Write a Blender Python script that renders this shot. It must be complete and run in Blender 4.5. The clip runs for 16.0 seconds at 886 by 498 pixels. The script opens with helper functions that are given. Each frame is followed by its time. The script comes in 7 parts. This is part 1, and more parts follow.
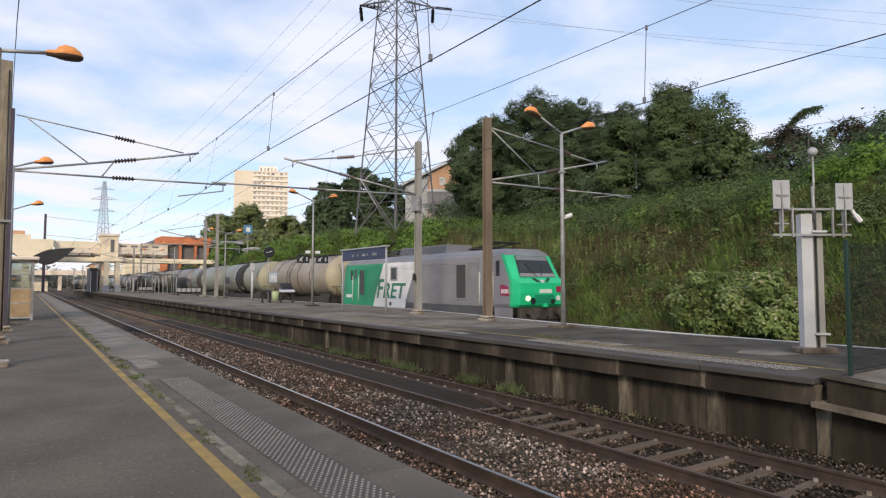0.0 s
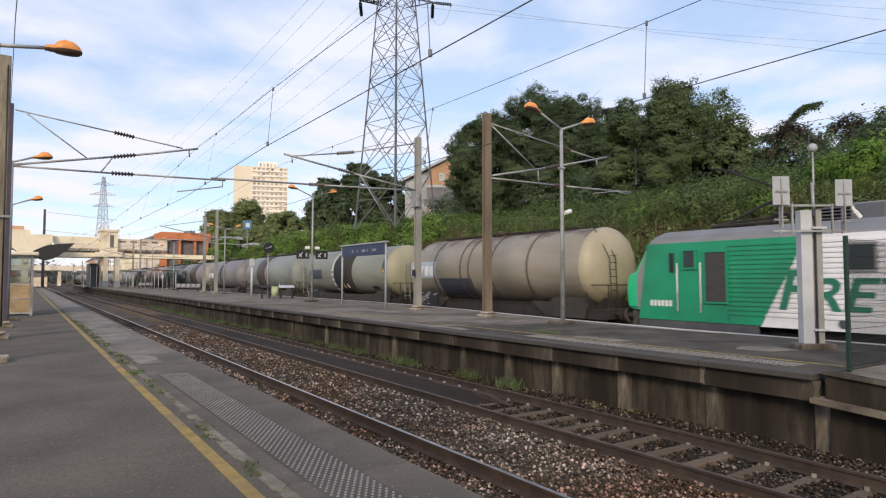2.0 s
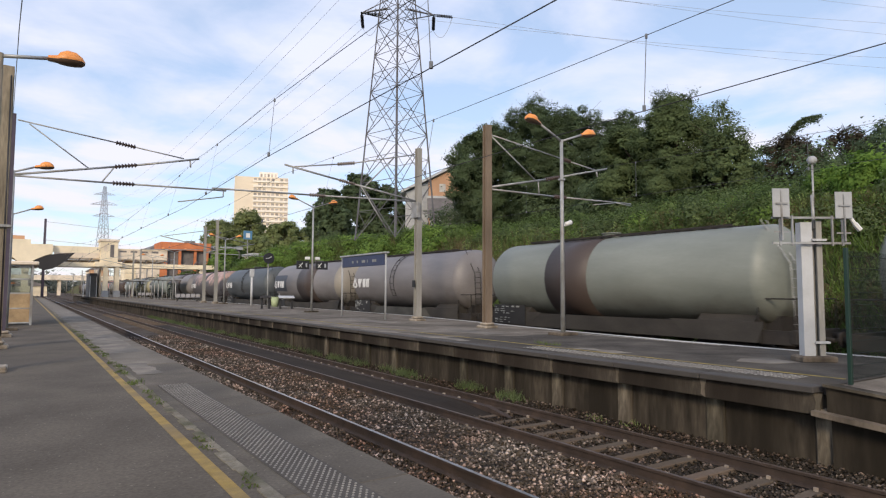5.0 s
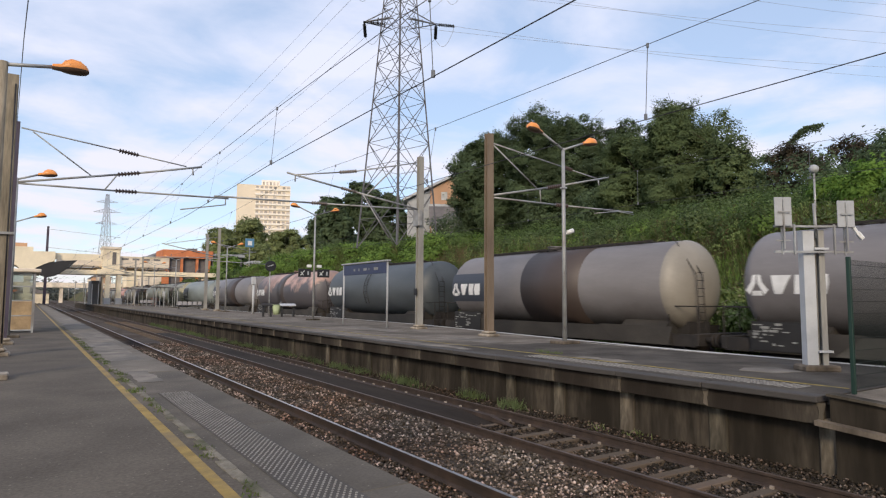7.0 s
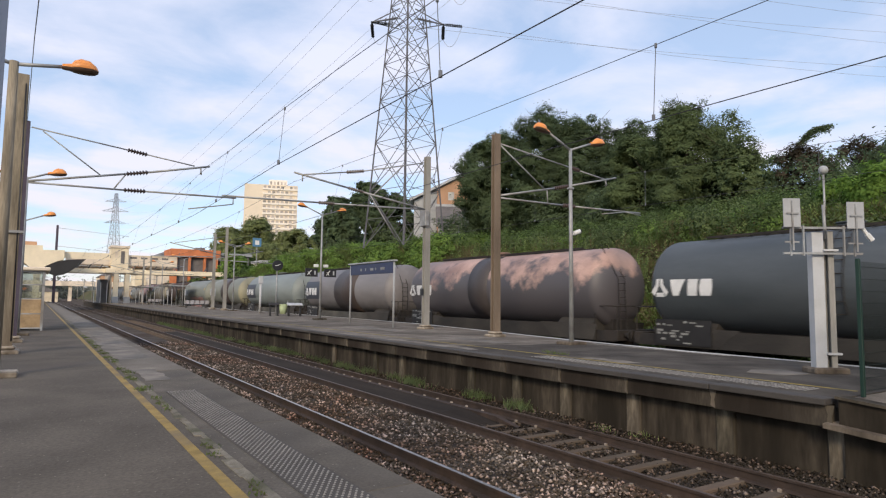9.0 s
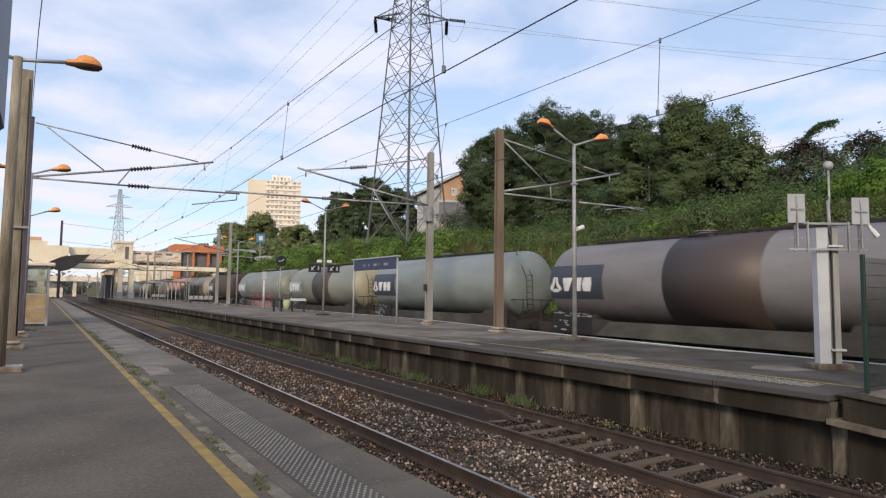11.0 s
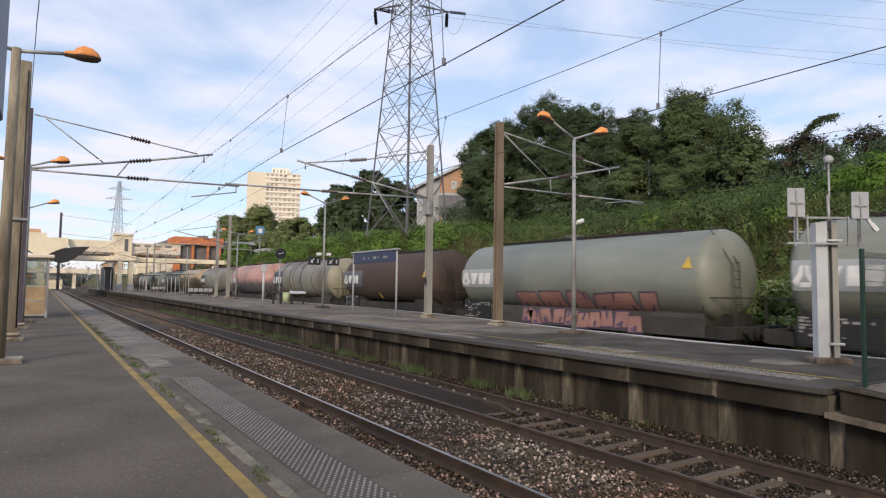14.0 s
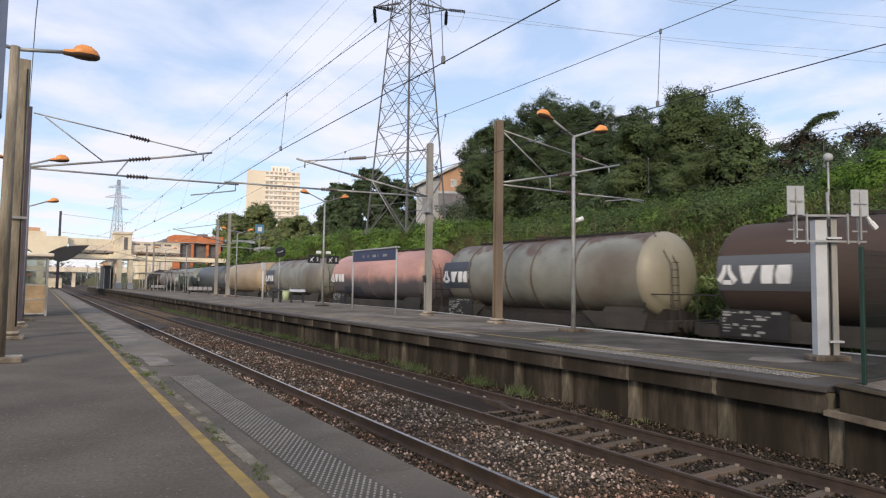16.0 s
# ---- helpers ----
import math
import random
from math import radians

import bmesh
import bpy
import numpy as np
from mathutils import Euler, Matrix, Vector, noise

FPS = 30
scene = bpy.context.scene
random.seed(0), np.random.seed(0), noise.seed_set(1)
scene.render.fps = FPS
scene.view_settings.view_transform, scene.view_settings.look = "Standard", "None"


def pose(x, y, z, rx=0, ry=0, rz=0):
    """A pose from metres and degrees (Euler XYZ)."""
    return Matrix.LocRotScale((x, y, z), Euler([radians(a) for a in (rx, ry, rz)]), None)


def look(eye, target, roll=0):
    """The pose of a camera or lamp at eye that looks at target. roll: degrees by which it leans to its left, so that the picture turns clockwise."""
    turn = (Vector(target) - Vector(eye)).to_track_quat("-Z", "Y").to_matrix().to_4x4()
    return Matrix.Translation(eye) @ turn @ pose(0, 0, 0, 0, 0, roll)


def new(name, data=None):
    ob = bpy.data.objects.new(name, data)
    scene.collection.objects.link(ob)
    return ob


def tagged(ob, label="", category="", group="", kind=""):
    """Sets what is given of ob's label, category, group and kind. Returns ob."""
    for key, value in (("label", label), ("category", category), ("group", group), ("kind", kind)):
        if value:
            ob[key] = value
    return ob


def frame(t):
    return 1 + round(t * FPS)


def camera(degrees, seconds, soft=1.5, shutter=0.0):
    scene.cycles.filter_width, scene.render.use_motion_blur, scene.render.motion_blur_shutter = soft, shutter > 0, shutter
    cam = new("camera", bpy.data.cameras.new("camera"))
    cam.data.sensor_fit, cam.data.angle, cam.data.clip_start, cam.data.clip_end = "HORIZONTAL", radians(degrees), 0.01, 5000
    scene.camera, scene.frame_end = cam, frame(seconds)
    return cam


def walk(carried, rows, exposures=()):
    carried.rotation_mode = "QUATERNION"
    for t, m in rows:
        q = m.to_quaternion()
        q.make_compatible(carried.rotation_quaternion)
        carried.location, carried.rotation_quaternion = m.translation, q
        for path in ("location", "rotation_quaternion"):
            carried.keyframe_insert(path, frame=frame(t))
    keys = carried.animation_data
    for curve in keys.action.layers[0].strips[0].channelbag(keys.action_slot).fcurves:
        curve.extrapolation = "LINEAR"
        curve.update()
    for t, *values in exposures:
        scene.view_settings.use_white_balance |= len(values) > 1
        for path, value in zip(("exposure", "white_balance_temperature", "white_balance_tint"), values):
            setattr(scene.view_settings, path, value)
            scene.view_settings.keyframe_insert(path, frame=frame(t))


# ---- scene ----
cam = camera(71.5, 16.0, soft=1.2, shutter=0.2)
EYE = (0.0, 0.0, 2.34)


def eye_pose(yaw, pitch, roll):
    return pose(*EYE, 90 + pitch, 0, -yaw) @ pose(0, 0, 0, 0, 0, roll)


# seconds, degrees right of the track, degrees up, roll
GAZE = [
    (0.0, 34.08, 3.26, -0.00),
    (0.5, 34.12, 3.10, 0.02),
    (1.0, 34.14, 2.95, 0.01),
    (1.5, 34.12, 2.89, 0.04),
    (2.0, 34.12, 2.87, 0.06),
    (2.5, 34.12, 2.93, 0.07),
    (3.0, 34.12, 2.99, 0.01),
    (3.5, 34.11, 3.14, 0.03),
    (4.0, 34.10, 3.33, 0.11),
    (6.5, 34.05, 4.59, 0.38),
    (7.0, 33.94, 4.64, 0.37),
    (7.5, 33.76, 4.68, 0.37),
    (8.0, 33.66, 4.70, 0.41),
    (8.5, 33.50, 4.69, 0.51),
    (9.0, 33.32, 4.65, 0.64),
    (11.5, 32.98, 4.06, 0.71),
    (12.0, 32.99, 3.85, 0.72),
    (12.5, 32.99, 3.74, 0.78),
    (13.0, 33.04, 3.68, 0.71),
    (13.5, 33.04, 3.63, 0.68),
    (14.0, 33.07, 3.60, 0.85),
    (14.5, 33.08, 3.54, 0.94),
    (15.0, 33.10, 3.47, 0.94),
    (15.5, 33.14, 3.45, 0.83),
    (16.0, 33.11, 3.43, 0.79),
]
walk(cam, [(t, eye_pose(a, b, c)) for t, a, b, c in GAZE], [(0.0, 0.09), (4.2, 0.09), (6.5, 0.02), (14.5, 0.03), (16.0, 0.07)])

# ---------------------------------------------------------------- light
SUN_AZ, SUN_EL = 224.0, 24.0
world = bpy.data.worlds.new("sky")
scene.world = world
world.use_nodes = True
wn, wl = world.node_tree.nodes, world.node_tree.links
wn.clear()


def wnode(kind, **kw):
    n = wn.new(kind)
    for k, v in kw.items():
        n.inputs[k].default_value = v
    return n


sky = wn.new("ShaderNodeTexSky")
sky.sky_type = "NISHITA"
sky.sun_disc = False
sky.sun_elevation, sky.sun_rotation = radians(SUN_EL), radians(SUN_AZ)
sky.air_density, sky.dust_density, sky.ozone_density = 1.0, 0.6, 2.0
tc = wn.new("ShaderNodeTexCoord")
sep = wn.new("ShaderNodeSeparateXYZ")
wl.new(tc.outputs["Generated"], sep.inputs[0])
lift = wn.new("ShaderNodeMath")
lift.operation = "MAXIMUM"
lift.inputs[1].default_value = 0.0
wl.new(sep.outputs["Z"], lift.inputs[0])
add = wn.new("ShaderNodeMath")
add.inputs[1].default_value = 0.09
wl.new(lift.outputs[0], add.inputs[0])
flat = []
for axis in ("X", "Y"):
    d = wn.new("ShaderNodeMath")
    d.operation = "DIVIDE"
    wl.new(sep.outputs[axis], d.inputs[0])
    wl.new(add.outputs[0], d.inputs[1])
    flat.append(d)
comb = wn.new("ShaderNodeCombineXYZ")
wl.new(flat[0].outputs[0], comb.inputs[0])
wl.new(flat[1].outputs[0], comb.inputs[1])
clouds = wnode("ShaderNodeTexNoise", Scale=1.7, Detail=7.0, Roughness=0.54, Distortion=0.3)
wl.new(comb.outputs[0], clouds.inputs["Vector"])
veil = wnode("ShaderNodeTexNoise", Scale=0.42, Detail=3.0, Roughness=0.5)
wl.new(comb.outputs[0], veil.inputs["Vector"])
mixn = wn.new("ShaderNodeMath")
wl.new(clouds.outputs["Fac"], mixn.inputs[0])
wl.new(veil.outputs["Fac"], mixn.inputs[1])
ramp = wn.new("ShaderNodeValToRGB")
ramp.color_ramp.elements[0].position, ramp.color_ramp.elements[1].position = 0.435, 0.580
ramp.color_ramp.elements[0].color = (0.12, 0.12, 0.12, 1)
ramp.color_ramp.elements[1].color = (0.95, 0.95, 0.95, 1)
half = wn.new("ShaderNodeMath")
half.operation = "MULTIPLY"
half.inputs[1].default_value = 0.5
wl.new(mixn.outputs[0], half.inputs[0])
wl.new(half.outputs[0], ramp.inputs[0])
hue = wn.new("ShaderNodeValToRGB")
hue.color_ramp.elements[0].position, hue.color_ramp.elements[1].position = 0.0, 0.38
hue.color_ramp.elements[0].color = (0.93, 0.88, 0.93, 1)
hue.color_ramp.elements[1].color = (0.83, 0.86, 1.03, 1)
wl.new(sep.outputs["Z"], hue.inputs[0])
bg_sky = wnode("ShaderNodeBackground", Strength=0.10)
wl.new(sky.outputs[0], bg_sky.inputs["Color"])
bg_cloud = wnode("ShaderNodeBackground", Strength=1.03)
wl.new(hue.outputs[0], bg_cloud.inputs["Color"])
bg_blue = wnode("ShaderNodeBackground", Strength=0.42, Color=(0.60, 0.74, 1.0, 1))
thin = wn.new("ShaderNodeAddShader")
wl.new(bg_sky.outputs[0], thin.inputs[0])
wl.new(bg_blue.outputs[0], thin.inputs[1])
mixs = wn.new("ShaderNodeMixShader")
wl.new(ramp.outputs[0], mixs.inputs[0])
wl.new(thin.outputs[0], mixs.inputs[1])
wl.new(bg_cloud.outputs[0], mixs.inputs[2])
out = wn.new("ShaderNodeOutputWorld")
wl.new(mixs.outputs[0], out.inputs[0])

sun = new("sun", bpy.data.lights.new("sun", "SUN"))
sun.data.energy, sun.data.angle, sun.data.color = 2.35, radians(12), (1.0, 0.82, 0.60)
sx, sy = math.sin(radians(SUN_AZ)), math.cos(radians(SUN_AZ))
sun.matrix_world = look((sx * 50, sy * 50, 50 * math.tan(radians(SUN_EL))), (0, 0, 0))


# ---------------------------------------------------------------- materials
def mat(name, col, rough=0.8, metal=0.0, var=0.25, scale=2.0, fine=40.0, bump=0.25, dirt=None, dirt_amt=0.0,
        island=0.0, rnd=0.0, stretch=(1, 1, 1), second=None, spec=0.5, grain=None, sparkle=False, flecks=None):
    """A worn surface: colour varied at two scales, optional dirt colour in patches, bump from the fine grain."""
    m = bpy.data.materials.new(name)
    m.use_nodes = True
    n, l = m.node_tree.nodes, m.node_tree.links
    b = n["Principled BSDF"]
    b.inputs["Roughness"].default_value, b.inputs["Metallic"].default_value = rough, metal
    b.inputs["Specular IOR Level"].default_value = spec if rough < 0.9 else min(spec, 0.2)
    co = n.new("ShaderNodeTexCoord")
    mp = n.new("ShaderNodeMapping")
    mp.inputs["Scale"].default_value = stretch
    l.new(co.outputs["Object"], mp.inputs[0])

    def noise_node(s, detail):
        q = n.new("ShaderNodeTexNoise")
        q.inputs["Scale"].default_value, q.inputs["Detail"].default_value = s, detail
        l.new(mp.outputs[0], q.inputs["Vector"])
        return q

    big, small = noise_node(scale, 4), noise_node(fine, 3)

    def mix(fac, a, c):
        q = n.new("ShaderNodeMix")
        q.data_type = "RGBA"
        if isinstance(fac, float):
            q.inputs[0].default_value = fac
        else:
            l.new(fac, q.inputs[0])
        for s, v in ((6, a), (7, c)):
            if isinstance(v, tuple):
                q.inputs[s].default_value = (*v, 1)
            else:
                l.new(v, q.inputs[s])
        return q.outputs[2]

    def spread(sock, lo, hi):
        q = n.new("ShaderNodeMapRange")
        q.inputs[1].default_value, q.inputs[2].default_value = lo, hi
        l.new(sock, q.inputs[0])
        return q.outputs[0]

    lo = tuple(c * (1 - var) for c in col)
    hi = tuple(min(1, c * (1 + var)) for c in (second or col))
    c1 = mix(spread(big.outputs["Fac"], 0.3, 0.7), lo, hi)
    gr = mix(spread(small.outputs["Fac"], 0.25, 0.75), tuple([1 - (var * 0.7 if grain is None else grain)] * 3), (1.0, 1.0, 1.0))
    mul = n.new("ShaderNodeMix")
    mul.data_type, mul.blend_type = "RGBA", "MULTIPLY"
    mul.inputs[0].default_value = 1.0
    l.new(c1, mul.inputs[6])
    l.new(gr, mul.inputs[7])
    col_out = mul.outputs[2]
    if dirt:
        third = noise_node(scale * 0.37, 6)
        f = spread(third.outputs["Fac"], 0.62 - dirt_amt * 0.4, 0.78 - dirt_amt * 0.2)
        col_out = mix(f, col_out, dirt)
    if flecks:
        # single pale stone chips in the surface
        vo = n.new("ShaderNodeTexVoronoi")
        vo.inputs["Scale"].default_value = 30.0
        l.new(mp.outputs[0], vo.inputs["Vector"])
        sx_ = n.new("ShaderNodeSeparateColor")
        l.new(vo.outputs["Color"], sx_.inputs[0])
        near_ = n.new("ShaderNodeMath")
        near_.operation = "LESS_THAN"
        near_.inputs[1].default_value = 0.26
        l.new(vo.outputs["Distance"], near_.inputs[0])
        rare = n.new("ShaderNodeMath")
        rare.operation = "GREATER_THAN"
        rare.inputs[1].default_value = 0.93
        l.new(sx_.outputs[0], rare.inputs[0])
        both = n.new("ShaderNodeMath")
        both.operation = "MULTIPLY"
        l.new(near_.outputs[0], both.inputs[0])
        l.new(rare.outputs[0], both.inputs[1])
        col_out = mix(both.outputs[0], col_out, flecks)
    if island or rnd:
        src = n.new("ShaderNodeNewGeometry").outputs["Random Per Island"] if island else n.new("ShaderNodeObjectInfo").outputs["Random"]
        a = island or rnd
        hsv = n.new("ShaderNodeHueSaturation")
        r = n.new("ShaderNodeMapRange")
        r.inputs[3].default_value, r.inputs[4].default_value = 1 - a, 1 + a
        if sparkle:
            pw = n.new("ShaderNodeMath")
            pw.operation = "POWER"
            pw.inputs[1].default_value = 5.0
            l.new(src, pw.inputs[0])
            r.inputs[3].default_value, r.inputs[4].default_value = 0.45, 3.6
            l.new(pw.outputs[0], r.inputs[0])
        else:
            l.new(src, r.inputs[0])
        l.new(r.outputs[0], hsv.inputs["Value"])
        r2 = n.new("ShaderNodeMapRange")
        r2.inputs[3].default_value, r2.inputs[4].default_value = 0.5 + a * 0.022, 0.5 - a * 0.022
        l.new(src, r2.inputs[0])
        l.new(r2.outputs[0], hsv.inputs["Hue"])
        l.new(col_out, hsv.inputs["Color"])
        col_out = hsv.outputs[0]
    l.new(col_out, b.inputs["Base Color"])
    if bump:
        bp = n.new("ShaderNodeBump")
        bp.inputs["Strength"].default_value, bp.inputs["Distance"].default_value = bump, 0.02
        l.new(small.outputs["Fac"], bp.inputs["Height"])
        l.new(bp.outputs[0], b.inputs["Normal"])
    return m


def leaf_mat(name, col, amount=0.45, shine=0.5):
    m = mat(name, col, rough=0.75, var=0.4, scale=0.5, fine=3, bump=0, island=amount * 0.42, spec=0.12)
    n, l = m.node_tree.nodes, m.node_tree.links
    b = n["Principled BSDF"]
    tr, mx = n.new("ShaderNodeBsdfTranslucent"), n.new("ShaderNodeMixShader")
    mx.inputs[0].default_value = 0.4
    l.new(b.inputs["Base Color"].links[0].from_socket, tr.inputs["Color"])
    l.new(b.outputs[0], mx.inputs[1])
    l.new(tr.outputs[0], mx.inputs[2])
    l.new(mx.outputs[0], n["Material Output"].inputs["Surface"])
    return m


def glass(name, tint=(0.03, 0.04, 0.045), rough=0.06):
    m = mat(name, tint, rough=rough, var=0.2, scale=1.2, bump=0, spec=0.25)
    return m


def clear_glass(name):
    m = bpy.data.materials.new(name)
    m.use_nodes = True
    n, l = m.node_tree.nodes, m.node_tree.links
    n.clear()
    tr, gl, mx, o = (n.new(k) for k in ("ShaderNodeBsdfTransparent", "ShaderNodeBsdfGlossy", "ShaderNodeMixShader", "ShaderNodeOutputMaterial"))
    tr.inputs[0].default_value = (0.62, 0.66, 0.62, 1)
    gl.inputs["Roughness"].default_value = 0.08
    mx.inputs[0].default_value = 0.12
    l.new(tr.outputs[0], mx.inputs[1])
    l.new(gl.outputs[0], mx.inputs[2])
    l.new(mx.outputs[0], o.inputs[0])
    return m


def glow(name, col, strength):
    m = bpy.data.materials.new(name)
    m.use_nodes = True
    b = m.node_tree.nodes["Principled BSDF"]
    b.inputs["Base Color"].default_value = (*col, 1)
    b.inputs["Emission Color"].default_value = (*col, 1)
    b.inputs["Emission Strength"].default_value = strength
    return m


ASPHALT = mat("asphalt", (0.124, 0.105, 0.084), 0.92, var=0.14, scale=0.9, fine=34, grain=0.36, bump=0.35, dirt=(0.100, 0.085, 0.069), dirt_amt=0.25, second=(0.150, 0.127, 0.101), spec=0.3, flecks=(0.21, 0.185, 0.15))
ASPHALT_DARK = mat("asphalt_dark", (0.078, 0.067, 0.056), 0.9, var=0.3, scale=1.1, fine=45, grain=0.45, bump=0.5, dirt=(0.058, 0.05, 0.042), dirt_amt=0.4, second=(0.115, 0.10, 0.083))
ASPHALT_FAR = mat("asphalt_pale", (0.205, 0.176, 0.143), 0.92, var=0.3, scale=1.3, fine=38, grain=0.4, bump=0.25, dirt=(0.088, 0.074, 0.059), dirt_amt=0.42, second=(0.25, 0.215, 0.176))
SLAB = mat("slab_concrete", (0.152, 0.131, 0.106), 0.92, var=0.28, scale=1.3, fine=36, grain=0.36, bump=0.25, flecks=(0.22, 0.195, 0.16), rnd=0.06, dirt=(0.085, 0.076, 0.066), dirt_amt=0.4, spec=0.5)
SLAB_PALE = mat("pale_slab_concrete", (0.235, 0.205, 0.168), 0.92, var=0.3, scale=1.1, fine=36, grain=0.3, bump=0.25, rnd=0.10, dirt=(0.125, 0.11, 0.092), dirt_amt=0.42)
STRIP = mat("tactile_concrete", (0.108, 0.098, 0.087), 0.9, var=0.2, scale=1.5, fine=80, grain=0.35, bump=0.3)
DOT_WHITE = mat("dome_white", (0.30, 0.28, 0.245), 0.75, var=0.25, scale=4, fine=60, bump=0.1, dirt=(0.2, 0.18, 0.15), dirt_amt=0.35)
DOT = mat("dome_pale", (0.235, 0.22, 0.20), 0.75, var=0.2, scale=6, fine=60, bump=0.1)
YELLOW = mat("worn_yellow_paint", (0.335, 0.225, 0.06), 0.85, var=0.25, scale=5, fine=60, bump=0.2, dirt=(0.20, 0.145, 0.07), dirt_amt=0.42)
FAINTYELLOW = mat("faint_yellow_paint", (0.30, 0.235, 0.075), 0.9, var=0.3, scale=3, fine=40, bump=0.2, dirt=(0.14, 0.12, 0.085), dirt_amt=0.3)
PALEPATCH = mat("pale_asphalt", (0.245, 0.215, 0.18), 0.9, var=0.25, scale=3, fine=40, bump=0.3, dirt=(0.13, 0.12, 0.105), dirt_amt=0.5)
WHITEPAINT = mat("worn_white_paint", (0.55, 0.54, 0.50), 0.8, var=0.15, scale=1.5, fine=40, bump=0.2, dirt=(0.3, 0.29, 0.26), dirt_amt=0.35)
CONCRETE = mat("stained_concrete", (0.082, 0.069, 0.054), 0.95, var=0.5, scale=3.0, fine=25, bump=0.4, dirt=(0.028, 0.022, 0.017), dirt_amt=0.6, stretch=(1, 1, 0.25), rnd=0.15)
WALLC = mat("dirty_wall", (0.082, 0.068, 0.051), 0.95, var=0.6, scale=3.2, fine=14, grain=0.5, bump=0.5, dirt=(0.022, 0.018, 0.013), dirt_amt=0.6, stretch=(1, 1, 0.22))
PALECON = mat("pale_concrete", (0.185, 0.155, 0.118), 0.95, var=0.4, scale=4.0, fine=30, bump=0.35, dirt=(0.045, 0.037, 0.028), dirt_amt=0.55, stretch=(1, 1, 0.25), rnd=0.35)
COPING = mat("coping", (0.060, 0.053, 0.047), 0.85, var=0.25, scale=1.2, fine=40, bump=0.3, rnd=0.12)
RUST = mat("rail_rust", (0.055, 0.036, 0.026), 0.8, var=0.35, scale=4, fine=50, bump=0.3, dirt=(0.03, 0.021, 0.016), dirt_amt=0.4)
SEAM = mat("crumbled_mortar", (0.225, 0.200, 0.155), 0.95, var=0.35, scale=6, fine=50, bump=0.6, dirt=(0.09, 0.088, 0.05), dirt_amt=0.45)
PLINTH = mat("plinth_concrete", (0.45, 0.39, 0.31), 0.95, var=0.35, scale=5, fine=30, bump=0.5, dirt=(0.09, 0.07, 0.05), dirt_amt=0.45)
PILAST = mat("pilaster_concrete", (0.150, 0.130, 0.096), 0.95, var=0.6, scale=6.0, fine=30, bump=0.35, dirt=(0.04, 0.033, 0.024), dirt_amt=0.6, stretch=(1, 1, 0.22), rnd=0.5)
CLIP = mat("pale_clip", (0.30, 0.25, 0.20), 0.8, var=0.3, scale=5, fine=30, bump=0.1)
LETTERW = mat("letter_white", (0.68, 0.68, 0.67), 0.6, var=0.15, scale=2, fine=20, bump=0.05)
FAINTBAR = mat("faint_marking", (0.27, 0.27, 0.255), 0.7, var=0.2, bump=0)
STEELTOP = mat("polished_rail", (0.50, 0.47, 0.45), 0.30, 0.9, var=0.15, scale=3, fine=30, bump=0.05)
DULLTOP = mat("dull_rail", (0.13, 0.095, 0.075), 0.55, 0.4, var=0.3, scale=3, fine=30, bump=0.1)
SLEEPER = mat("sleeper", (0.135, 0.108, 0.082), 0.95, var=0.3, scale=3, fine=30, bump=0.4, rnd=0.15, dirt=(0.12, 0.085, 0.06), dirt_amt=0.5)
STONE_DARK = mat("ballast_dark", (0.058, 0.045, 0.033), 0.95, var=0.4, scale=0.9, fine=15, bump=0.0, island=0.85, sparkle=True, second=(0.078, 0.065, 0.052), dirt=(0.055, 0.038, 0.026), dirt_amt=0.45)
STONE = mat("ballast_stone", (0.150, 0.112, 0.082), 0.95, var=0.45, scale=0.9, fine=15, bump=0.0, island=0.85, sparkle=True, second=(0.188, 0.162, 0.136), dirt=(0.128, 0.080, 0.052), dirt_amt=0.5)
GALV = mat("galvanised", (0.36, 0.37, 0.37), 0.55, 0.35, var=0.2, scale=3, fine=30, bump=0.1, dirt=(0.22, 0.2, 0.18), dirt_amt=0.4)
GREYPAINT = mat("grey_paint", (0.35, 0.36, 0.37), 0.5, var=0.12, scale=2, fine=30, bump=0.1)
WHITEBOX = mat("white_paint", (0.47, 0.48, 0.49), 0.45, var=0.1, scale=2, fine=30, bump=0.08, dirt=(0.36, 0.36, 0.35), dirt_amt=0.3)
BROWNPOLE = mat("brown_concrete", (0.20, 0.155, 0.115), 0.9, var=0.25, scale=2, fine=30, bump=0.3, stretch=(1, 1, 0.2))
OLDPOLE = mat("weathered_pole", (0.31, 0.265, 0.195), 0.9, var=0.5, scale=6, fine=40, bump=0.5, stretch=(1, 1, 0.12), dirt=(0.11, 0.088, 0.066), dirt_amt=0.5)
PALEBLUE = mat("light_blue_enamel", (0.09, 0.22, 0.36), 0.45, var=0.1, scale=3, bump=0.02)
GREYPOLE = mat("grey_concrete", (0.30, 0.29, 0.265), 0.9, var=0.2, scale=2, fine=30, bump=0.3, stretch=(1, 1, 0.2))
PURPLE = mat("aubergine_paint", (0.065, 0.05, 0.075), 0.6, var=0.25, scale=2, fine=30, bump=0.1)
WIRE = mat("wire", (0.045, 0.045, 0.05), 0.6, 0.3, var=0.1, bump=0)
DROPPER = mat("thin_wire", (0.16, 0.17, 0.19), 0.6, 0.2, var=0.1, bump=0)
FAINTWIRE = mat("grey_conductor", (0.36, 0.38, 0.42), 0.6, 0.2, var=0.1, bump=0)
INSUL = mat("brown_insulator", (0.07, 0.05, 0.045), 0.35, var=0.2, bump=0)
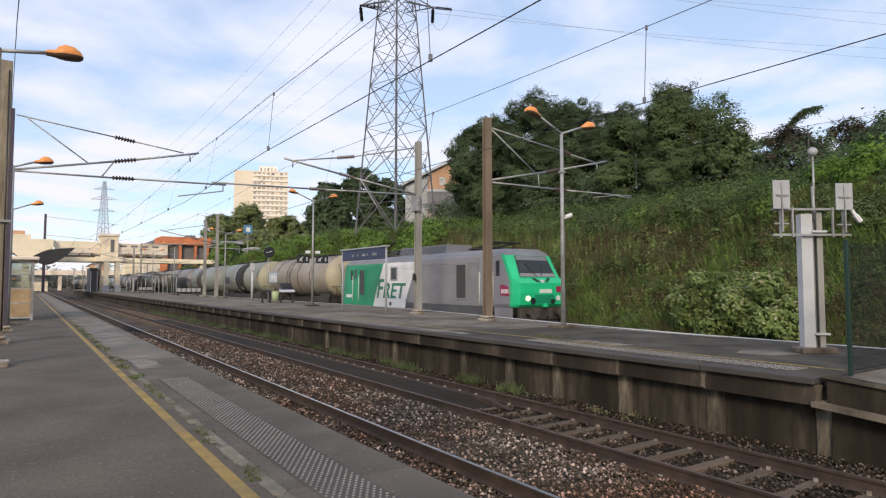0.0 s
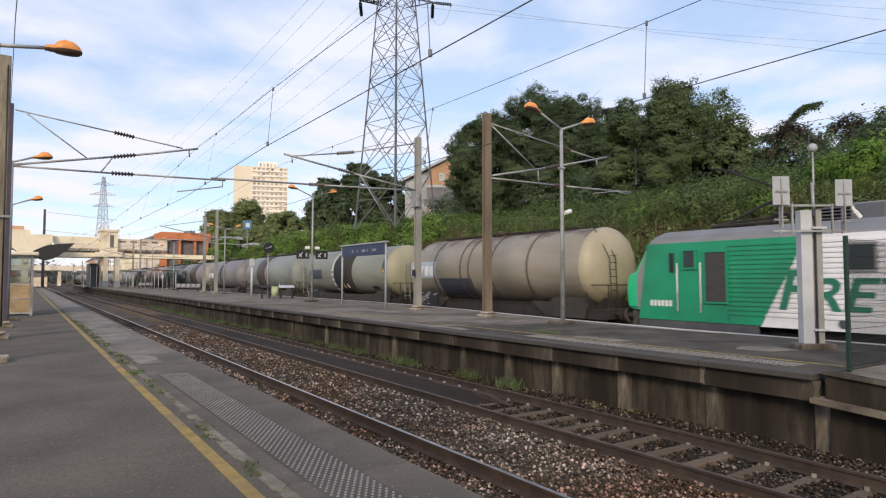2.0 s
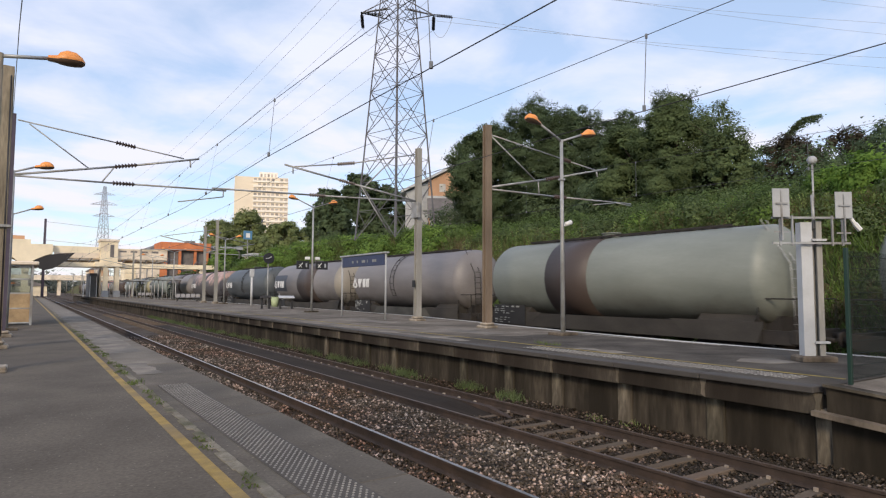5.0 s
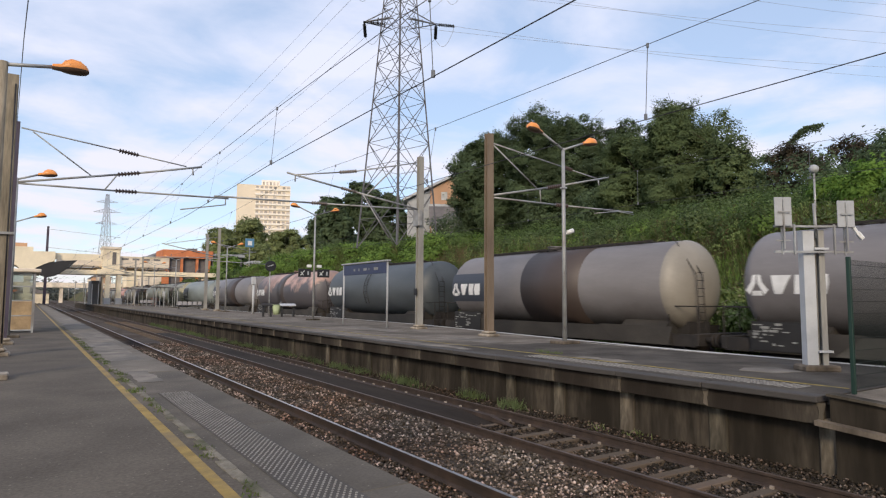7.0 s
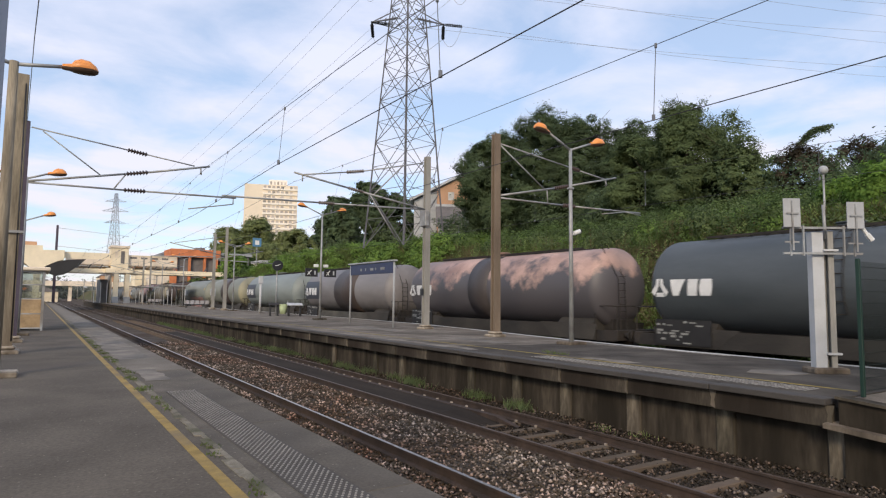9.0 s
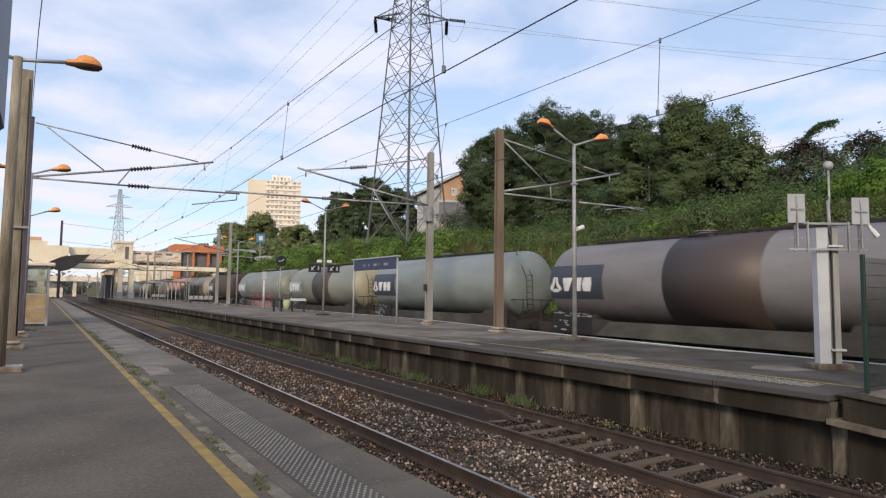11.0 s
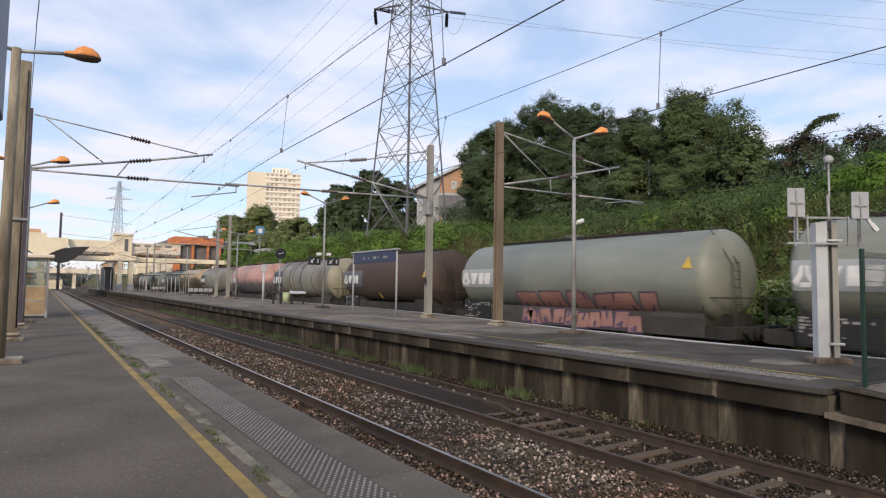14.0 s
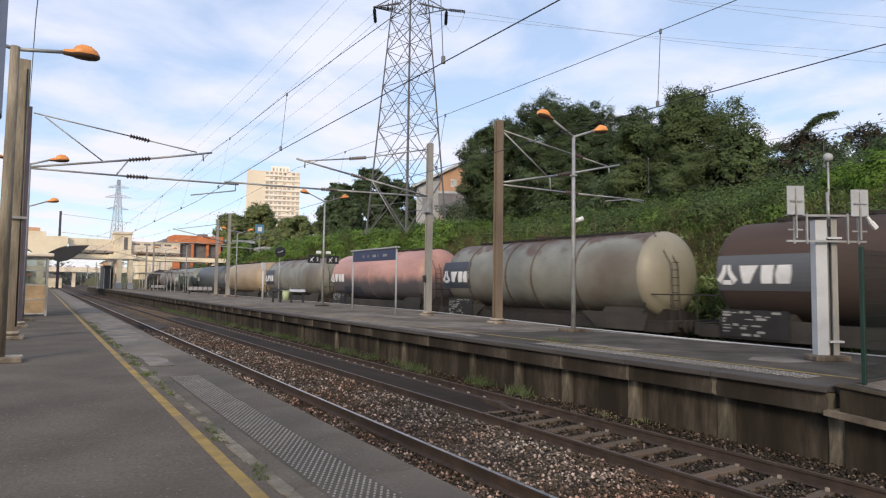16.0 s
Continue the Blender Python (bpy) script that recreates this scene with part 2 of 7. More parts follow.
LATTICE = mat("lattice_steel", (0.15, 0.15, 0.165), 0.7, 0.3, var=0.2, scale=0.6, fine=10, bump=0)
FARSTEEL = mat("distant_steel", (0.26, 0.27, 0.31), 0.8, 0.0, var=0.1, bump=0)
ORANGE = mat("orange_plastic", (0.80, 0.30, 0.07), 0.4, var=0.12, scale=6, fine=40, bump=0.05)
LAMPDARK = mat("lamp_underside", (0.10, 0.06, 0.04), 0.5, var=0.2, bump=0)
GREENPOST = mat("dark_green_paint", (0.006, 0.030, 0.020), 0.5, var=0.15, bump=0.05)
MESHWIRE = mat("green_wire", (0.004, 0.010, 0.008), 0.8, var=0.1, bump=0)
BLUESIGN = mat("blue_enamel", (0.022, 0.032, 0.085), 0.45, var=0.1, scale=3, bump=0.02)
BLACK = mat("black_paint", (0.015, 0.015, 0.017), 0.5, var=0.2, bump=0.05)
DARKMETAL = mat("grimy_underframe", (0.024, 0.021, 0.019), 0.85, var=0.4, scale=3, fine=30, bump=0.3, dirt=(0.032, 0.025, 0.020), dirt_amt=0.4)
WHITE = mat("white_enamel", (0.72, 0.72, 0.70), 0.45, var=0.08, bump=0.02)
LIGHTGREEN = mat("pale_green_plastic", (0.44, 0.52, 0.30), 0.6, var=0.2, bump=0.05)
L_GREEN = mat("freight_green", (0.012, 0.27, 0.135), 0.38, var=0.1, scale=1.2, fine=20, bump=0.03, dirt=(0.02, 0.19, 0.10), dirt_amt=0.3)
# freight green brightened so the nose colour carries the sunlight
L_GREENLIT = mat("sunlit_green", (0.018, 0.52, 0.225), 0.32, var=0.08, scale=1.2, fine=20, bump=0.03)
L_WHITE = mat("loco_white", (0.74, 0.74, 0.75), 0.4, var=0.08, scale=1.2, fine=20, bump=0.03, dirt=(0.48, 0.47, 0.46), dirt_amt=0.25)
L_GREY = mat("loco_grey", (0.25, 0.247, 0.262), 0.42, var=0.1, scale=1.2, fine=20, bump=0.03, dirt=(0.19, 0.18, 0.18), dirt_amt=0.3)
L_ROOF = mat("roof_grey", (0.19, 0.197, 0.213), 0.5, var=0.12, scale=1.0, fine=20, bump=0.05, dirt=(0.16, 0.15, 0.145), dirt_amt=0.35)
L_DARK = mat("loco_dark_grey", (0.085, 0.085, 0.092), 0.55, var=0.2, scale=1.5, fine=20, bump=0.05)
GRILLE = mat("dark_grille", (0.05, 0.046, 0.044), 0.5, var=0.2, scale=3, fine=80, bump=0.1, stretch=(1, 1, 6))
GLASS = glass("dark_glass")
PANE = clear_glass("clear_pane")
LOGORED = mat("logo_magenta", (0.32, 0.02, 0.07), 0.4, var=0.15, bump=0)
LETTERGREEN = mat("lettering_green", (0.018, 0.16, 0.095), 0.45, var=0.1, bump=0)
HEADLIGHT = glow("headlight", (1.0, 0.80, 0.52), 1.3)
CREAM = mat("cream_render", (0.88, 0.77, 0.57), 0.9, var=0.12, scale=0.5, fine=8, bump=0.1, dirt=(0.45, 0.38, 0.28), dirt_amt=0.3)
BEIGE = mat("beige_concrete", (0.82, 0.71, 0.57), 0.9, var=0.15, scale=0.5, fine=8, bump=0.1, dirt=(0.36, 0.30, 0.24), dirt_amt=0.3)
TOWERW = mat("tower_cream", (0.78, 0.68, 0.54), 0.9, var=0.06, scale=0.08, fine=1, bump=0)
TOWERS = mat("tower_band", (0.86, 0.80, 0.71), 0.9, var=0.06, scale=0.08, fine=1, bump=0)
TOWERWIN = mat("tower_window", (0.46, 0.41, 0.37), 0.4, var=0.3, scale=0.3, fine=2, bump=0, rnd=0.4)
BRICKRED = mat("orange_brick", (0.62, 0.22, 0.10), 0.9, var=0.15, scale=0.8, fine=12, bump=0.1)
SALMON = mat("salmon_render", (0.55, 0.33, 0.20), 0.9, var=0.1, scale=0.5, fine=8, bump=0.05)
SLATE = mat("grey_roof", (0.17, 0.155, 0.15), 0.8, var=0.2, scale=1, fine=12, bump=0.1)
CANOPY = mat("dark_canopy", (0.022, 0.021, 0.022), 0.6, var=0.2, scale=0.6, bump=0.05)
PLYWOOD = mat("tan_panel", (0.40, 0.28, 0.15), 0.7, var=0.3, scale=2.5, fine=20, bump=0.1, dirt=(0.22, 0.15, 0.085), dirt_amt=0.4)
BARK = mat("bark", (0.07, 0.055, 0.042), 0.95, var=0.3, scale=4, fine=20, bump=0.5)
LEAF_DARK = leaf_mat("leaf_dark", (0.120, 0.166, 0.086), 0.30)
LEAF_MID = leaf_mat("leaf_mid", (0.140, 0.205, 0.070), 0.36)
LEAF_BRIGHT = leaf_mat("leaf_bright", (0.185, 0.29, 0.068), 0.4)
LEAF_OLIVE = leaf_mat("leaf_olive", (0.146, 0.194, 0.086), 0.32)
LEAF_ROBINIA = leaf_mat("leaf_robinia", (0.20, 0.335, 0.068), 0.4)
LEAF_BUSH = leaf_mat("leaf_bush", (0.27, 0.35, 0.125), 0.4)
LEAF_BRAMBLE = leaf_mat("leaf_bramble", (0.160, 0.138, 0.073), 0.45)
LEAF_BROWN = leaf_mat("leaf_copper", (0.098, 0.082, 0.058), 0.32)
FLOWER = leaf_mat("cream_flower", (0.52, 0.49, 0.32), 0.3)
# far leaves are paler: distance haze is mixed into both colours
LEAF_FAR = leaf_mat("leaf_far", (0.27, 0.315, 0.135), 0.3)
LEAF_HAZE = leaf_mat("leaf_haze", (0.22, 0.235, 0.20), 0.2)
GRASS = leaf_mat("grass_green", (0.135, 0.172, 0.058), 0.42)
STRAW = leaf_mat("dry_grass", (0.175, 0.145, 0.078), 0.4)


# ---------------------------------------------------------------- mesh helpers
def part(name, bm, material, parent, label="", smooth=False):
    me = bpy.data.meshes.new(name)
    bm.to_mesh(me)
    bm.free()
    for m in material if isinstance(material, (list, tuple)) else [material]:
        me.materials.append(m)
    if smooth:
        me.shade_smooth()
    ob = new(name, me)
    ob.parent = parent
    if label:
        tagged(ob, label)
    return ob


def share(name, me, parent, m):
    ob = new(name, me)
    ob.parent = parent
    ob.matrix_basis = m
    return ob


def thing(name, label, category, group="", at=(0, 0, 0), rz=0.0, kind=""):
    ob = new(name)
    ob.empty_display_size = 0.2
    ob.matrix_basis = pose(*at, 0, 0, rz)
    return tagged(ob, label, category, group, kind)


def box(bm, x0, y0, z0, x1, y1, z1, mi=0, bevel=0.0):
    v = [bm.verts.new(p) for p in ((x0, y0, z0), (x1, y0, z0), (x1, y1, z0), (x0, y1, z0), (x0, y0, z1), (x1, y0, z1), (x1, y1, z1), (x0, y1, z1))]
    fs = []
    for q in ((3, 2, 1, 0), (4, 5, 6, 7), (0, 1, 5, 4), (1, 2, 6, 5), (2, 3, 7, 6), (3, 0, 4, 7)):
        f = bm.faces.new([v[i] for i in q])
        f.material_index = mi
        fs.append(f)
    if bevel:
        bmesh.ops.bevel(bm, geom=list({e for f in fs for e in f.edges}), offset=bevel, segments=1, affect="EDGES")
    return bm


def rod(bm, a, b, r, r2=None, n=6, mi=0, caps=True):
    a, b = Vector(a), Vector(b)
    d = (b - a).normalized()
    u = d.orthogonal().normalized()
    w = d.cross(u)
    r2 = r if r2 is None else r2
    ring = []
    for p, rr in ((a, r), (b, r2)):
        ring.append([bm.verts.new(p + (u * math.cos(2 * math.pi * i / n) + w * math.sin(2 * math.pi * i / n)) * rr) for i in range(n)])
    for i in range(n):
        f = bm.faces.new((ring[0][i], ring[0][(i + 1) % n], ring[1][(i + 1) % n], ring[1][i]))
        f.material_index = mi
        f.smooth = n > 6
    if caps:
        bm.faces.new(ring[0][::-1]).material_index = mi
        bm.faces.new(ring[1]).material_index = mi
    return bm


def polytube(bm, pts, r, n=5):
    """One unbroken thin tube along a line of points."""
    pts = [Vector(p) for p in pts]
    rings = []
    for i, p in enumerate(pts):
        d = (pts[min(i + 1, len(pts) - 1)] - pts[max(i - 1, 0)]).normalized()
        u = d.cross(Vector((0, 0, 1))).normalized()
        w = u.cross(d)
        rings.append([bm.verts.new(p + (u * math.cos(2 * math.pi * k / n) + w * math.sin(2 * math.pi * k / n)) * r) for k in range(n)])
    for a, b in zip(rings, rings[1:]):
        for k in range(n):
            bm.faces.new((a[k], a[(k + 1) % n], b[(k + 1) % n], b[k]))
    return bm


def prism(bm, pts, lo, hi, axis="y", mi=0):
    """A polygon pushed along an axis: pts are (x, z) for y, (y, z) for x, (x, y) for z."""
    def at(p, h):
        return {"y": (p[0], h, p[1]), "x": (h, p[0], p[1]), "z": (p[0], p[1], h)}[axis]
    a = [bm.verts.new(at(p, lo)) for p in pts]
    b = [bm.verts.new(at(p, hi)) for p in pts]
    n = len(pts)
    fs = [bm.faces.new(a), bm.faces.new(b[::-1])]
    fs += [bm.faces.new((a[i], b[i], b[(i + 1) % n], a[(i + 1) % n])) for i in range(n)]
    for f in fs:
        f.material_index = mi
    bmesh.ops.recalc_face_normals(bm, faces=fs)
    return bm


def lathe(bm, prof, axis_pt, n=40, mi=0):
    """Turn a profile of (y, r) round an axis along y through axis_pt (x, z)."""
    rings = []
    for y, r in prof:
        rings.append([bm.verts.new((axis_pt[0] + r * math.cos(2 * math.pi * i / n), y, axis_pt[1] + r * math.sin(2 * math.pi * i / n))) for i in range(n)])
    for a, b in zip(rings, rings[1:]):
        for i in range(n):
            f = bm.faces.new((a[i], b[i], b[(i + 1) % n], a[(i + 1) % n]))
            f.smooth, f.material_index = True, mi
    return bm


def B():
    return bmesh.new()


def boxpart(name, x0, y0, z0, x1, y1, z1, material, parent, bevel=0.0, label=""):
    return part(name, box(B(), x0, y0, z0, x1, y1, z1, 0, bevel), material, parent, label)


def rodpart(name, a, b, r, material, parent, r2=None, n=8, label=""):
    return part(name, rod(B(), a, b, r, r2, n), material, parent, label)


def poly_mesh(name, verts, k, material, parent=None):
    """A mesh of separate k-gons from an array of shape (n, k, 3)."""
    n = len(verts)
    me = bpy.data.meshes.new(name)
    me.vertices.add(n * k)
    me.vertices.foreach_set("co", np.asarray(verts, np.float32).ravel())
    me.loops.add(n * k)
    me.loops.foreach_set("vertex_index", np.arange(n * k, dtype=np.int32))
    me.polygons.add(n)
    me.polygons.foreach_set("loop_start", np.arange(0, n * k, k, dtype=np.int32))
    me.polygons.foreach_set("loop_total", np.full(n, k, dtype=np.int32))
    me.update(calc_edges=True)
    me.materials.append(material)
    ob = new(name, me)
    ob.parent = parent
    return ob


RNG = np.random.default_rng(7)


def unit(n):
    v = RNG.normal(size=(n, 3))
    return v / np.linalg.norm(v, axis=1, keepdims=True)


def leaf_quads(p, size, out=None, flat_up=0.3, tri=False, loose=0.55):
    """A leaf spray at each point, facing loosely outwards."""
    n = len(p)
    nor = unit(n) * loose + (out if out is not None else 0)
    nor[:, 2] += flat_up
    nor /= np.linalg.norm(nor, axis=1, keepdims=True)
    a = np.cross(nor, unit(n))
    a /= np.linalg.norm(a, axis=1, keepdims=True)
    b = np.cross(nor, a)
    s = (size * RNG.uniform(0.5, 1.35, n))[:, None]
    if tri:
        return np.stack([p - a * s * 1.05, p + a * s * 0.5 - b * s * 0.8, p + a * s * 0.5 + b * s * 0.8], 1)
    return np.stack([p - a * s, p - b * s * 0.42, p + a * s, p + b * s * 0.42], 1)


def leafage(name, p, size, out, leaf, parent=None):
    """Leaf sprays as one mesh, with rounded shading over each clump."""
    ob = poly_mesh(name, leaf_quads(p, size, out, tri=True), 3, leaf, parent)
    nor = out + unit(len(p)) * 0.28
    nor[:, 2] += 0.22
    nor /= np.linalg.norm(nor, axis=1, keepdims=True) + 1e-6
    ob.data.normals_split_custom_set_from_vertices(np.repeat(nor, 3, axis=0).tolist())
    return ob


def blob_points(blobs, density, stray=0.4):
    """Points near the surface of lumps (x, y, z, rx, ry, rz), thinned by noise, with outward directions."""
    P, O = [], []
    for x, y, z, rx, ry, rz in blobs:
        n = int(density * (rx * ry + ry * rz + rx * rz))
        d = unit(n)
        rad = RNG.uniform(0.42, 1.0, n) ** 0.5 + (RNG.uniform(0, 1, n) < 0.20) * RNG.uniform(0, stray, n)
        wob = 1 + 0.18 * np.sin(d[:, 0] * 7 + x) * np.sin(d[:, 1] * 6 + y) + 0.14 * np.sin(d[:, 2] * 9 + z)
        q = d * (rad * wob)[:, None] * np.array([rx, ry, rz])
        P.append(q + np.array([x, y, z]))
        O.append(d)
    return np.concatenate(P), np.concatenate(O)


def crown_blobs(cx, cy, z0, z1, rw, n, seed, cone=0.0):
    """Lumps that fill a crown between z0 and z1 with half-width rw."""
    r = np.random.default_rng(seed)
    res = []
    for i in range(n):
        h = (i + 0.5) / n
        prof = math.sin(math.pi * min(0.97, 0.12 + 0.80 * h)) ** 0.6 * (1 - cone * h)
        a = i * 2.4 + r.uniform(-0.4, 0.4)
        off = rw * prof * r.uniform(0.3, 0.84)
        s = rw * r.uniform(0.15, 0.36) * (0.65 + 0.35 * prof)
        res.append((cx + off * math.cos(a), cy + off * math.sin(a), z0 + (z1 - z0) * (0.08 + 0.84 * h), s, s, s * r.uniform(0.7, 0.95)))
    return res


# ---------------------------------------------------------------- ground
def crest(y):
    """Where the embankment's crest lies, and how high."""
    return (float(np.interp(y, [-60, 0, 13, 20, 32, 60, 90, 130], [25, 26, 27.2, 29.5, 31.5, 31.5, 29, 29])),
            float(np.interp(y, [-60, 0, 13, 20, 32, 57, 74, 91, 115, 135, 200], [5, 5.8, 5.9, 6.3, 6.3, 7.4, 7.8, 6.6, 4.6, 4.0, 6.0])))


def ground_z(x, y):
    if x < 22.2:
        return -0.24
    xc, zc = crest(y)
    u = min(1.0, (x - 22.2) / (xc - 22.2))
    z = -0.24 + (zc + 0.24) * (u * u * (3 - 2 * u) * 0.45 + u * 0.55)
    if x > xc:
        z += min(2.5, (x - xc) * 0.09) * (1 if y < 120 else 0.3)
    fade = float(np.interp(x, [400, 900], [1, 0])) * float(np.interp(y, [-300, -80, 400, 900], [0, 1, 1, 0]))
    wob = 0.35 * noise.noise((x * 0.16, y * 0.16, 3)) + 0.15 * noise.noise((x * 0.6, y * 0.6, 9))
    return z * fade + wob * min(1, (x - 22.2) / 3) * (1 if x < 90 else 0)


def ground_sheet():
    xs = [-4000, -1500, -500, -150, -60, -20, -9, 0, 2.5, 4, 6, 8, 9.5, 12, 15, 18, 20, 22, 22.5, *np.arange(23, 34, 0.6), 36, 38, 41, 45, 50, 60, 75, 95, 130, 200, 300, 450, 700, 1000, 2000, 4000]
    ys = [-4000, -1500, -500, -200, -80, -40, -20, -10, *np.arange(-5, 60, 1.3), *np.arange(60, 140, 4), 150, 170, 200, 250, 320, 420, 600, 900, 1500, 2500, 4500]
    bm = B()
    grid = [[bm.verts.new((x, y, ground_z(x, y))) for y in ys] for x in xs]
    for i in range(len(xs) - 1):
        for j in range(len(ys) - 1):
            f = bm.faces.new((grid[i][j], grid[i + 1][j], grid[i + 1][j + 1], grid[i][j + 1]))
            f.smooth = True
            xm = (xs[i] + xs[i + 1]) / 2
            f.material_index = 0 if 2.4 < xm < 22.3 else 1
    bed = mat("ballast_bed", (0.105, 0.081, 0.062), 0.95, var=0.45, scale=1.2, fine=22, bump=0.9, second=(0.10, 0.082, 0.066), dirt=(0.06, 0.04, 0.028), dirt_amt=0.5)
    soil = mat("rough_grass", (0.085, 0.095, 0.038), 0.95, var=0.5, scale=0.35, fine=5, bump=0.8, dirt=(0.12, 0.098, 0.052), dirt_amt=0.5)
    g = part("ground", bm, [bed, soil], None)
    return tagged(g, "brown ballast track bed and overgrown grassy embankment", "ground", kind="structure")


ground_sheet()

RAILS = (3.40, 4.91, 6.99, 8.50)
FREIGHT = 19.43


def rail_track(x0, x1, label, top_mat, y_lo=-14.0, y_hi=420.0, sleeper_near=-2.0, sleeper_far=60.0, zoff=0.0):
    tr = thing("railway_track", label, "railway track", "tracks", at=(0, 0, 0))
    prof = [(-0.075, -0.17), (0.075, -0.17), (0.07, -0.155), (0.012, -0.135), (0.010, -0.045), (0.036, -0.035), (0.036, -0.004), (-0.036, -0.004), (-0.036, -0.035), (-0.010, -0.045), (-0.012, -0.135), (-0.07, -0.155)]
    for xr in (x0, x1):
        r = part("rail", prism(B(), [(xr + a, b) for a, b in prof], y_lo, y_hi), RUST, tr)
        part("rail_head", box(B(), xr - 0.026, y_lo, -0.004, xr + 0.026, y_hi, 0.0), top_mat, r)
    xm = (x0 + x1) / 2
    bm = box(B(), -1.25, -0.085, -0.30, 1.25, 0.085, -0.16, 0, 0.012)
    me = bpy.data.meshes.new("sleeper")
    bm.to_mesh(me)
    bm.free()
    me.materials.append(SLEEPER)
    y = sleeper_near
    while y < sleeper_far:
        share("sleeper", me, tr, pose(xm + random.uniform(-0.02, 0.02), y, zoff + random.uniform(-0.015, 0.01), 0, 0, random.uniform(-1, 1)))
        y += 0.60
    return tr


rail_track(RAILS[0], RAILS[1], "polished running rails on concrete sleepers beside the platform", STEELTOP, sleeper_far=20, zoff=-0.07)
T2 = rail_track(RAILS[2], RAILS[3], "rust-brown rails on pale concrete sleepers in ballast", DULLTOP, sleeper_near=-2.05, sleeper_far=70)
rail_track(FREIGHT - 0.755, FREIGHT + 0.755, "freight line rails behind the island platform", STEELTOP, sleeper_far=30)


def rail_clips():
    bm = B()
    y = -2.05
    while y < 60:
        for x in (RAILS[2] - 0.11, RAILS[2] + 0.11, RAILS[3] - 0.11, RAILS[3] + 0.11):
            box(bm, x - 0.018, y - 0.024, -0.17, x + 0.018, y + 0.024, -0.125, 0)
        y += 0.6
    ob = part("rail_clip", bm, CLIP, T2, "pale rail clips")
    return tagged(ob, kind="stuff")


rail_clips()
COVER = mat("cover_board", (0.036, 0.027, 0.020), 0.95, var=0.35, scale=1.5, fine=20, bump=0.3, stretch=(1, 0.2, 1))
walkplate = thing("track_cover", "long dark cover boards lying between the rails", "track cover", at=(7.72, 9.2, 0))
part("board", prism(B(), [(0.6, -0.19), (2.0, -0.06), (36, -0.06), (36, -0.19)], -0.62, 0.28, "x"), COVER, walkplate)
part("edge_strip", prism(B(), [(0.3, -0.16), (1.0, -0.05), (36, -0.05), (36, -0.17)], 0.30, 0.42, "x"), RUST, walkplate)


bm = B()
for i in range(56):
    box(bm, 0.45, 1.6 + i * 0.6, -0.09, 0.50, 1.67 + i * 0.6, -0.035, 0, 0.01)
tagged(part("clip_head", bm, CLIP, walkplate, "pale rail clip heads"), kind="stuff")


def ballast_stones(n, x_lo, x_hi, label, material):
    """Loose stones on the bed, more of them near."""
    r = RNG
    u = r.uniform(0, 1, n)
    y = 2.2 + 34 * u ** 1.9
    x = r.uniform(x_lo, x_hi, n)
    base = np.full(n, -0.205)
    inter = (x > 5.1) & (x < 6.85)
    base[inter] = -0.15
    base[(x > 8.7)] = -0.17
    base[(x < 3.3)] = -0.12
    keep = np.ones(n, bool)
    for xr in RAILS:
        keep &= np.abs(x - xr) > 0.07
    keep &= ~((x > 7.08) & (x < 8.02) & (y > 10.4))
    # sleepers of the second track lie bare
    ph = np.abs(((y + 2.05 + 0.3) % 0.6) - 0.3)
    keep &= ~((x > 7.05) & (x < 8.45) & (ph < 0.042))
    x, y, base = x[keep], y[keep], base[keep]
    n = len(x)
    s = r.uniform(0.012, 0.037, n) * (1 + y * 0.016)
    z = base + r.uniform(-0.005, 0.04, n)
    octa = np.array([(1, 0, 0), (0, 1, 0), (-1, 0, 0), (0, -1, 0), (0, 0, 1), (0, 0, -1)], float)
    V = octa[None] * r.uniform(0.6, 1.25, (n, 6, 1)) + r.normal(0, 0.16, (n, 6, 3))
    ang = r.uniform(0, 6.28, n)
    c, sn = np.cos(ang), np.sin(ang)
    V = np.stack([V[..., 0] * c[:, None] - V[..., 1] * sn[:, None], V[..., 0] * sn[:, None] + V[..., 1] * c[:, None], V[..., 2] * 0.75], -1)
    V = V * s[:, None, None] + np.stack([x, y, z], 1)[:, None]
    F = np.array([(0, 1, 4), (1, 2, 4), (2, 3, 4), (3, 0, 4), (1, 0, 5), (2, 1, 5), (3, 2, 5), (0, 3, 5)])
    faces = (F[None] + (np.arange(n) * 6)[:, None, None]).reshape(-1, 3)
    me = bpy.data.meshes.new("ballast")
    me.vertices.add(n * 6)
    me.vertices.foreach_set("co", V.astype(np.float32).ravel())
    me.loops.add(len(faces) * 3)
    me.loops.foreach_set("vertex_index", faces.astype(np.int32).ravel())
    me.polygons.add(len(faces))
    me.polygons.foreach_set("loop_start", np.arange(0, len(faces) * 3, 3, dtype=np.int32))
    me.polygons.foreach_set("loop_total", np.full(len(faces), 3, dtype=np.int32))
    me.update(calc_edges=True)
    me.materials.append(material)
    return tagged(new("ballast", me), label, "ballast", kind="stuff")


ballast_stones(46000, 2.65, 6.95, "loose tan and grey crushed ballast stones", STONE)
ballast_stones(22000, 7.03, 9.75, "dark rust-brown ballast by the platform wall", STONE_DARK)

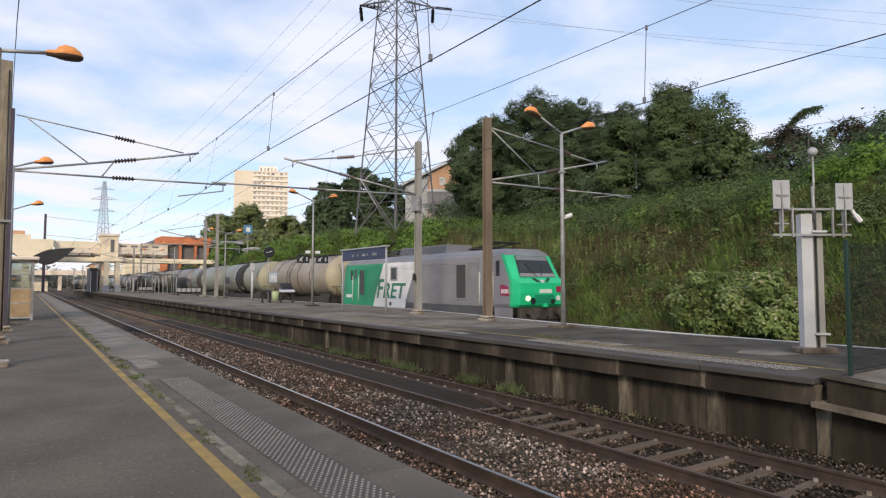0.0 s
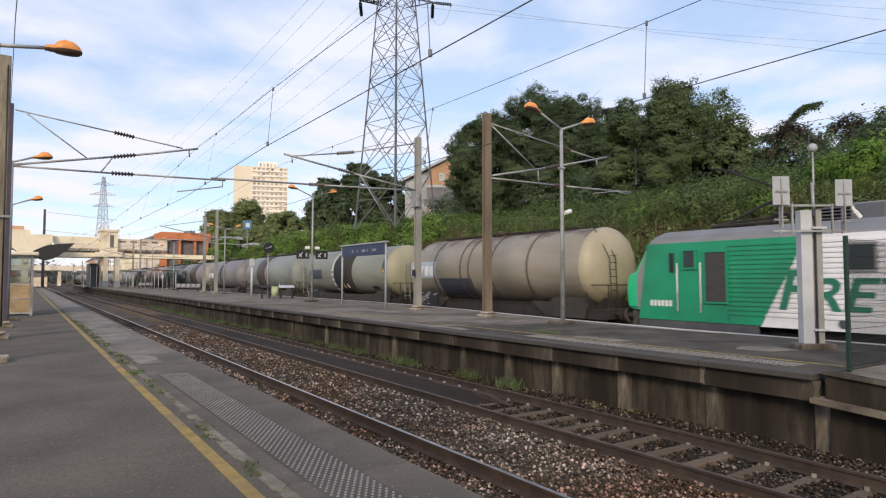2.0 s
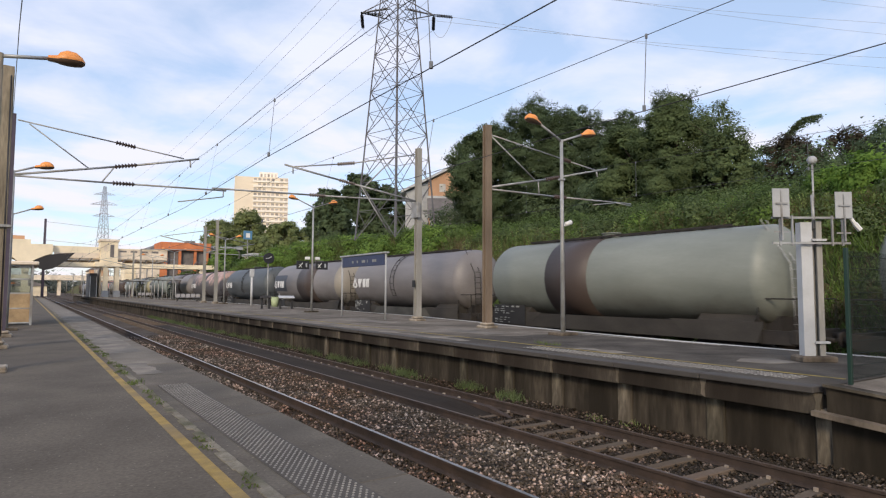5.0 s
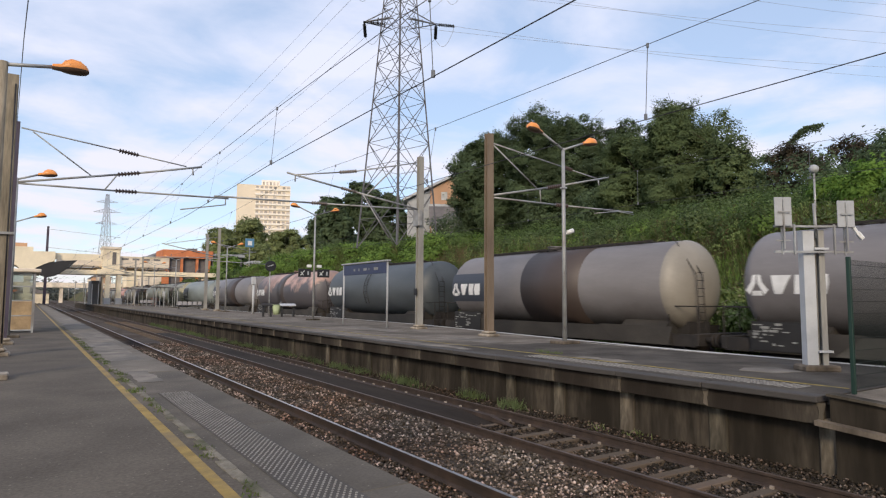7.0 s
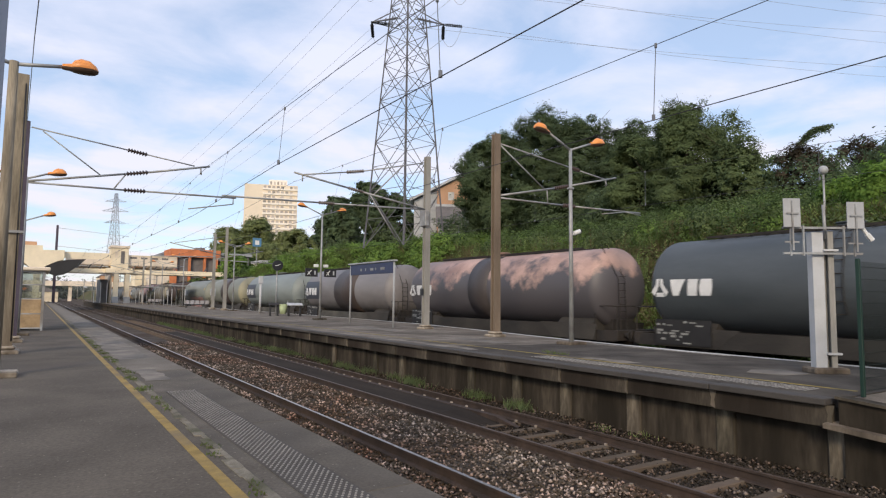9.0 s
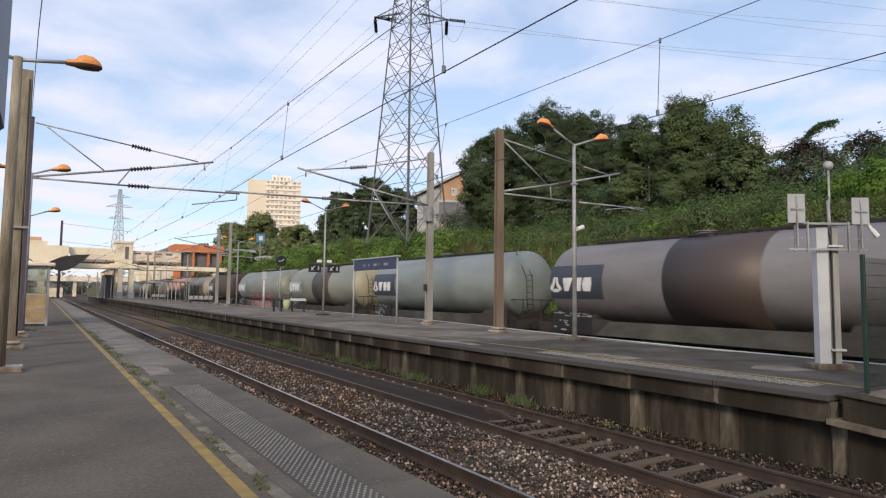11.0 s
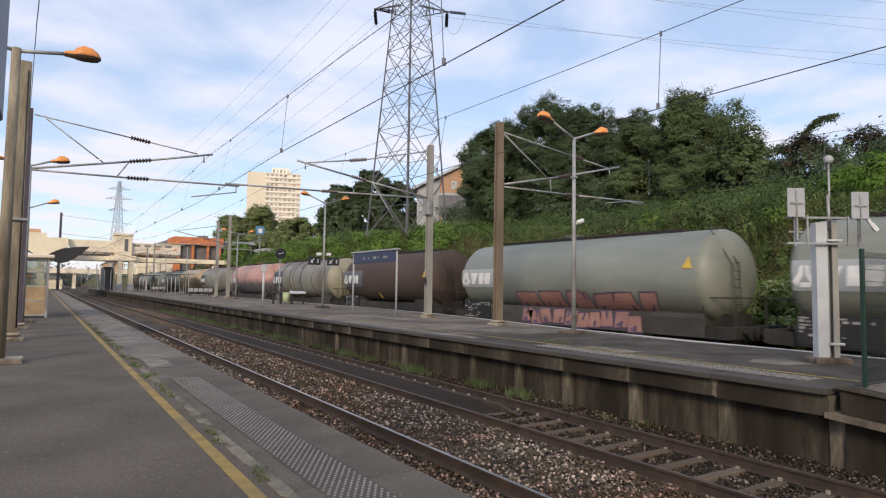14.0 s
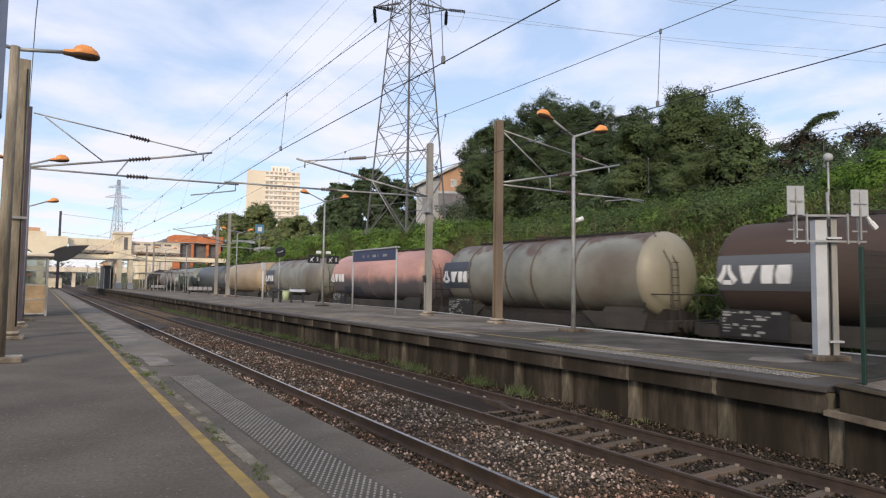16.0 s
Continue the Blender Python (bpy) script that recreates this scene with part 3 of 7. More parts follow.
# ---------------------------------------------------------------- near platform
PZ = 0.92
near = thing("platform_near", "grey asphalt platform with a worn yellow line and slab edge", "platform", kind="structure")
part("asphalt_surface", prism(B(), [(-9, -0.2), (1.50, -0.2), (1.50, PZ), (-9, PZ)], -14, 170), ASPHALT, near)
part("yellow_line", box(B(), 1.235, -14, PZ, 1.335, 160, PZ + 0.004), YELLOW, near)
part("platform_wall", box(B(), 2.30, -14, -0.25, 2.42, 170, PZ - 0.13), WALLC, near)
bm = box(B(), 1.50, 0.003, PZ - 0.13, 2.54, 2.897, PZ, 0, 0.012)
me = bpy.data.meshes.new("edge_slab")
bm.to_mesh(me)
bm.free()
me.materials.append(SLAB)
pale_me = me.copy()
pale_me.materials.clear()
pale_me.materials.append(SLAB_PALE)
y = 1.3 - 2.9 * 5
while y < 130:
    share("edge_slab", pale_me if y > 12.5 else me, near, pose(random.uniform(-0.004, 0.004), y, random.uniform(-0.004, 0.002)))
    y += 2.9


def tactile(parent, x0, x1, y0, y1, z, pitch, name, size=0.0125):
    dome = DOT if x0 < 5 else DOT_WHITE
    part("tactile_strip", box(B(), x0, y0, z - 0.02, x1, y1, z + 0.003), STRIP, parent)
    vs = []
    j = 0
    y = y0 + pitch / 2
    while y < y1:
        x = x0 + pitch * (0.5 if j % 2 else 1.0)
        while x < x1 - pitch * 0.3:
            vs.append((x, y))
            x += pitch
        y += pitch * 0.87
        j += 1
    vs = np.array(vs)
    a = np.arange(6) * math.pi / 3
    ring = np.stack([np.cos(a), np.sin(a)], 1)
    zz = z + 0.003
    lo = np.concatenate([vs[:, None] + ring * size, np.full((len(vs), 6, 1), zz)], 2)
    hi = np.concatenate([vs[:, None] + ring * size * 0.7, np.full((len(vs), 6, 1), zz + 0.006)], 2)
    top = poly_mesh(name, hi, 6, dome, parent)
    tagged(top, "pale raised warning domes", kind="stuff")
    sides = np.stack([lo, np.roll(lo, -1, 1), np.roll(hi, -1, 1), hi], 2).reshape(-1, 4, 3)
    tagged(poly_mesh("dome_sides", sides, 4, dome, parent), kind="stuff")


tactile(near, 1.68, 2.10, 1.4, 10.0, PZ + 0.002, 0.052, "domes", 0.0115)
for i, (xa, ya, xb, yb) in enumerate(((1.56, 15.5, 2.3, 22.0), (1.7, 22.3, 2.45, 28.0), (1.6, 36, 2.45, 50), (1.62, 11.4, 2.0, 13.2))):
    bm = B()
    rr_ = random.Random(i)
    left = [(xa + rr_.uniform(-0.06, 0.06), ya + (yb - ya) * k / 6) for k in range(7)]
    right = [(xb + rr_.uniform(-0.06, 0.03), yb - (yb - ya) * k / 6) for k in range(7)]
    prism(bm, left + right, PZ + 0.001, PZ + 0.0045, "z")
    part("cement_patch", bm, PALEPATCH, near, "pale worn cement patch")
# crumbled mortar seam between asphalt and slabs
bm = B()
r = random.Random(4)
yy = -4.0
while yy < 45:
    w = r.uniform(0.02, 0.13)
    l = r.uniform(0.08, 0.30)
    prism(bm, [(1.49 - w * 0.6, yy), (1.52 - w * 0.3, yy - 0.03), (1.525, yy + 0.02), (1.52, yy + l), (1.48 - w * 0.5, yy + l + 0.03)], PZ, PZ + 0.006 + r.uniform(0, 0.006), "z")
    yy += l * 0.9
part("mortar_seam", bm, SEAM, near, "crumbled pale mortar seam")

# ---------------------------------------------------------------- island platform
IZ = 1.0
BACK = [(-6, 14.9), (4, 14.95), (10.5, 15.0), (15.3, 15.45), (22, 16.5), (28, 17.35), (36, 17.7), (175, 17.7)]
island = thing("platform_island", "worn asphalt island platform on stained concrete walls", "platform", kind="structure")
pts = [(9.62, 4.3)] + [(x, max(y, 4.3)) for y, x in BACK[1:]] + [(9.62, 175)]
rr_ = random.Random(77)
cut = [(15.3 - i * 0.71, 13.7 + rr_.uniform(-0.25, 0.25) + 0.15 * i) for i in range(9)]
part("asphalt_surface", prism(B(), [(9.62, 4.3), (14.95, 4.3), (15.0, 10.5)] + cut, 0.86, IZ, "z"), ASPHALT_DARK, island, "dark newer asphalt")
part("asphalt_surface", prism(B(), cut[::-1] + [(x, y) for y, x in BACK[3:]] + [(9.62, 175)], 0.86, IZ, "z"), ASPHALT_FAR, island)
part("platform_core", prism(B(), [(9.96, 4.35)] + [(x - 0.12, y) for x, y in pts[1:-1]] + [(9.96, 174.8)], -0.3, 0.855, "z"), WALLC, island)
part("retaining_wall", box(B(), 9.72, 4.3, -0.3, 9.95, 175, 0.62), WALLC, island)
bm = B()
for (ya, xa), (yb, xb) in zip(BACK[1:], BACK[2:]):
    v = [bm.verts.new(p) for p in ((xa - 0.32, ya, IZ + 0.004), (xa - 0.02, ya, IZ + 0.004), (xb - 0.02, yb, IZ + 0.004), (xb - 0.32, yb, IZ + 0.004))]
    bm.faces.new(v)
part("white_edge_line", bm, WHITEPAINT, island)
part("yellow_line", box(B(), 10.55, 4.5, IZ, 10.64, 150, IZ + 0.004), FAINTYELLOW, island)
# coping stones, beams and pilasters
JOINT = 1.80
cop = bpy.data.meshes.new("coping_stone")
bm = box(B(), 9.30, 0.008, IZ - 0.09, 9.62, JOINT - 0.008, IZ + 0.005, 0, 0.012)
bm.to_mesh(cop)
bm.free()
cop.materials.append(COPING)
beam = bpy.data.meshes.new("edge_beam")
bm = box(B(), 9.42, 0.012, 0.60, 9.80, JOINT - 0.012, IZ - 0.092, 0, 0.01)
bm.to_mesh(beam)
bm.free()
beam.materials.append(CONCRETE)
pil = bpy.data.meshes.new("pilaster")
bm = box(B(), 9.68, -0.17, -0.3, 9.74, 0.17, 0.60, 0, 0.02)
bm.to_mesh(pil)
bm.free()
pil.materials.append(PILAST)
mort = bpy.data.meshes.new("joint_mortar")
bm = prism(B(), [(-0.05, 0.60), (0.06, 0.64), (0.04, 0.78), (0.09, 0.90), (-0.08, 0.90), (-0.03, 0.74)], 9.412, 9.43, "x")
bm.to_mesh(mort)
bm.free()
mort.materials.append(PALECON)
y = 4.36
k = 0
while y < 150:
    share("coping_stone", cop, island, pose(random.uniform(-0.008, 0.008), y, random.uniform(-0.006, 0.003)))
    share("edge_beam", beam, island, pose(random.uniform(-0.012, 0.012), y, random.uniform(-0.01, 0.01)))
    if random.random() < 0.7:
        share("joint_mortar", mort, island, pose(random.uniform(-0.004, 0.0), y, 0) @ Matrix.Diagonal((1, random.uniform(0.5, 1.6), 1, 1)))
    if y < 15 or (y < 30 and random.random() < 0.6):
        share("pilaster", pil, island, pose(0, y + random.uniform(-0.1, 0.1), 0))
    y += JOINT
    k += 1
tactile(island, 9.84, 10.40, 4.9, 11.2, IZ + 0.002, 0.095, "domes", 0.027)
for i, (xa, ya, xb, yb) in enumerate(((9.66, 13.4, 10.1, 19.5), (10.0, 20.5, 10.4, 24.0), (10.7, 9.0, 11.2, 10.4), (11.8, 15.0, 12.6, 18.0), (12.2, 22.0, 13.2, 27.0))):
    rr_ = random.Random(40 + i)
    left = [(xa + rr_.uniform(-0.05, 0.12), ya + (yb - ya) * k / 8) for k in range(9)]
    right = [(xb + rr_.uniform(-0.15, 0.05), yb - (yb - ya) * k / 8) for k in range(9)]
    part("worn_patch", prism(B(), left + right, IZ + 0.001, IZ + 0.004, "z"), PALEPATCH, island, "pale worn patch")
tactile(island, 14.42, 14.64, 9.0, 13.6, IZ + 0.002, 0.085, "domes", 0.03)
part("broken_patch", prism(B(), [(11.6, 6.2), (12.3, 6.0), (12.6, 6.7), (12.0, 7.0), (11.5, 6.8)], IZ, IZ + 0.006, "z"), PALEPATCH, island, "worn pale patch")

ramp = thing("platform_ramp", "sloping concrete end ramp of the island platform", "ramp", kind="structure")
part("ramp_body", prism(B(), [(4.28, -0.3), (4.28, 0.99), (-6.5, 0.12), (-6.5, -0.3)], 9.85, 14.9, "x"), ASPHALT_FAR, ramp)
part("ramp_wall", prism(B(), [(4.26, 0.66), (4.26, 1.01), (-6.5, 0.17), (-6.5, -0.2)], 9.45, 9.598, "x"), WALLC, ramp)
part("ramp_kerb", prism(B(), [(4.28, 1.012), (4.28, 1.05), (-6.5, 0.21), (-6.5, 0.172)], 9.38, 9.62, "x"), PALECON, ramp)
part("ramp_ledge", prism(B(), [(4.40, 0.60), (4.40, 0.67), (-6.5, -0.12), (-6.5, -0.2)], 9.28, 9.66, "x"), PALECON, ramp)
part("ramp_footing", prism(B(), [(4.28, -0.3), (4.28, 0.58), (-6.5, -0.2), (-6.5, -0.3)], 9.62, 9.80, "x"), WALLC, ramp)


# ---------------------------------------------------------------- train
def travel(t):
    """How far the train has come along the line."""
    return 12.035 * t + 0.12699 * t * t - 0.0023580 * t ** 3


TRAIN = []
ROW_TIMES = [0, 1, 2, 3, 4, 5, 6, 7, 8, 9, 10, 11, 12, 13, 14, 15, 16]


def bogie(parent, y, bm_cache={}):
    bg = part("bogie", box(B(), -0.95, y - 0.22, 0.52, 0.95, y + 0.22, 0.80, 0, 0.04), DARKMETAL, parent)
    for xx in (-1.02, 0.86):
        fr = prism(B(), [(y - 1.3, 0.42), (y - 0.5, 0.36), (y + 0.5, 0.36), (y + 1.3, 0.42), (y + 1.3, 0.62), (y + 0.45, 0.80), (y - 0.45, 0.80), (y - 1.3, 0.62)], xx, xx + 0.16, "x")
        for dy in (-0.9, 0.9):
            rod(fr, (xx - 0.05, y + dy, 0.46), (xx + 0.2, y + dy, 0.46), 0.16, n=10)
        part("side_frame", fr, DARKMETAL, bg)
    if "w" not in bm_cache:
        bm = rod(rod(B(), (-0.82, 0, 0), (-0.69, 0, 0), 0.46, n=20), (0.69, 0, 0), (0.82, 0, 0), 0.46, n=20)
        rod(bm, (-0.9, 0, 0), (0.9, 0, 0), 0.09, n=8)
        me = bpy.data.meshes.new("wheelset")
        bm.to_mesh(me)
        bm.free()
        me.materials.append(DARKMETAL)
        bm_cache["w"] = me
    for dy in (-0.9, 0.9):
        share("wheelset", bm_cache["w"], bg, pose(0, y + dy, 0.46))
    return bg


def wrap(bm, quads, r, zc, off=0.012, n=5, mi=0):
    """Four-cornered patches (y, z) laid on the side of a tank that faces the platform."""
    for q in quads:
        (a, b, c, d) = q   # lower left, lower right, upper right, upper left
        prev = None
        for i in range(n + 1):
            u = i / n
            row = []
            for p0, p1 in ((a, d), (b, c)):
                yy, zz = p0[0] + (p1[0] - p0[0]) * u, p0[1] + (p1[1] - p0[1]) * u
                row.append(bm.verts.new((-math.sqrt(max(0.01, (r + off) ** 2 - (zz - zc) ** 2)), yy, zz)))
            if prev:
                f = bm.faces.new((prev[0], prev[1], row[1], row[0]))
                f.material_index = mi
            prev = row
    return bm


def flatwrap(bm, quads, r, zc, off=0.012):
    """The same patches on the flat sill."""
    for q in quads:
        bm.faces.new([bm.verts.new((-1.385 - off, yy, zz)) for yy, zz in q])
    return bm


PAINTS = {}


def tank_paint(key, col, second=None, dirt=None, amt=0.3, var=0.12, stretch=(1, 0.25, 1), rough=0.5):
    if key not in PAINTS:
        PAINTS[key] = mat("tank_" + key, col, rough, var=var, scale=0.9, fine=14, bump=0.04, second=second, dirt=dirt, dirt_amt=amt, stretch=stretch)
    return PAINTS[key]


def tank_wagon(y_rear, length, spec):
    """A bogie tank wagon; y runs to the rear, the side towards the platform is at -x."""
    R, ZC = 1.60, 2.88
    h = length / 2
    w = thing("tank_wagon", spec["label"], "tank wagon", "freight train", at=(FREIGHT, y_rear - h, 0))
    paint = spec["paint"]
    cap = 0.72
    prof = [(-h, 0.01)]
    for i in range(1, 13):
        a = i / 12 * math.pi / 2
        prof.append((-h + cap * (1 - math.cos(a)), R * math.sin(a)))
    body = prof + [(-y, r) for y, r in prof[::-1]]
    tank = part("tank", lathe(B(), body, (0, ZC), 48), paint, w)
    # front end takes a paler, warmer colour that includes the sun on it
    dome_col = spec.get("dome")
    if dome_col:
        part("front_dome", lathe(B(), [(y - 0.006, r * 1.002) for y, r in prof], (0, ZC), 48), dome_col, tank, "domed end with sunlight painted in")
    for a, b, m, nm in spec.get("bands", ()):
        y0, y1 = h - length * b, h - length * a
        part("painted_band", lathe(B(), [(y0, R + 0.004), (y0 + 0.001, R + 0.010), (y1 - 0.001, R + 0.010), (y1, R + 0.004)], (0, ZC), 48), m, tank, nm)
    for a in spec.get("ribs", ()):
        yy = h - length * a
        part("hoop", lathe(B(), [(yy - 0.05, R), (yy - 0.04, R + 0.035), (yy + 0.04, R + 0.035), (yy + 0.05, R)], (0, ZC), 40), spec.get("ribmat", paint), tank)
    if not spec.get("open"):
        for s in (-1, 1):
            part("side_sill", box(B(), s * 1.37 - 0.02, -h + 0.5, 0.84, s * 1.37 + 0.02, h - 0.5, spec.get("sill_top", 1.40), 0, 0.01), spec.get("sill", SILL), w)
    # lower skirt and saddles
    for s in (-1, 1):
        yb = s * (h - 1.7)
        arc = [(R * 1.005 * math.cos(a), ZC - R * 1.005 * math.sin(a)) for a in (math.radians(50 + 8 * k) for k in range(11))]
        part("saddle", prism(B(), [(-1.30, 1.40), (-1.30, 0.85), (1.30, 0.85), (1.30, 1.40)] + arc, yb - 0.95, yb + 0.95), SKIRT, tank)
        for side in (-1.40, 1.38):
            part("skirt_plate", prism(B(), [(yb - s * 1.9, 1.46), (yb - s * 1.1, 0.84), (yb + s * 1.1, 0.84), (yb + s * 1.3, 1.46)], side, side + 0.02, "x"), SKIRT, w)
        bogie(w, yb)
        bf = part("headstock", box(B(), -1.3, s * (h + 0.42) - 0.1, 0.85, 1.3, s * (h + 0.42) + 0.1, 1.25, 0, 0.02), DARKMETAL, w)
        for xx in (-0.87, 0.87):
            bm = rod(B(), (xx, s * (h + 0.5), 1.05), (xx, s * (h + 0.80), 1.05), 0.09, n=10)
            rod(bm, (xx, s * (h + 0.80), 1.05), (xx, s * (h + 0.86), 1.05), 0.22, n=16)
            part("buffer", bm, DARKMETAL, bf)
        rodpart("coupling", (0, s * (h + 0.45), 1.0), (0, s * (h + 0.93), 0.95), 0.07, DARKMETAL, bf)
    bm = B()
    for xx in (-1.28, 1.13):
        box(bm, xx, -h - 0.4, 0.82, xx + 0.15, h + 0.4, 1.22)
    for yy in np.arange(-h + 1, h, 2.4):
        box(bm, -1.2, yy - 0.07, 1.0, 1.2, yy + 0.07, 1.2)
    box(bm, -0.6, -h + 0.3, 0.95, 0.6, h - 0.3, 1.62)
    part("underframe", bm, DARKMETAL, w)
    bm = rod(B(), (-0.55, -0.9, 0.75), (-0.55, 1.3, 0.75), 0.24, n=14)
    box(bm, -1.15, -2.4, 0.72, -0.85, -1.5, 1.02, 0, 0.02)
    rod(bm, (-1.1, 1.8, 0.9), (-1.1, 3.6, 0.9), 0.06)
    part("brake_gear", bm, DARKMETAL, w)
    # roof walkway, manhole, ladder
    bm = B()
    for xx in (-0.36, 0.36):
        box(bm, xx - 0.03, -h * 0.72, ZC + R + 0.02, xx + 0.03, h * 0.72, ZC + R + 0.09)
    for yy in np.arange(-h * 0.7, h * 0.72, 0.5):
        box(bm, -0.4, yy - 0.03, ZC + R + 0.0, 0.4, yy + 0.03, ZC + R + 0.05)
    part("walkway", bm, DARKMETAL if spec.get("darkwalk", True) else GALV, w)
    part("manhole", rod(rod(B(), (0, 0.5, ZC + R - 0.05), (0, 0.5, ZC + R + 0.16), 0.34, n=18), (0, 0.5, ZC + R + 0.16), (0, 0.5, ZC + R + 0.2), 0.39, n=18), paint, w)
    bm = B()
    yl = spec.get("ladder", None)
    if yl is not None:
        yy = h - length * yl
        for dy in (-0.2, 0.2):
            last = None
            for i in range(9):
                a = math.radians(210 - 13 * i)
                p = ((R + 0.07) * math.cos(a), yy + dy, ZC + (R + 0.07) * math.sin(a))
                if last:
                    rod(bm, last, p, 0.018, n=5)
                last = p
        for i in range(9):
            a = math.radians(210 - 13 * i)
            rod(bm, ((R + 0.07) * math.cos(a), yy - 0.2, ZC + (R + 0.07) * math.sin(a)), ((R + 0.07) * math.cos(a), yy + 0.2, ZC + (R + 0.07) * math.sin(a)), 0.014, n=5)
        part("side_ladder", bm, DARKMETAL, w)
    else:
        bm.free()
    bm = B()
    ye = -h - 0.12
    for xx in (-0.75, -0.40):
        rod(bm, (xx, ye - 0.1, 1.2), (xx, ye, 3.2), 0.018, n=5)
        rod(bm, (xx, ye, 3.2), (xx, -h + 0.75, ZC + R + 0.1), 0.018, n=5)
    for i in range(8):
        zz = 1.4 + i * 0.27
        rod(bm, (-0.75, ye - 0.05, zz), (-0.40, ye - 0.05, zz), 0.014, n=5)
    part("end_ladder", bm, GALV if spec.get("paleladder") else DARKMETAL, w)
    for s in (-1, 1):
        bm = B()
        ye = s * (h + 0.45)
        rod(bm, (-1.22, ye, 1.2), (-1.22, ye, 2.15), 0.022, n=5)
        rod(bm, (-1.22, ye, 2.15), (-1.22, ye - s * 1.1, 2.15), 0.022, n=5)
        rod(bm, (-1.22, ye - s * 1.1, 2.15), (-1.22, ye - s * 1.1, 1.2), 0.022, n=5)
        rod(bm, (-1.22, ye, 2.15), (1.22, ye, 2.15), 0.022, n=5)
        rod(bm, (1.22, ye, 1.2), (1.22, ye, 2.15), 0.022, n=5)
        part("end_handrail", bm, DARKMETAL, w)
    # emblem and plain letter shapes
    if spec.get("logobox"):
        y1, L = h - spec.get("logo_at", 0.52), spec.get("logolen", 2.84)
        z0, z1 = spec.get("panel_z", (2.24, 3.57))
        part("logo_panel", wrap(B(), [((y1, z0), (y1 - L, z0), (y1 - L, z1), (y1, z1))], R, ZC, 0.014, 8), spec["logobox"], tank)
    if spec.get("logo"):
        cy, cz = h - spec.get("logo_at", 0.52) - 0.34, 2.80

        def lobe(pts):
            return [(cy - a, cz + b) for a, b in pts]

        part("emblem_lobe", wrap(B(), [lobe(((-0.34, -0.14), (-0.22, -0.28), (-0.03, 0.05), (-0.16, 0.10))), lobe(((-0.16, 0.10), (-0.03, 0.05), (-0.02, 0.32), (-0.12, 0.30)))], R, ZC, 0.026), spec["logo"], tank)
        part("emblem_lobe", wrap(B(), [lobe(((0.22, -0.28), (0.34, -0.14), (0.16, 0.10), (0.03, 0.05))), lobe(((0.03, 0.05), (0.16, 0.10), (0.12, 0.30), (0.02, 0.32)))], R, ZC, 0.026), spec["logo"], tank)
        part("emblem_lobe", wrap(B(), [lobe(((-0.17, -0.30), (0.17, -0.30), (0.13, -0.16), (-0.13, -0.16)))], R, ZC, 0.026), spec["logo"], tank)
        yb = h - spec.get("logo_at", 0.52) - 0.74
        part("letter_shape", wrap(B(), [((yb - 0.10, 2.54), (yb - 0.32, 2.54), (yb - 0.60, 3.08), (yb - 0.02, 3.08))], R, ZC, 0.026), spec["logo"], tank)
        part("letter_shape", wrap(B(), [((yb - 0.66, 2.54), (yb - 1.00, 2.54), (yb - 1.08, 3.08), (yb - 0.70, 3.08))], R, ZC, 0.026), spec["logo"], tank)
        part("letter_shape", wrap(B(), [((yb - 1.12, 2.54), (yb - 1.50, 2.54), (yb - 1.58, 2.82), (yb - 1.10, 2.82)), ((yb - 1.10, 2.82), (yb - 1.58, 2.82), (yb - 1.56, 3.08), (yb - 1.18, 3.08))], R, ZC, 0.026), spec["logo"], tank)
    # data panel near the rear bogie
    if spec.get("data", True):
        part("data_panel", box(B(), -1.448, h - 2.65, 0.90, -1.415, h - 0.55, 1.74), PLATE if spec.get("data") != "pale" else L_GREY, w)
        bm = B()
        rr = random.Random(int(y_rear * 10))
        for i in range(8):
            yy, zz = h - 0.60, 0.95 + 0.097 * i
            while yy > h - 1.75 - (0.7 if i > 5 else 0):
                ll = rr.uniform(0.08, 0.30)
                if rr.random() < 0.5:
                    box(bm, -1.4535, yy - ll, zz, -1.4475, yy, zz + rr.choice((0.03, 0.045, 0.07)))
                yy -= ll + rr.uniform(0.04, 0.14)
        tagged(part("marking", bm, FAINTBAR, w, "unreadable pale marking bars"), kind="stuff")
    for (ya, za, yb, zb, m, nm) in spec.get("panels", ()):
        part(nm, wrap(B(), [((h - ya, za), (h - yb, za), (h - yb, zb), (h - ya, zb))], R, ZC, 0.018), m, tank)
    for ya, za, s, m in spec.get("triangles", ()):
        part("warning_triangle", wrap(B(), [((h - ya, za), (h - ya - s, za), (h - ya - s * 0.52, za + s), (h - ya - s * 0.48, za + s))], R, ZC, 0.022), m, tank, "warning triangle")
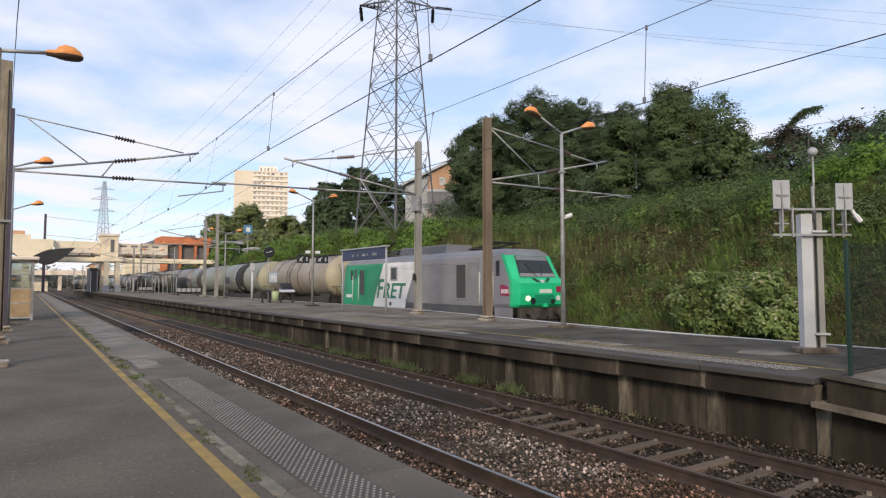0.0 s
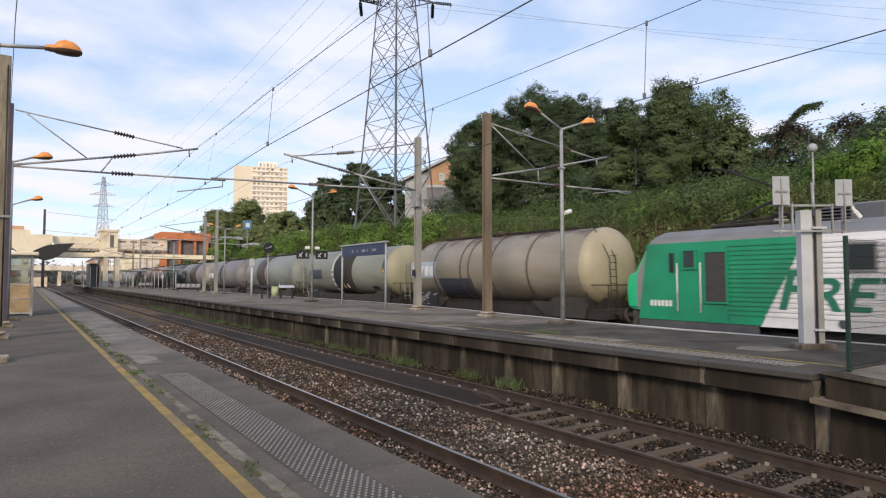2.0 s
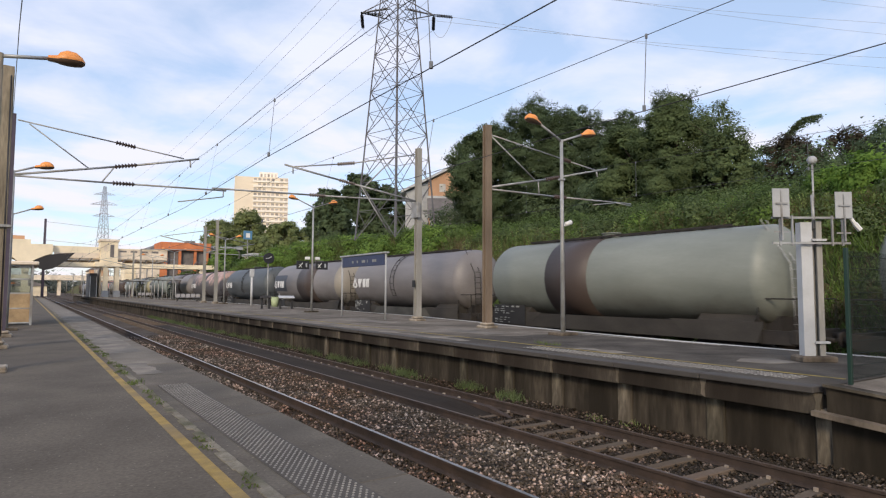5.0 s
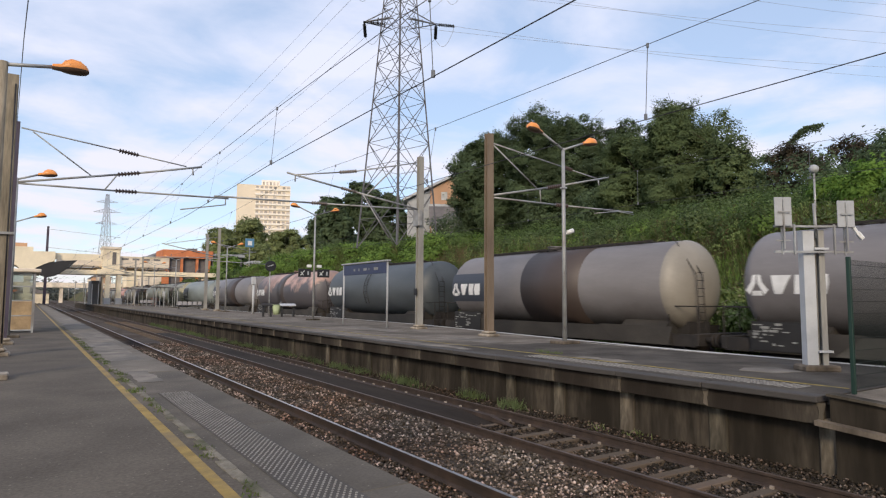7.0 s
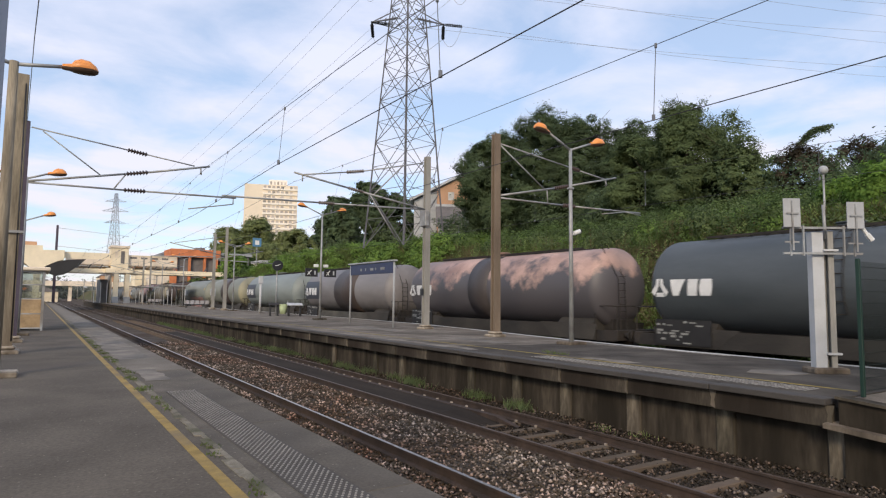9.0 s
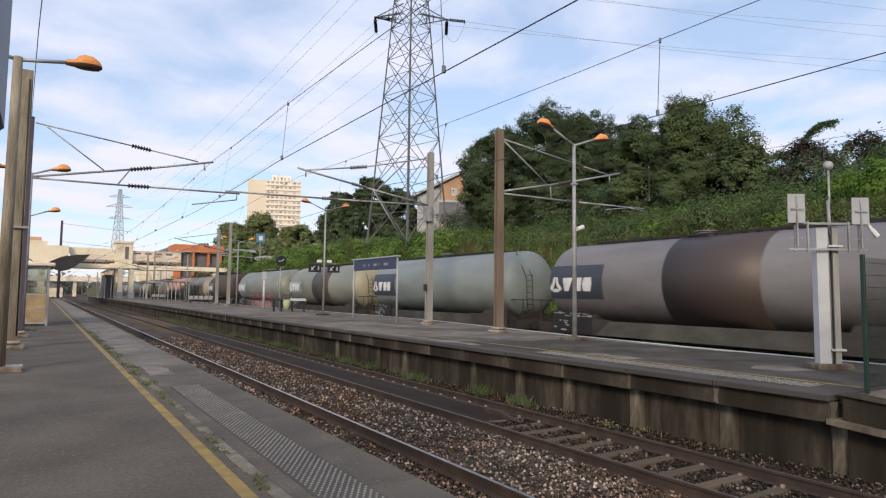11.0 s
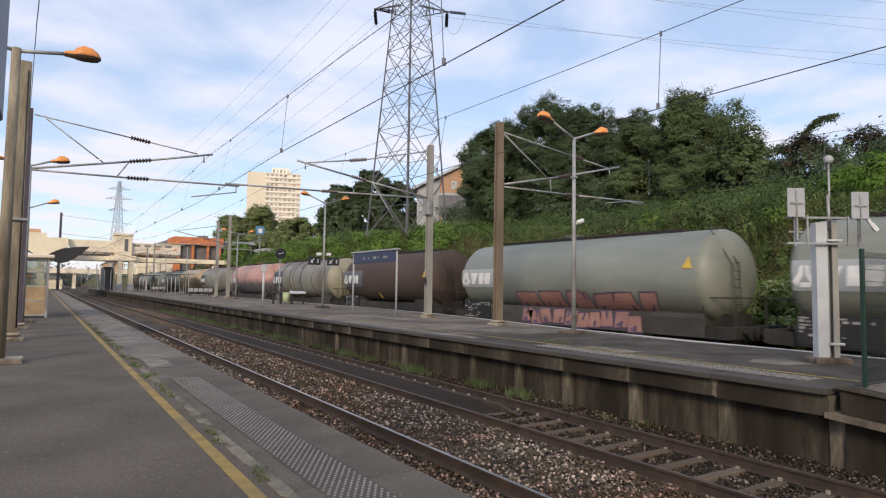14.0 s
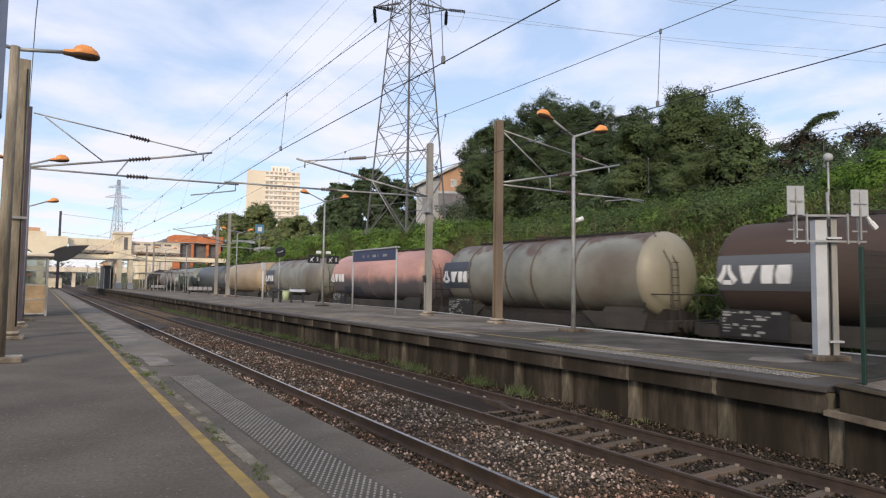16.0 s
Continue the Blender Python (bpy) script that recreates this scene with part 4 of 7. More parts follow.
    if spec.get("graffiti"):
        rr = random.Random(3)
        for row, (za, zb, n, y_a, y_b) in enumerate(((1.50, 2.22, 10, 4.6, 12.0), (0.88, 1.48, 10, 4.9, 11.5))):
            for i in range(n):
                a = y_a + (y_b - y_a) * i / n
                b = y_a + (y_b - y_a) * (i + rr.uniform(0.88, 0.97)) / n
                sl = rr.uniform(-0.25, 0.25)
                j = rr.uniform(-0.05, 0.08)
                lay = wrap if row == 0 else flatwrap
                o = part("graffiti_outline", lay(B(), [((h - a + 0.05, za + j - 0.05), (h - b - 0.05, za + j - 0.03), (h - b - 0.05 + sl, zb + j + 0.04), (h - a + 0.05 + sl, zb + j + 0.03))], R, ZC, 0.012), spec["graffiti"][1], tank)
                part("graffiti_fill", lay(B(), [((h - a, za + j), (h - b, za + j + 0.04), (h - b + sl, zb + j), (h - a + sl, zb + j - 0.03))], R, ZC, 0.018), spec["graffiti"][0], o)
                m_ = a + (b - a) * rr.uniform(0.35, 0.65)
                up = rr.random() < 0.5
                z_a, z_b = (zb + j - 0.30, zb + j - 0.02) if up else (za + j + 0.03, za + j + 0.26)
                part("graffiti_cut", lay(B(), [((h - m_ + 0.03, z_a), (h - m_ - 0.04, z_a), (h - m_ - 0.10 + sl * 0.5, z_b), (h - m_ + 0.02 + sl * 0.5, z_b))], R, ZC, 0.024), spec["graffiti"][1], o)
                if rr.random() < 0.5:
                    part("graffiti_fleck", lay(B(), [((h - a - 0.1, za + j + 0.05), (h - a - 0.4, za + j + 0.03), (h - a - 0.35, za + j + 0.22), (h - a - 0.12, za + j + 0.15))], R, ZC, 0.022), C_GVIOLET, o)
    TRAIN.append((w, y_rear - h))
    return w


PLATE = mat("dark_data_plate", (0.016, 0.015, 0.015), 0.7, var=0.3, scale=2, fine=20, bump=0.1)
SKIRT = mat("grimy_skirt", (0.044, 0.039, 0.033), 0.85, var=0.35, scale=1.6, fine=20, bump=0.15, dirt=(0.03, 0.026, 0.022), dirt_amt=0.5, stretch=(1, 0.6, 1))
PALESILL = mat("pale_grimy_sill", (0.085, 0.08, 0.067), 0.85, var=0.4, scale=1.5, fine=20, bump=0.2, dirt=(0.034, 0.03, 0.025), dirt_amt=0.5, stretch=(1, 0.4, 1))
SILL = mat("grimy_sill", (0.036, 0.032, 0.027), 0.85, var=0.4, scale=1.5, fine=20, bump=0.2, dirt=(0.026, 0.022, 0.019), dirt_amt=0.5, stretch=(1, 0.4, 1))
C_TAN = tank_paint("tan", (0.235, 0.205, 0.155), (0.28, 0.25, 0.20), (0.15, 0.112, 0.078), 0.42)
# tan lightened and warmed to paint the sunlit front end
C_TANLIT = tank_paint("tanlit", (0.37, 0.32, 0.22), None, (0.25, 0.19, 0.12), 0.4)
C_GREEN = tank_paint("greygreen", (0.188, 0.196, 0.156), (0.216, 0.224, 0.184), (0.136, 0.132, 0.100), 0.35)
# grey-green turned cream, sunlight on the dome put into the colour
C_CREAMLIT = tank_paint("creamlit", (0.31, 0.288, 0.190), None, (0.225, 0.20, 0.13), 0.35)
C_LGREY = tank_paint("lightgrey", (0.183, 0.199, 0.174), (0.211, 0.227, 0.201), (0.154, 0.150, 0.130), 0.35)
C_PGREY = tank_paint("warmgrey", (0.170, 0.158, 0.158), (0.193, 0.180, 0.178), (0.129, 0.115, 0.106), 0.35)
# warm grey with the dome's sunlight painted in
C_GREYLIT = tank_paint("greylit", (0.27, 0.245, 0.205), None, (0.19, 0.165, 0.13), 0.4)
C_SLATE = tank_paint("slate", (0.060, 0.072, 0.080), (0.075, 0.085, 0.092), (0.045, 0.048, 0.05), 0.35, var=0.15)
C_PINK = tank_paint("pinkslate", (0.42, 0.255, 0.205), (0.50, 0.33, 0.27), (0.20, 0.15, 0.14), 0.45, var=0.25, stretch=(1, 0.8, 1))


def darkened(m, col, z_clear, z_full, amp, scale=0.8):
    """Rust, grime or painted underside shade that covers a tank from one height to another with a torn, blotchy edge.
    """
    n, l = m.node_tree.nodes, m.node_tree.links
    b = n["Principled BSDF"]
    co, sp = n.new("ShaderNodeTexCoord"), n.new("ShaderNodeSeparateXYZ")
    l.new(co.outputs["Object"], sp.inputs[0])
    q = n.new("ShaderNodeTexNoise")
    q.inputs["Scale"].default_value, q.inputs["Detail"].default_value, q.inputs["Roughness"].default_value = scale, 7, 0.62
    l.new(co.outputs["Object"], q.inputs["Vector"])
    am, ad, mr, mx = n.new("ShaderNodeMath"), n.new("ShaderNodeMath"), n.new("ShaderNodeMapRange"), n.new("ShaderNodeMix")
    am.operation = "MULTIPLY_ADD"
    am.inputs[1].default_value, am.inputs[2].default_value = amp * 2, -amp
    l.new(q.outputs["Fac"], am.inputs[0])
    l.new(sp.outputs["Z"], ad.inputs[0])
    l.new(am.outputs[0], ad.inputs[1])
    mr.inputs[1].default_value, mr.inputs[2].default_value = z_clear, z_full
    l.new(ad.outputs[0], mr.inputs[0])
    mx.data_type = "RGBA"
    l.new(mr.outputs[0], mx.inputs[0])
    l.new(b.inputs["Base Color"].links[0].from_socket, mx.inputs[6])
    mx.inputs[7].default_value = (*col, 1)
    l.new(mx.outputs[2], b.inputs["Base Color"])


darkened(C_PINK, (0.085, 0.078, 0.084), 3.9, 3.2, 2.6, 0.75)
darkened(C_TAN, (0.115, 0.075, 0.048), 4.05, 4.5, 1.3, 1.1)
# brown grime that also paints the shade of the tanks' lower flanks
for m_ in (C_TAN, C_GREEN, C_CREAMLIT, C_LGREY, C_PGREY, C_TANLIT, C_GREYLIT):
    darkened(m_, (0.062, 0.053, 0.042), 2.25, 1.05, 0.55, 1.3)
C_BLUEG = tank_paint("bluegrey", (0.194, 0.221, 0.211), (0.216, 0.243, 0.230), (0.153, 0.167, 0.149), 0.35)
# grime and painted shade low on the blue-grey tank
darkened(C_BLUEG, (0.066, 0.060, 0.050), 2.2, 1.05, 0.5, 1.2)
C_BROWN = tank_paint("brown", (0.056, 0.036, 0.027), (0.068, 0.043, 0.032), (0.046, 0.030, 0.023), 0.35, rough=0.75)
# lower flank darkened: grime and shade in one colour
darkened(C_BROWN, (0.026, 0.021, 0.018), 2.4, 1.2, 0.5, 1.2)
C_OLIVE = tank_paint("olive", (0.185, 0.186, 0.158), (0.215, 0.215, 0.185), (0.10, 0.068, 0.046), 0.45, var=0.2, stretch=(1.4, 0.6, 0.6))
darkened(C_OLIVE, (0.10, 0.062, 0.040), 4.0, 4.35, 1.6, 1.1)
# grime together with painted shade under the olive tank
darkened(C_OLIVE, (0.055, 0.046, 0.037), 2.1, 1.1, 0.5, 1.3)
# olive brightened as if lit, for the front dome only
C_OLIVELIT = tank_paint("olivelit", (0.265, 0.242, 0.178), None, (0.19, 0.165, 0.118), 0.4)
C_SALMON = tank_paint("salmon", (0.42, 0.225, 0.185), (0.45, 0.25, 0.21), (0.20, 0.125, 0.11), 0.35, var=0.2)
darkened(C_SALMON, (0.095, 0.085, 0.092), 3.0, 2.45, 0.7, 0.6)
C_ORANGE = tank_paint("buff", (0.36, 0.27, 0.17), None, (0.25, 0.19, 0.12), 0.4)
C_BBAND = tank_paint("brownband", (0.062, 0.045, 0.038), None, (0.05, 0.035, 0.03), 0.3)
C_BLACKB = tank_paint("blackband", (0.022, 0.019, 0.017), None, (0.034, 0.028, 0.023), 0.3, rough=0.75)
C_RUSTRIB = tank_paint("rustrib", (0.085, 0.060, 0.044), None, (0.12, 0.10, 0.075), 0.4)
C_NAVY = tank_paint("navybox", (0.042, 0.050, 0.068), None, None)
C_BLUEBOX = tank_paint("palebluebox", (0.36, 0.42, 0.48), None, (0.28, 0.32, 0.36), 0.3)
C_WHITEBOX = tank_paint("whitebox", (0.33, 0.36, 0.37), None, (0.25, 0.27, 0.27), 0.3)
C_GPINK = tank_paint("graffitipink", (0.31, 0.155, 0.145), (0.38, 0.215, 0.165), (0.24, 0.11, 0.125), 0.4, var=0.2)
C_GDARK = tank_paint("graffitidark", (0.07, 0.05, 0.10), None, None)
C_GVIOLET = tank_paint("graffitiviolet", (0.13, 0.085, 0.17), None, (0.30, 0.15, 0.16), 0.4)
C_YEL = tank_paint("yellow", (0.55, 0.36, 0.05), None, None)

SPECS = [
    dict(label="tan ribbed bogie tank wagon with rust-streaked hoops", paint=C_TAN, dome=C_TANLIT, ribs=(0.185, 0.36, 0.41, 0.54, 0.725), ribmat=C_RUSTRIB, logobox=C_BLUEBOX, logo=LETTERW, open=True, logo_at=0.2, logolen=2.45, panel_z=(2.44, 3.30),
         panels=((2.85, 1.55, 5.7, 2.42, C_NAVY, "dark_panel"),)),
    dict(label="grey-green tank wagon with a wide black band", paint=C_GREEN, dome=C_CREAMLIT, bands=((0.405, 0.615, C_BLACKB, "wide black band"), (0.379, 0.4035, WHITEPAINT, "dashed white ring")),
         panels=((1.35, 2.40, 3.5, 3.08, C_NAVY, "dark_panel"), (12.65, 2.75, 13.0, 3.75, C_NAVY, "hazard_board"), (10.9, 1.75, 11.7, 1.95, BLACK, "small_plate"), (5.19, 1.75, 5.57, 1.92, C_GREEN, "ring_gap"), (5.19, 2.1, 5.57, 2.27, C_GREEN, "ring_gap"), (5.19, 2.45, 5.57, 2.62, C_GREEN, "ring_gap"), (5.19, 2.8, 5.57, 2.95, C_GREEN, "ring_gap")), triangles=((6.75, 1.80, 0.32, C_YEL), (7.3, 1.80, 0.32, WHITE), (12.67, 2.78, 0.3, C_YEL)), paleladder=True),
    dict(label="pale grey tank wagon with a narrow brown band", paint=C_LGREY, bands=((0.30, 0.47, C_BBAND, "brown band"),), paleladder=True),
    dict(label="warm grey tank wagon with pale emblem and ladder", sill=PALESILL, paint=C_PGREY, logo=LETTERW, ladder=0.46),
    dict(label="warm grey tank wagon with dark brown middle band", paint=C_PGREY, dome=C_GREYLIT, bands=((0.42, 0.67, C_BBAND, "dark brown band"),), logobox=C_NAVY, logo=LETTERW),
    dict(label="dark slate grey tank wagon with white emblem", paint=C_SLATE, logo=LETTERW, ladder=0.48),
    dict(label="slate tank wagon with patches of peeling pink paint", paint=C_PINK, bands=((0.415, 0.52, tank_paint("umber", (0.06, 0.05, 0.048)), "dark band"),), logo=LETTERW),
    dict(label="warm grey tank wagon with dark brown band and navy panel", sill=PALESILL, paint=C_PGREY, bands=((0.42, 0.66, C_BBAND, "dark brown band"),), logobox=C_NAVY, logo=LETTERW),
    dict(label="pale blue-grey tank wagon with navy emblem panel", sill=PALESILL, paint=C_BLUEG, logobox=C_NAVY, logo=LETTERW),
    dict(label="grey-tan tank wagon with brown band and painted sunlit end", paint=C_GREEN, dome=C_CREAMLIT, bands=((0.41, 0.645, C_BBAND, "brown band"),), logobox=C_WHITEBOX, panel_z=(2.40, 3.26), logo=LETTERW),
    dict(label="pale grey tank wagon with pink graffiti along its flank", sill=PALESILL, paint=C_LGREY, dome=C_GREEN, logobox=C_WHITEBOX, panel_z=(2.40, 3.26), logo=LETTERW, sill_top=1.60, graffiti=(C_GPINK, C_GDARK), triangles=((13.25, 3.1, 0.4, C_YEL),)),
    dict(label="dark brown tank wagon with slate emblem panel", paint=C_BROWN, logobox=tank_paint("slatebox", (0.095, 0.10, 0.11)), panel_z=(2.32, 3.40), logo=LETTERW, triangles=((11.1, 2.9, 0.4, C_YEL), (5.2, 1.62, 0.4, C_YEL))),
    dict(label="olive-grey ribbed tank wagon streaked with rust", paint=C_OLIVE, dome=C_OLIVELIT, ribs=(0.18, 0.34, 0.40, 0.53, 0.72), ribmat=C_RUSTRIB, logobox=C_NAVY, logo_at=0.2, logolen=2.4, logo=LETTERW, open=True),
    dict(label="salmon pink tank wagon with dull ribs", paint=C_SALMON, ribs=(0.3, 0.5, 0.7), logo=LETTERW, panels=((2.5, 1.7, 5.2, 2.2, C_NAVY, "dark_panel"),)),
    dict(label="olive-grey ribbed tank wagon with emblem panel", paint=C_OLIVE, ribs=(0.25, 0.45, 0.65, 0.8), logobox=C_NAVY, logolen=2.4, logo=LETTERW),
    dict(label="buff orange tank wagon at the back of the train", paint=C_ORANGE, data="pale"),
    dict(label="slate grey tank wagon at the back of the train", paint=C_SLATE, logo=LETTERW),
    dict(label="pale grey tank wagon at the back of the train", paint=C_LGREY, logo=LETTERW),
    dict(label="warm grey tank wagon at the back of the train", paint=C_PGREY),
    dict(label="dark brown tank wagon at the back of the train", paint=C_BROWN),
]
FRONTS = [40.76, 56.35, 72.45, 87.9, 102.22, 117.92, 133.1, 149.9, 166.4, 182.8, 198.55, 215.25, 229.35, 244.9]
REARS = [54.22, 70.12, 85.9, 100.42, 115.8, 131.3, 147.9, 164.3, 180.7, 196.65, 212.97, 227.45, 242.9, 258.2, 273.9, 289.6, 305.2, 320.8, 336.4, 352.0]
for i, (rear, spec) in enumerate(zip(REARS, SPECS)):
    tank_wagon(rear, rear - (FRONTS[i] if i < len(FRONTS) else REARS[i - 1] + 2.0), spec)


def text_mesh(name, body, size, material, parent, m, shear=0.0, label="", fit=None, bold=0.0):
    cu = bpy.data.curves.new(name, "FONT")
    cu.body, cu.size, cu.extrude, cu.shear = body, size, 0.008, shear
    cu.offset = bold
    tmp = new("tmp", cu)
    me = bpy.data.meshes.new_from_object(tmp.evaluated_get(bpy.context.evaluated_depsgraph_get()))
    bpy.data.objects.remove(tmp)
    me.materials.clear()
    me.materials.append(material)
    if fit:
        xs, ys = [v.co.x for v in me.vertices], [v.co.y for v in me.vertices]
        for v in me.vertices:
            v.co.x = (v.co.x - min(xs)) / (max(xs) - min(xs)) * fit[0]
            v.co.y = (v.co.y - min(ys)) / (max(ys) - min(ys)) * fit[1]
    ob = new(name, me)
    ob.parent = parent
    ob.matrix_basis = m
    if label:
        tagged(ob, label)
    return ob


BEAM = mat("rusty_beam", (0.075, 0.062, 0.052), 0.8, var=0.4, scale=4, fine=30, bump=0.3, dirt=(0.035, 0.03, 0.026), dirt_amt=0.5)


def locomotive(yc):
    lo = thing("electric_locomotive", "green, white and grey electric freight locomotive hauling tank wagons", "locomotive", "freight train", at=(FREIGHT, yc, 0))
    levels = [(1.30, 1.40, 8.82, 9.16, 1.28), (1.42, 1.44, 8.86, 9.30, 1.34), (1.95, 1.44, 8.88, 9.36, 1.35), (2.38, 1.44, 8.86, 9.33, 1.35), (2.56, 1.44, 8.84, 9.20, 1.33), (2.64, 1.44, 8.80, 9.02, 1.31), (3.66, 1.41, 8.30, 8.46, 1.16), (3.82, 1.28, 8.18, 8.32, 1.05), (3.98, 0.98, 8.0, 8.15, 0.85)]
    bm = B()
    rings = []
    for z, w, c, f, wf in levels:
        rings.append([bm.verts.new(p) for p in ((-w, c, z), (-w, -c, z), (-wf, -f, z), (wf, -f, z), (w, -c, z), (w, c, z), (wf, f, z), (-wf, f, z))])
    for i in range(len(levels) - 1):
        for k in range(8):
            f = bm.faces.new((rings[i][k], rings[i][(k + 1) % 8], rings[i + 1][(k + 1) % 8], rings[i + 1][k]))
            end = k in (1, 2, 3, 5, 6, 7)
            f.material_index = 2 if i >= 6 else (1 if end else 0)
    f = bm.faces.new(rings[-1])
    f.material_index = 2
    bm.faces.new(rings[0][::-1])
    bmesh.ops.recalc_face_normals(bm, faces=bm.faces[:])
    body = part("body", bm, [L_GREY, L_GREENLIT, L_ROOF], lo)

    def flank(name, y_lo, y_hi, z0, z1, material, ribs=True, step=0.14, proud=0.012):
        """A side panel with slanting ends: y_lo, y_hi are (bottom, top)."""
        bm, rib = B(), []
        def yat(p, z):
            return p[0] + (p[1] - p[0]) * (z - z0) / (z1 - z0)
        prism(bm, [(y_lo[0], z0), (y_hi[0], z0), (y_hi[1], z1), (y_lo[1], z1)], -1.43 - proud, -1.40, "x")
        if ribs:
            z = max(z0 + 0.1, 1.28)
            while z < z1 - 0.14:
                a, b = z, z + step * 0.5
                rib.append(prism(B(), [(yat(y_lo, a), a), (yat(y_hi, a), a), (yat(y_hi, b), b), (yat(y_lo, b), b)], -1.43 - proud - 0.034, -1.43, "x"))
                z += step
        o = part(name, bm, material, body)
        for q in rib:
            part("corrugation", q, material, o)
        return o

    flank("white_panel", (0.57, -0.79), (4.44, 3.07), 0.97, 3.60, L_WHITE)
    flank("green_panel", (4.45, 3.08), (5.45, 5.45), 1.0, 3.58, L_GREEN)
    flank("green_cab_side", (5.46, 5.46), (8.80, 8.42), 1.0, 3.58, L_GREEN, ribs=False)
    flank("grey_panel", (-6.42, -6.42), (0.48, -0.80), 1.30, 3.58, L_GREY)
    flank("lower_skirt", (-7.0, -7.0), (0.5, 0.45), 0.80, 1.28, L_DARK, ribs=False, proud=0.004)
    flank("cab_skirt", (-8.86, -8.86), (-7.6, -7.6), 0.74, 1.28, L_GREY, ribs=False, proud=0.004)
    flank("rear_skirt", (4.5, 4.5), (8.8, 8.8), 0.62, 0.985, L_DARK, ribs=False, proud=0.004)
    part("cab_green_edge", prism(B(), [(-8.72, 1.32), (-8.70, 2.5), (-8.12, 3.68), (-8.30, 3.70), (-8.84, 2.6), (-8.87, 1.32)], -1.449, -1.40, "x"), L_GREENLIT, body)
    for nm, a, b, z0, z1, m in (("side_door_grille", 5.47, 6.18, 1.66, 3.22, GRILLE), ("machine_window", -5.45, -4.65, 1.64, 3.30, GRILLE), ("cab_window", -7.34, -6.95, 2.72, 3.35, GLASS), ("small_window", 1.42, 2.04, 2.62, 3.27, GLASS), ("rear_cab_window", 6.55, 6.95, 2.75, 3.3, GLASS), ("rear_mirror", 7.35, 7.5, 2.6, 3.25, BLACK), ("mirror", -7.97, -7.78, 2.72, 3.42, BLACK)):
        p = part(nm, box(B(), -1.505, a, z0, -1.43, b, z1, 0, 0.012), m, body)
        if "window" in nm or "grille" in nm:
            fr = B()
            for q in ((a - 0.06, z0 - 0.06, b + 0.06, z0), (a - 0.06, z1, b + 0.06, z1 + 0.06), (a - 0.06, z0, a, z1), (b, z0, b + 0.06, z1)):
                box(fr, -1.52, q[0], q[1], -1.43, q[2], q[3])
            part("window_frame", fr, L_GREEN if a > 5 else L_GREY, p)
    for yy in (-6.55, -7.56, 6.35, 7.2):
        rodpart("handrail", (-1.50, yy, 1.3), (-1.50, yy, 2.9), 0.022, WHITE, body)
    part("cab_door", box(B(), -1.452, -7.48, 1.32, -1.425, -6.62, 3.50, 0, 0.008), L_GREY, body)
    side_on = Matrix(((0, 0, -1, 0), (-1, 0, 0, 0), (0, 1, 0, 0), (0, 0, 0, 1)))
    text_mesh("freight_lettering", "F", 1.36, LETTERGREEN, body, Matrix.Translation((-1.482, 3.88, 1.50)) @ side_on, shear=0.25, label="green lettering on white", fit=(0.95, 1.14), bold=0.02)
    text_mesh("freight_lettering", "RET", 1.36, LETTERGREEN, body, Matrix.Translation((-1.482, 3.08, 1.50)) @ side_on, shear=0.25, label="green lettering on white", fit=(2.72, 0.90), bold=0.02)
    part("round_hatch", rod(B(), (-1.47, 2.2, 1.18), (-1.44, 2.2, 1.18), 0.13, n=16), L_DARK, body)
    lg = part("operator_logo", prism(B(), [(-8.68, 1.80), (-8.05, 1.83), (-8.02, 2.28), (-8.25, 2.33), (-8.66, 2.18)], -1.456, -1.43, "x"), LOGORED, body, "magenta logo patch with pale bars")
    bm = B()
    for i in range(4):
        box(bm, -1.462, -8.22 - i * 0.135, 1.92, -1.455, -8.12 - i * 0.135, 2.10)
    part("logo_bars", bm, WHITE, lg)
    bm = B()
    for i in range(6):
        box(bm, -1.456, 8.20 - i * 0.15, 1.46, -1.445, 8.20 - i * 0.15 + 0.10, 1.66)
    part("number_bars", bm, WHITE, body, "pale number bars")
    # front
    def front_y(z):
        return -float(np.interp(z, [l[0] for l in levels], [l[3] for l in levels]))
    def pane(name, corners, off, material, parent, label=""):
        q = B()
        a = [q.verts.new((x, front_y(z) - off, z)) for x, z in corners]
        b = [q.verts.new((x, front_y(z) + 0.02, z)) for x, z in corners]
        q.faces.new(a)
        for k in range(4):
            q.faces.new((a[k], b[k], b[(k + 1) % 4], a[(k + 1) % 4]))
        bmesh.ops.recalc_face_normals(q, faces=q.faces[:])
        return part(name, q, material, parent, label)

    sur = pane("screen_surround", ((-1.10, 2.66), (1.10, 2.66), (0.98, 3.65), (-0.98, 3.65)), 0.012, BLACK, body)
    scr = pane("windscreen", ((-1.0, 2.86), (1.0, 2.86), (0.92, 3.42), (-0.92, 3.42)), 0.024, GLASS, body)
    pane("windscreen_sill", ((-1.06, 2.68), (1.06, 2.68), (1.03, 2.83), (-1.03, 2.83)), 0.03, L_GREY, sur)
    pane("brow", ((-0.95, 3.44), (0.95, 3.44), (0.92, 3.63), (-0.92, 3.63)), 0.03, L_ROOF, sur)
    bm = rod(B(), (-0.1, front_y(2.7) - 0.05, 2.66), (-0.55, front_y(3.3) - 0.05, 3.3), 0.022, n=5)
    rod(bm, (0.15, front_y(2.7) - 0.05, 2.66), (0.5, front_y(3.25) - 0.05, 3.25), 0.022, n=5)
    part("wipers", bm, BLACK, scr)
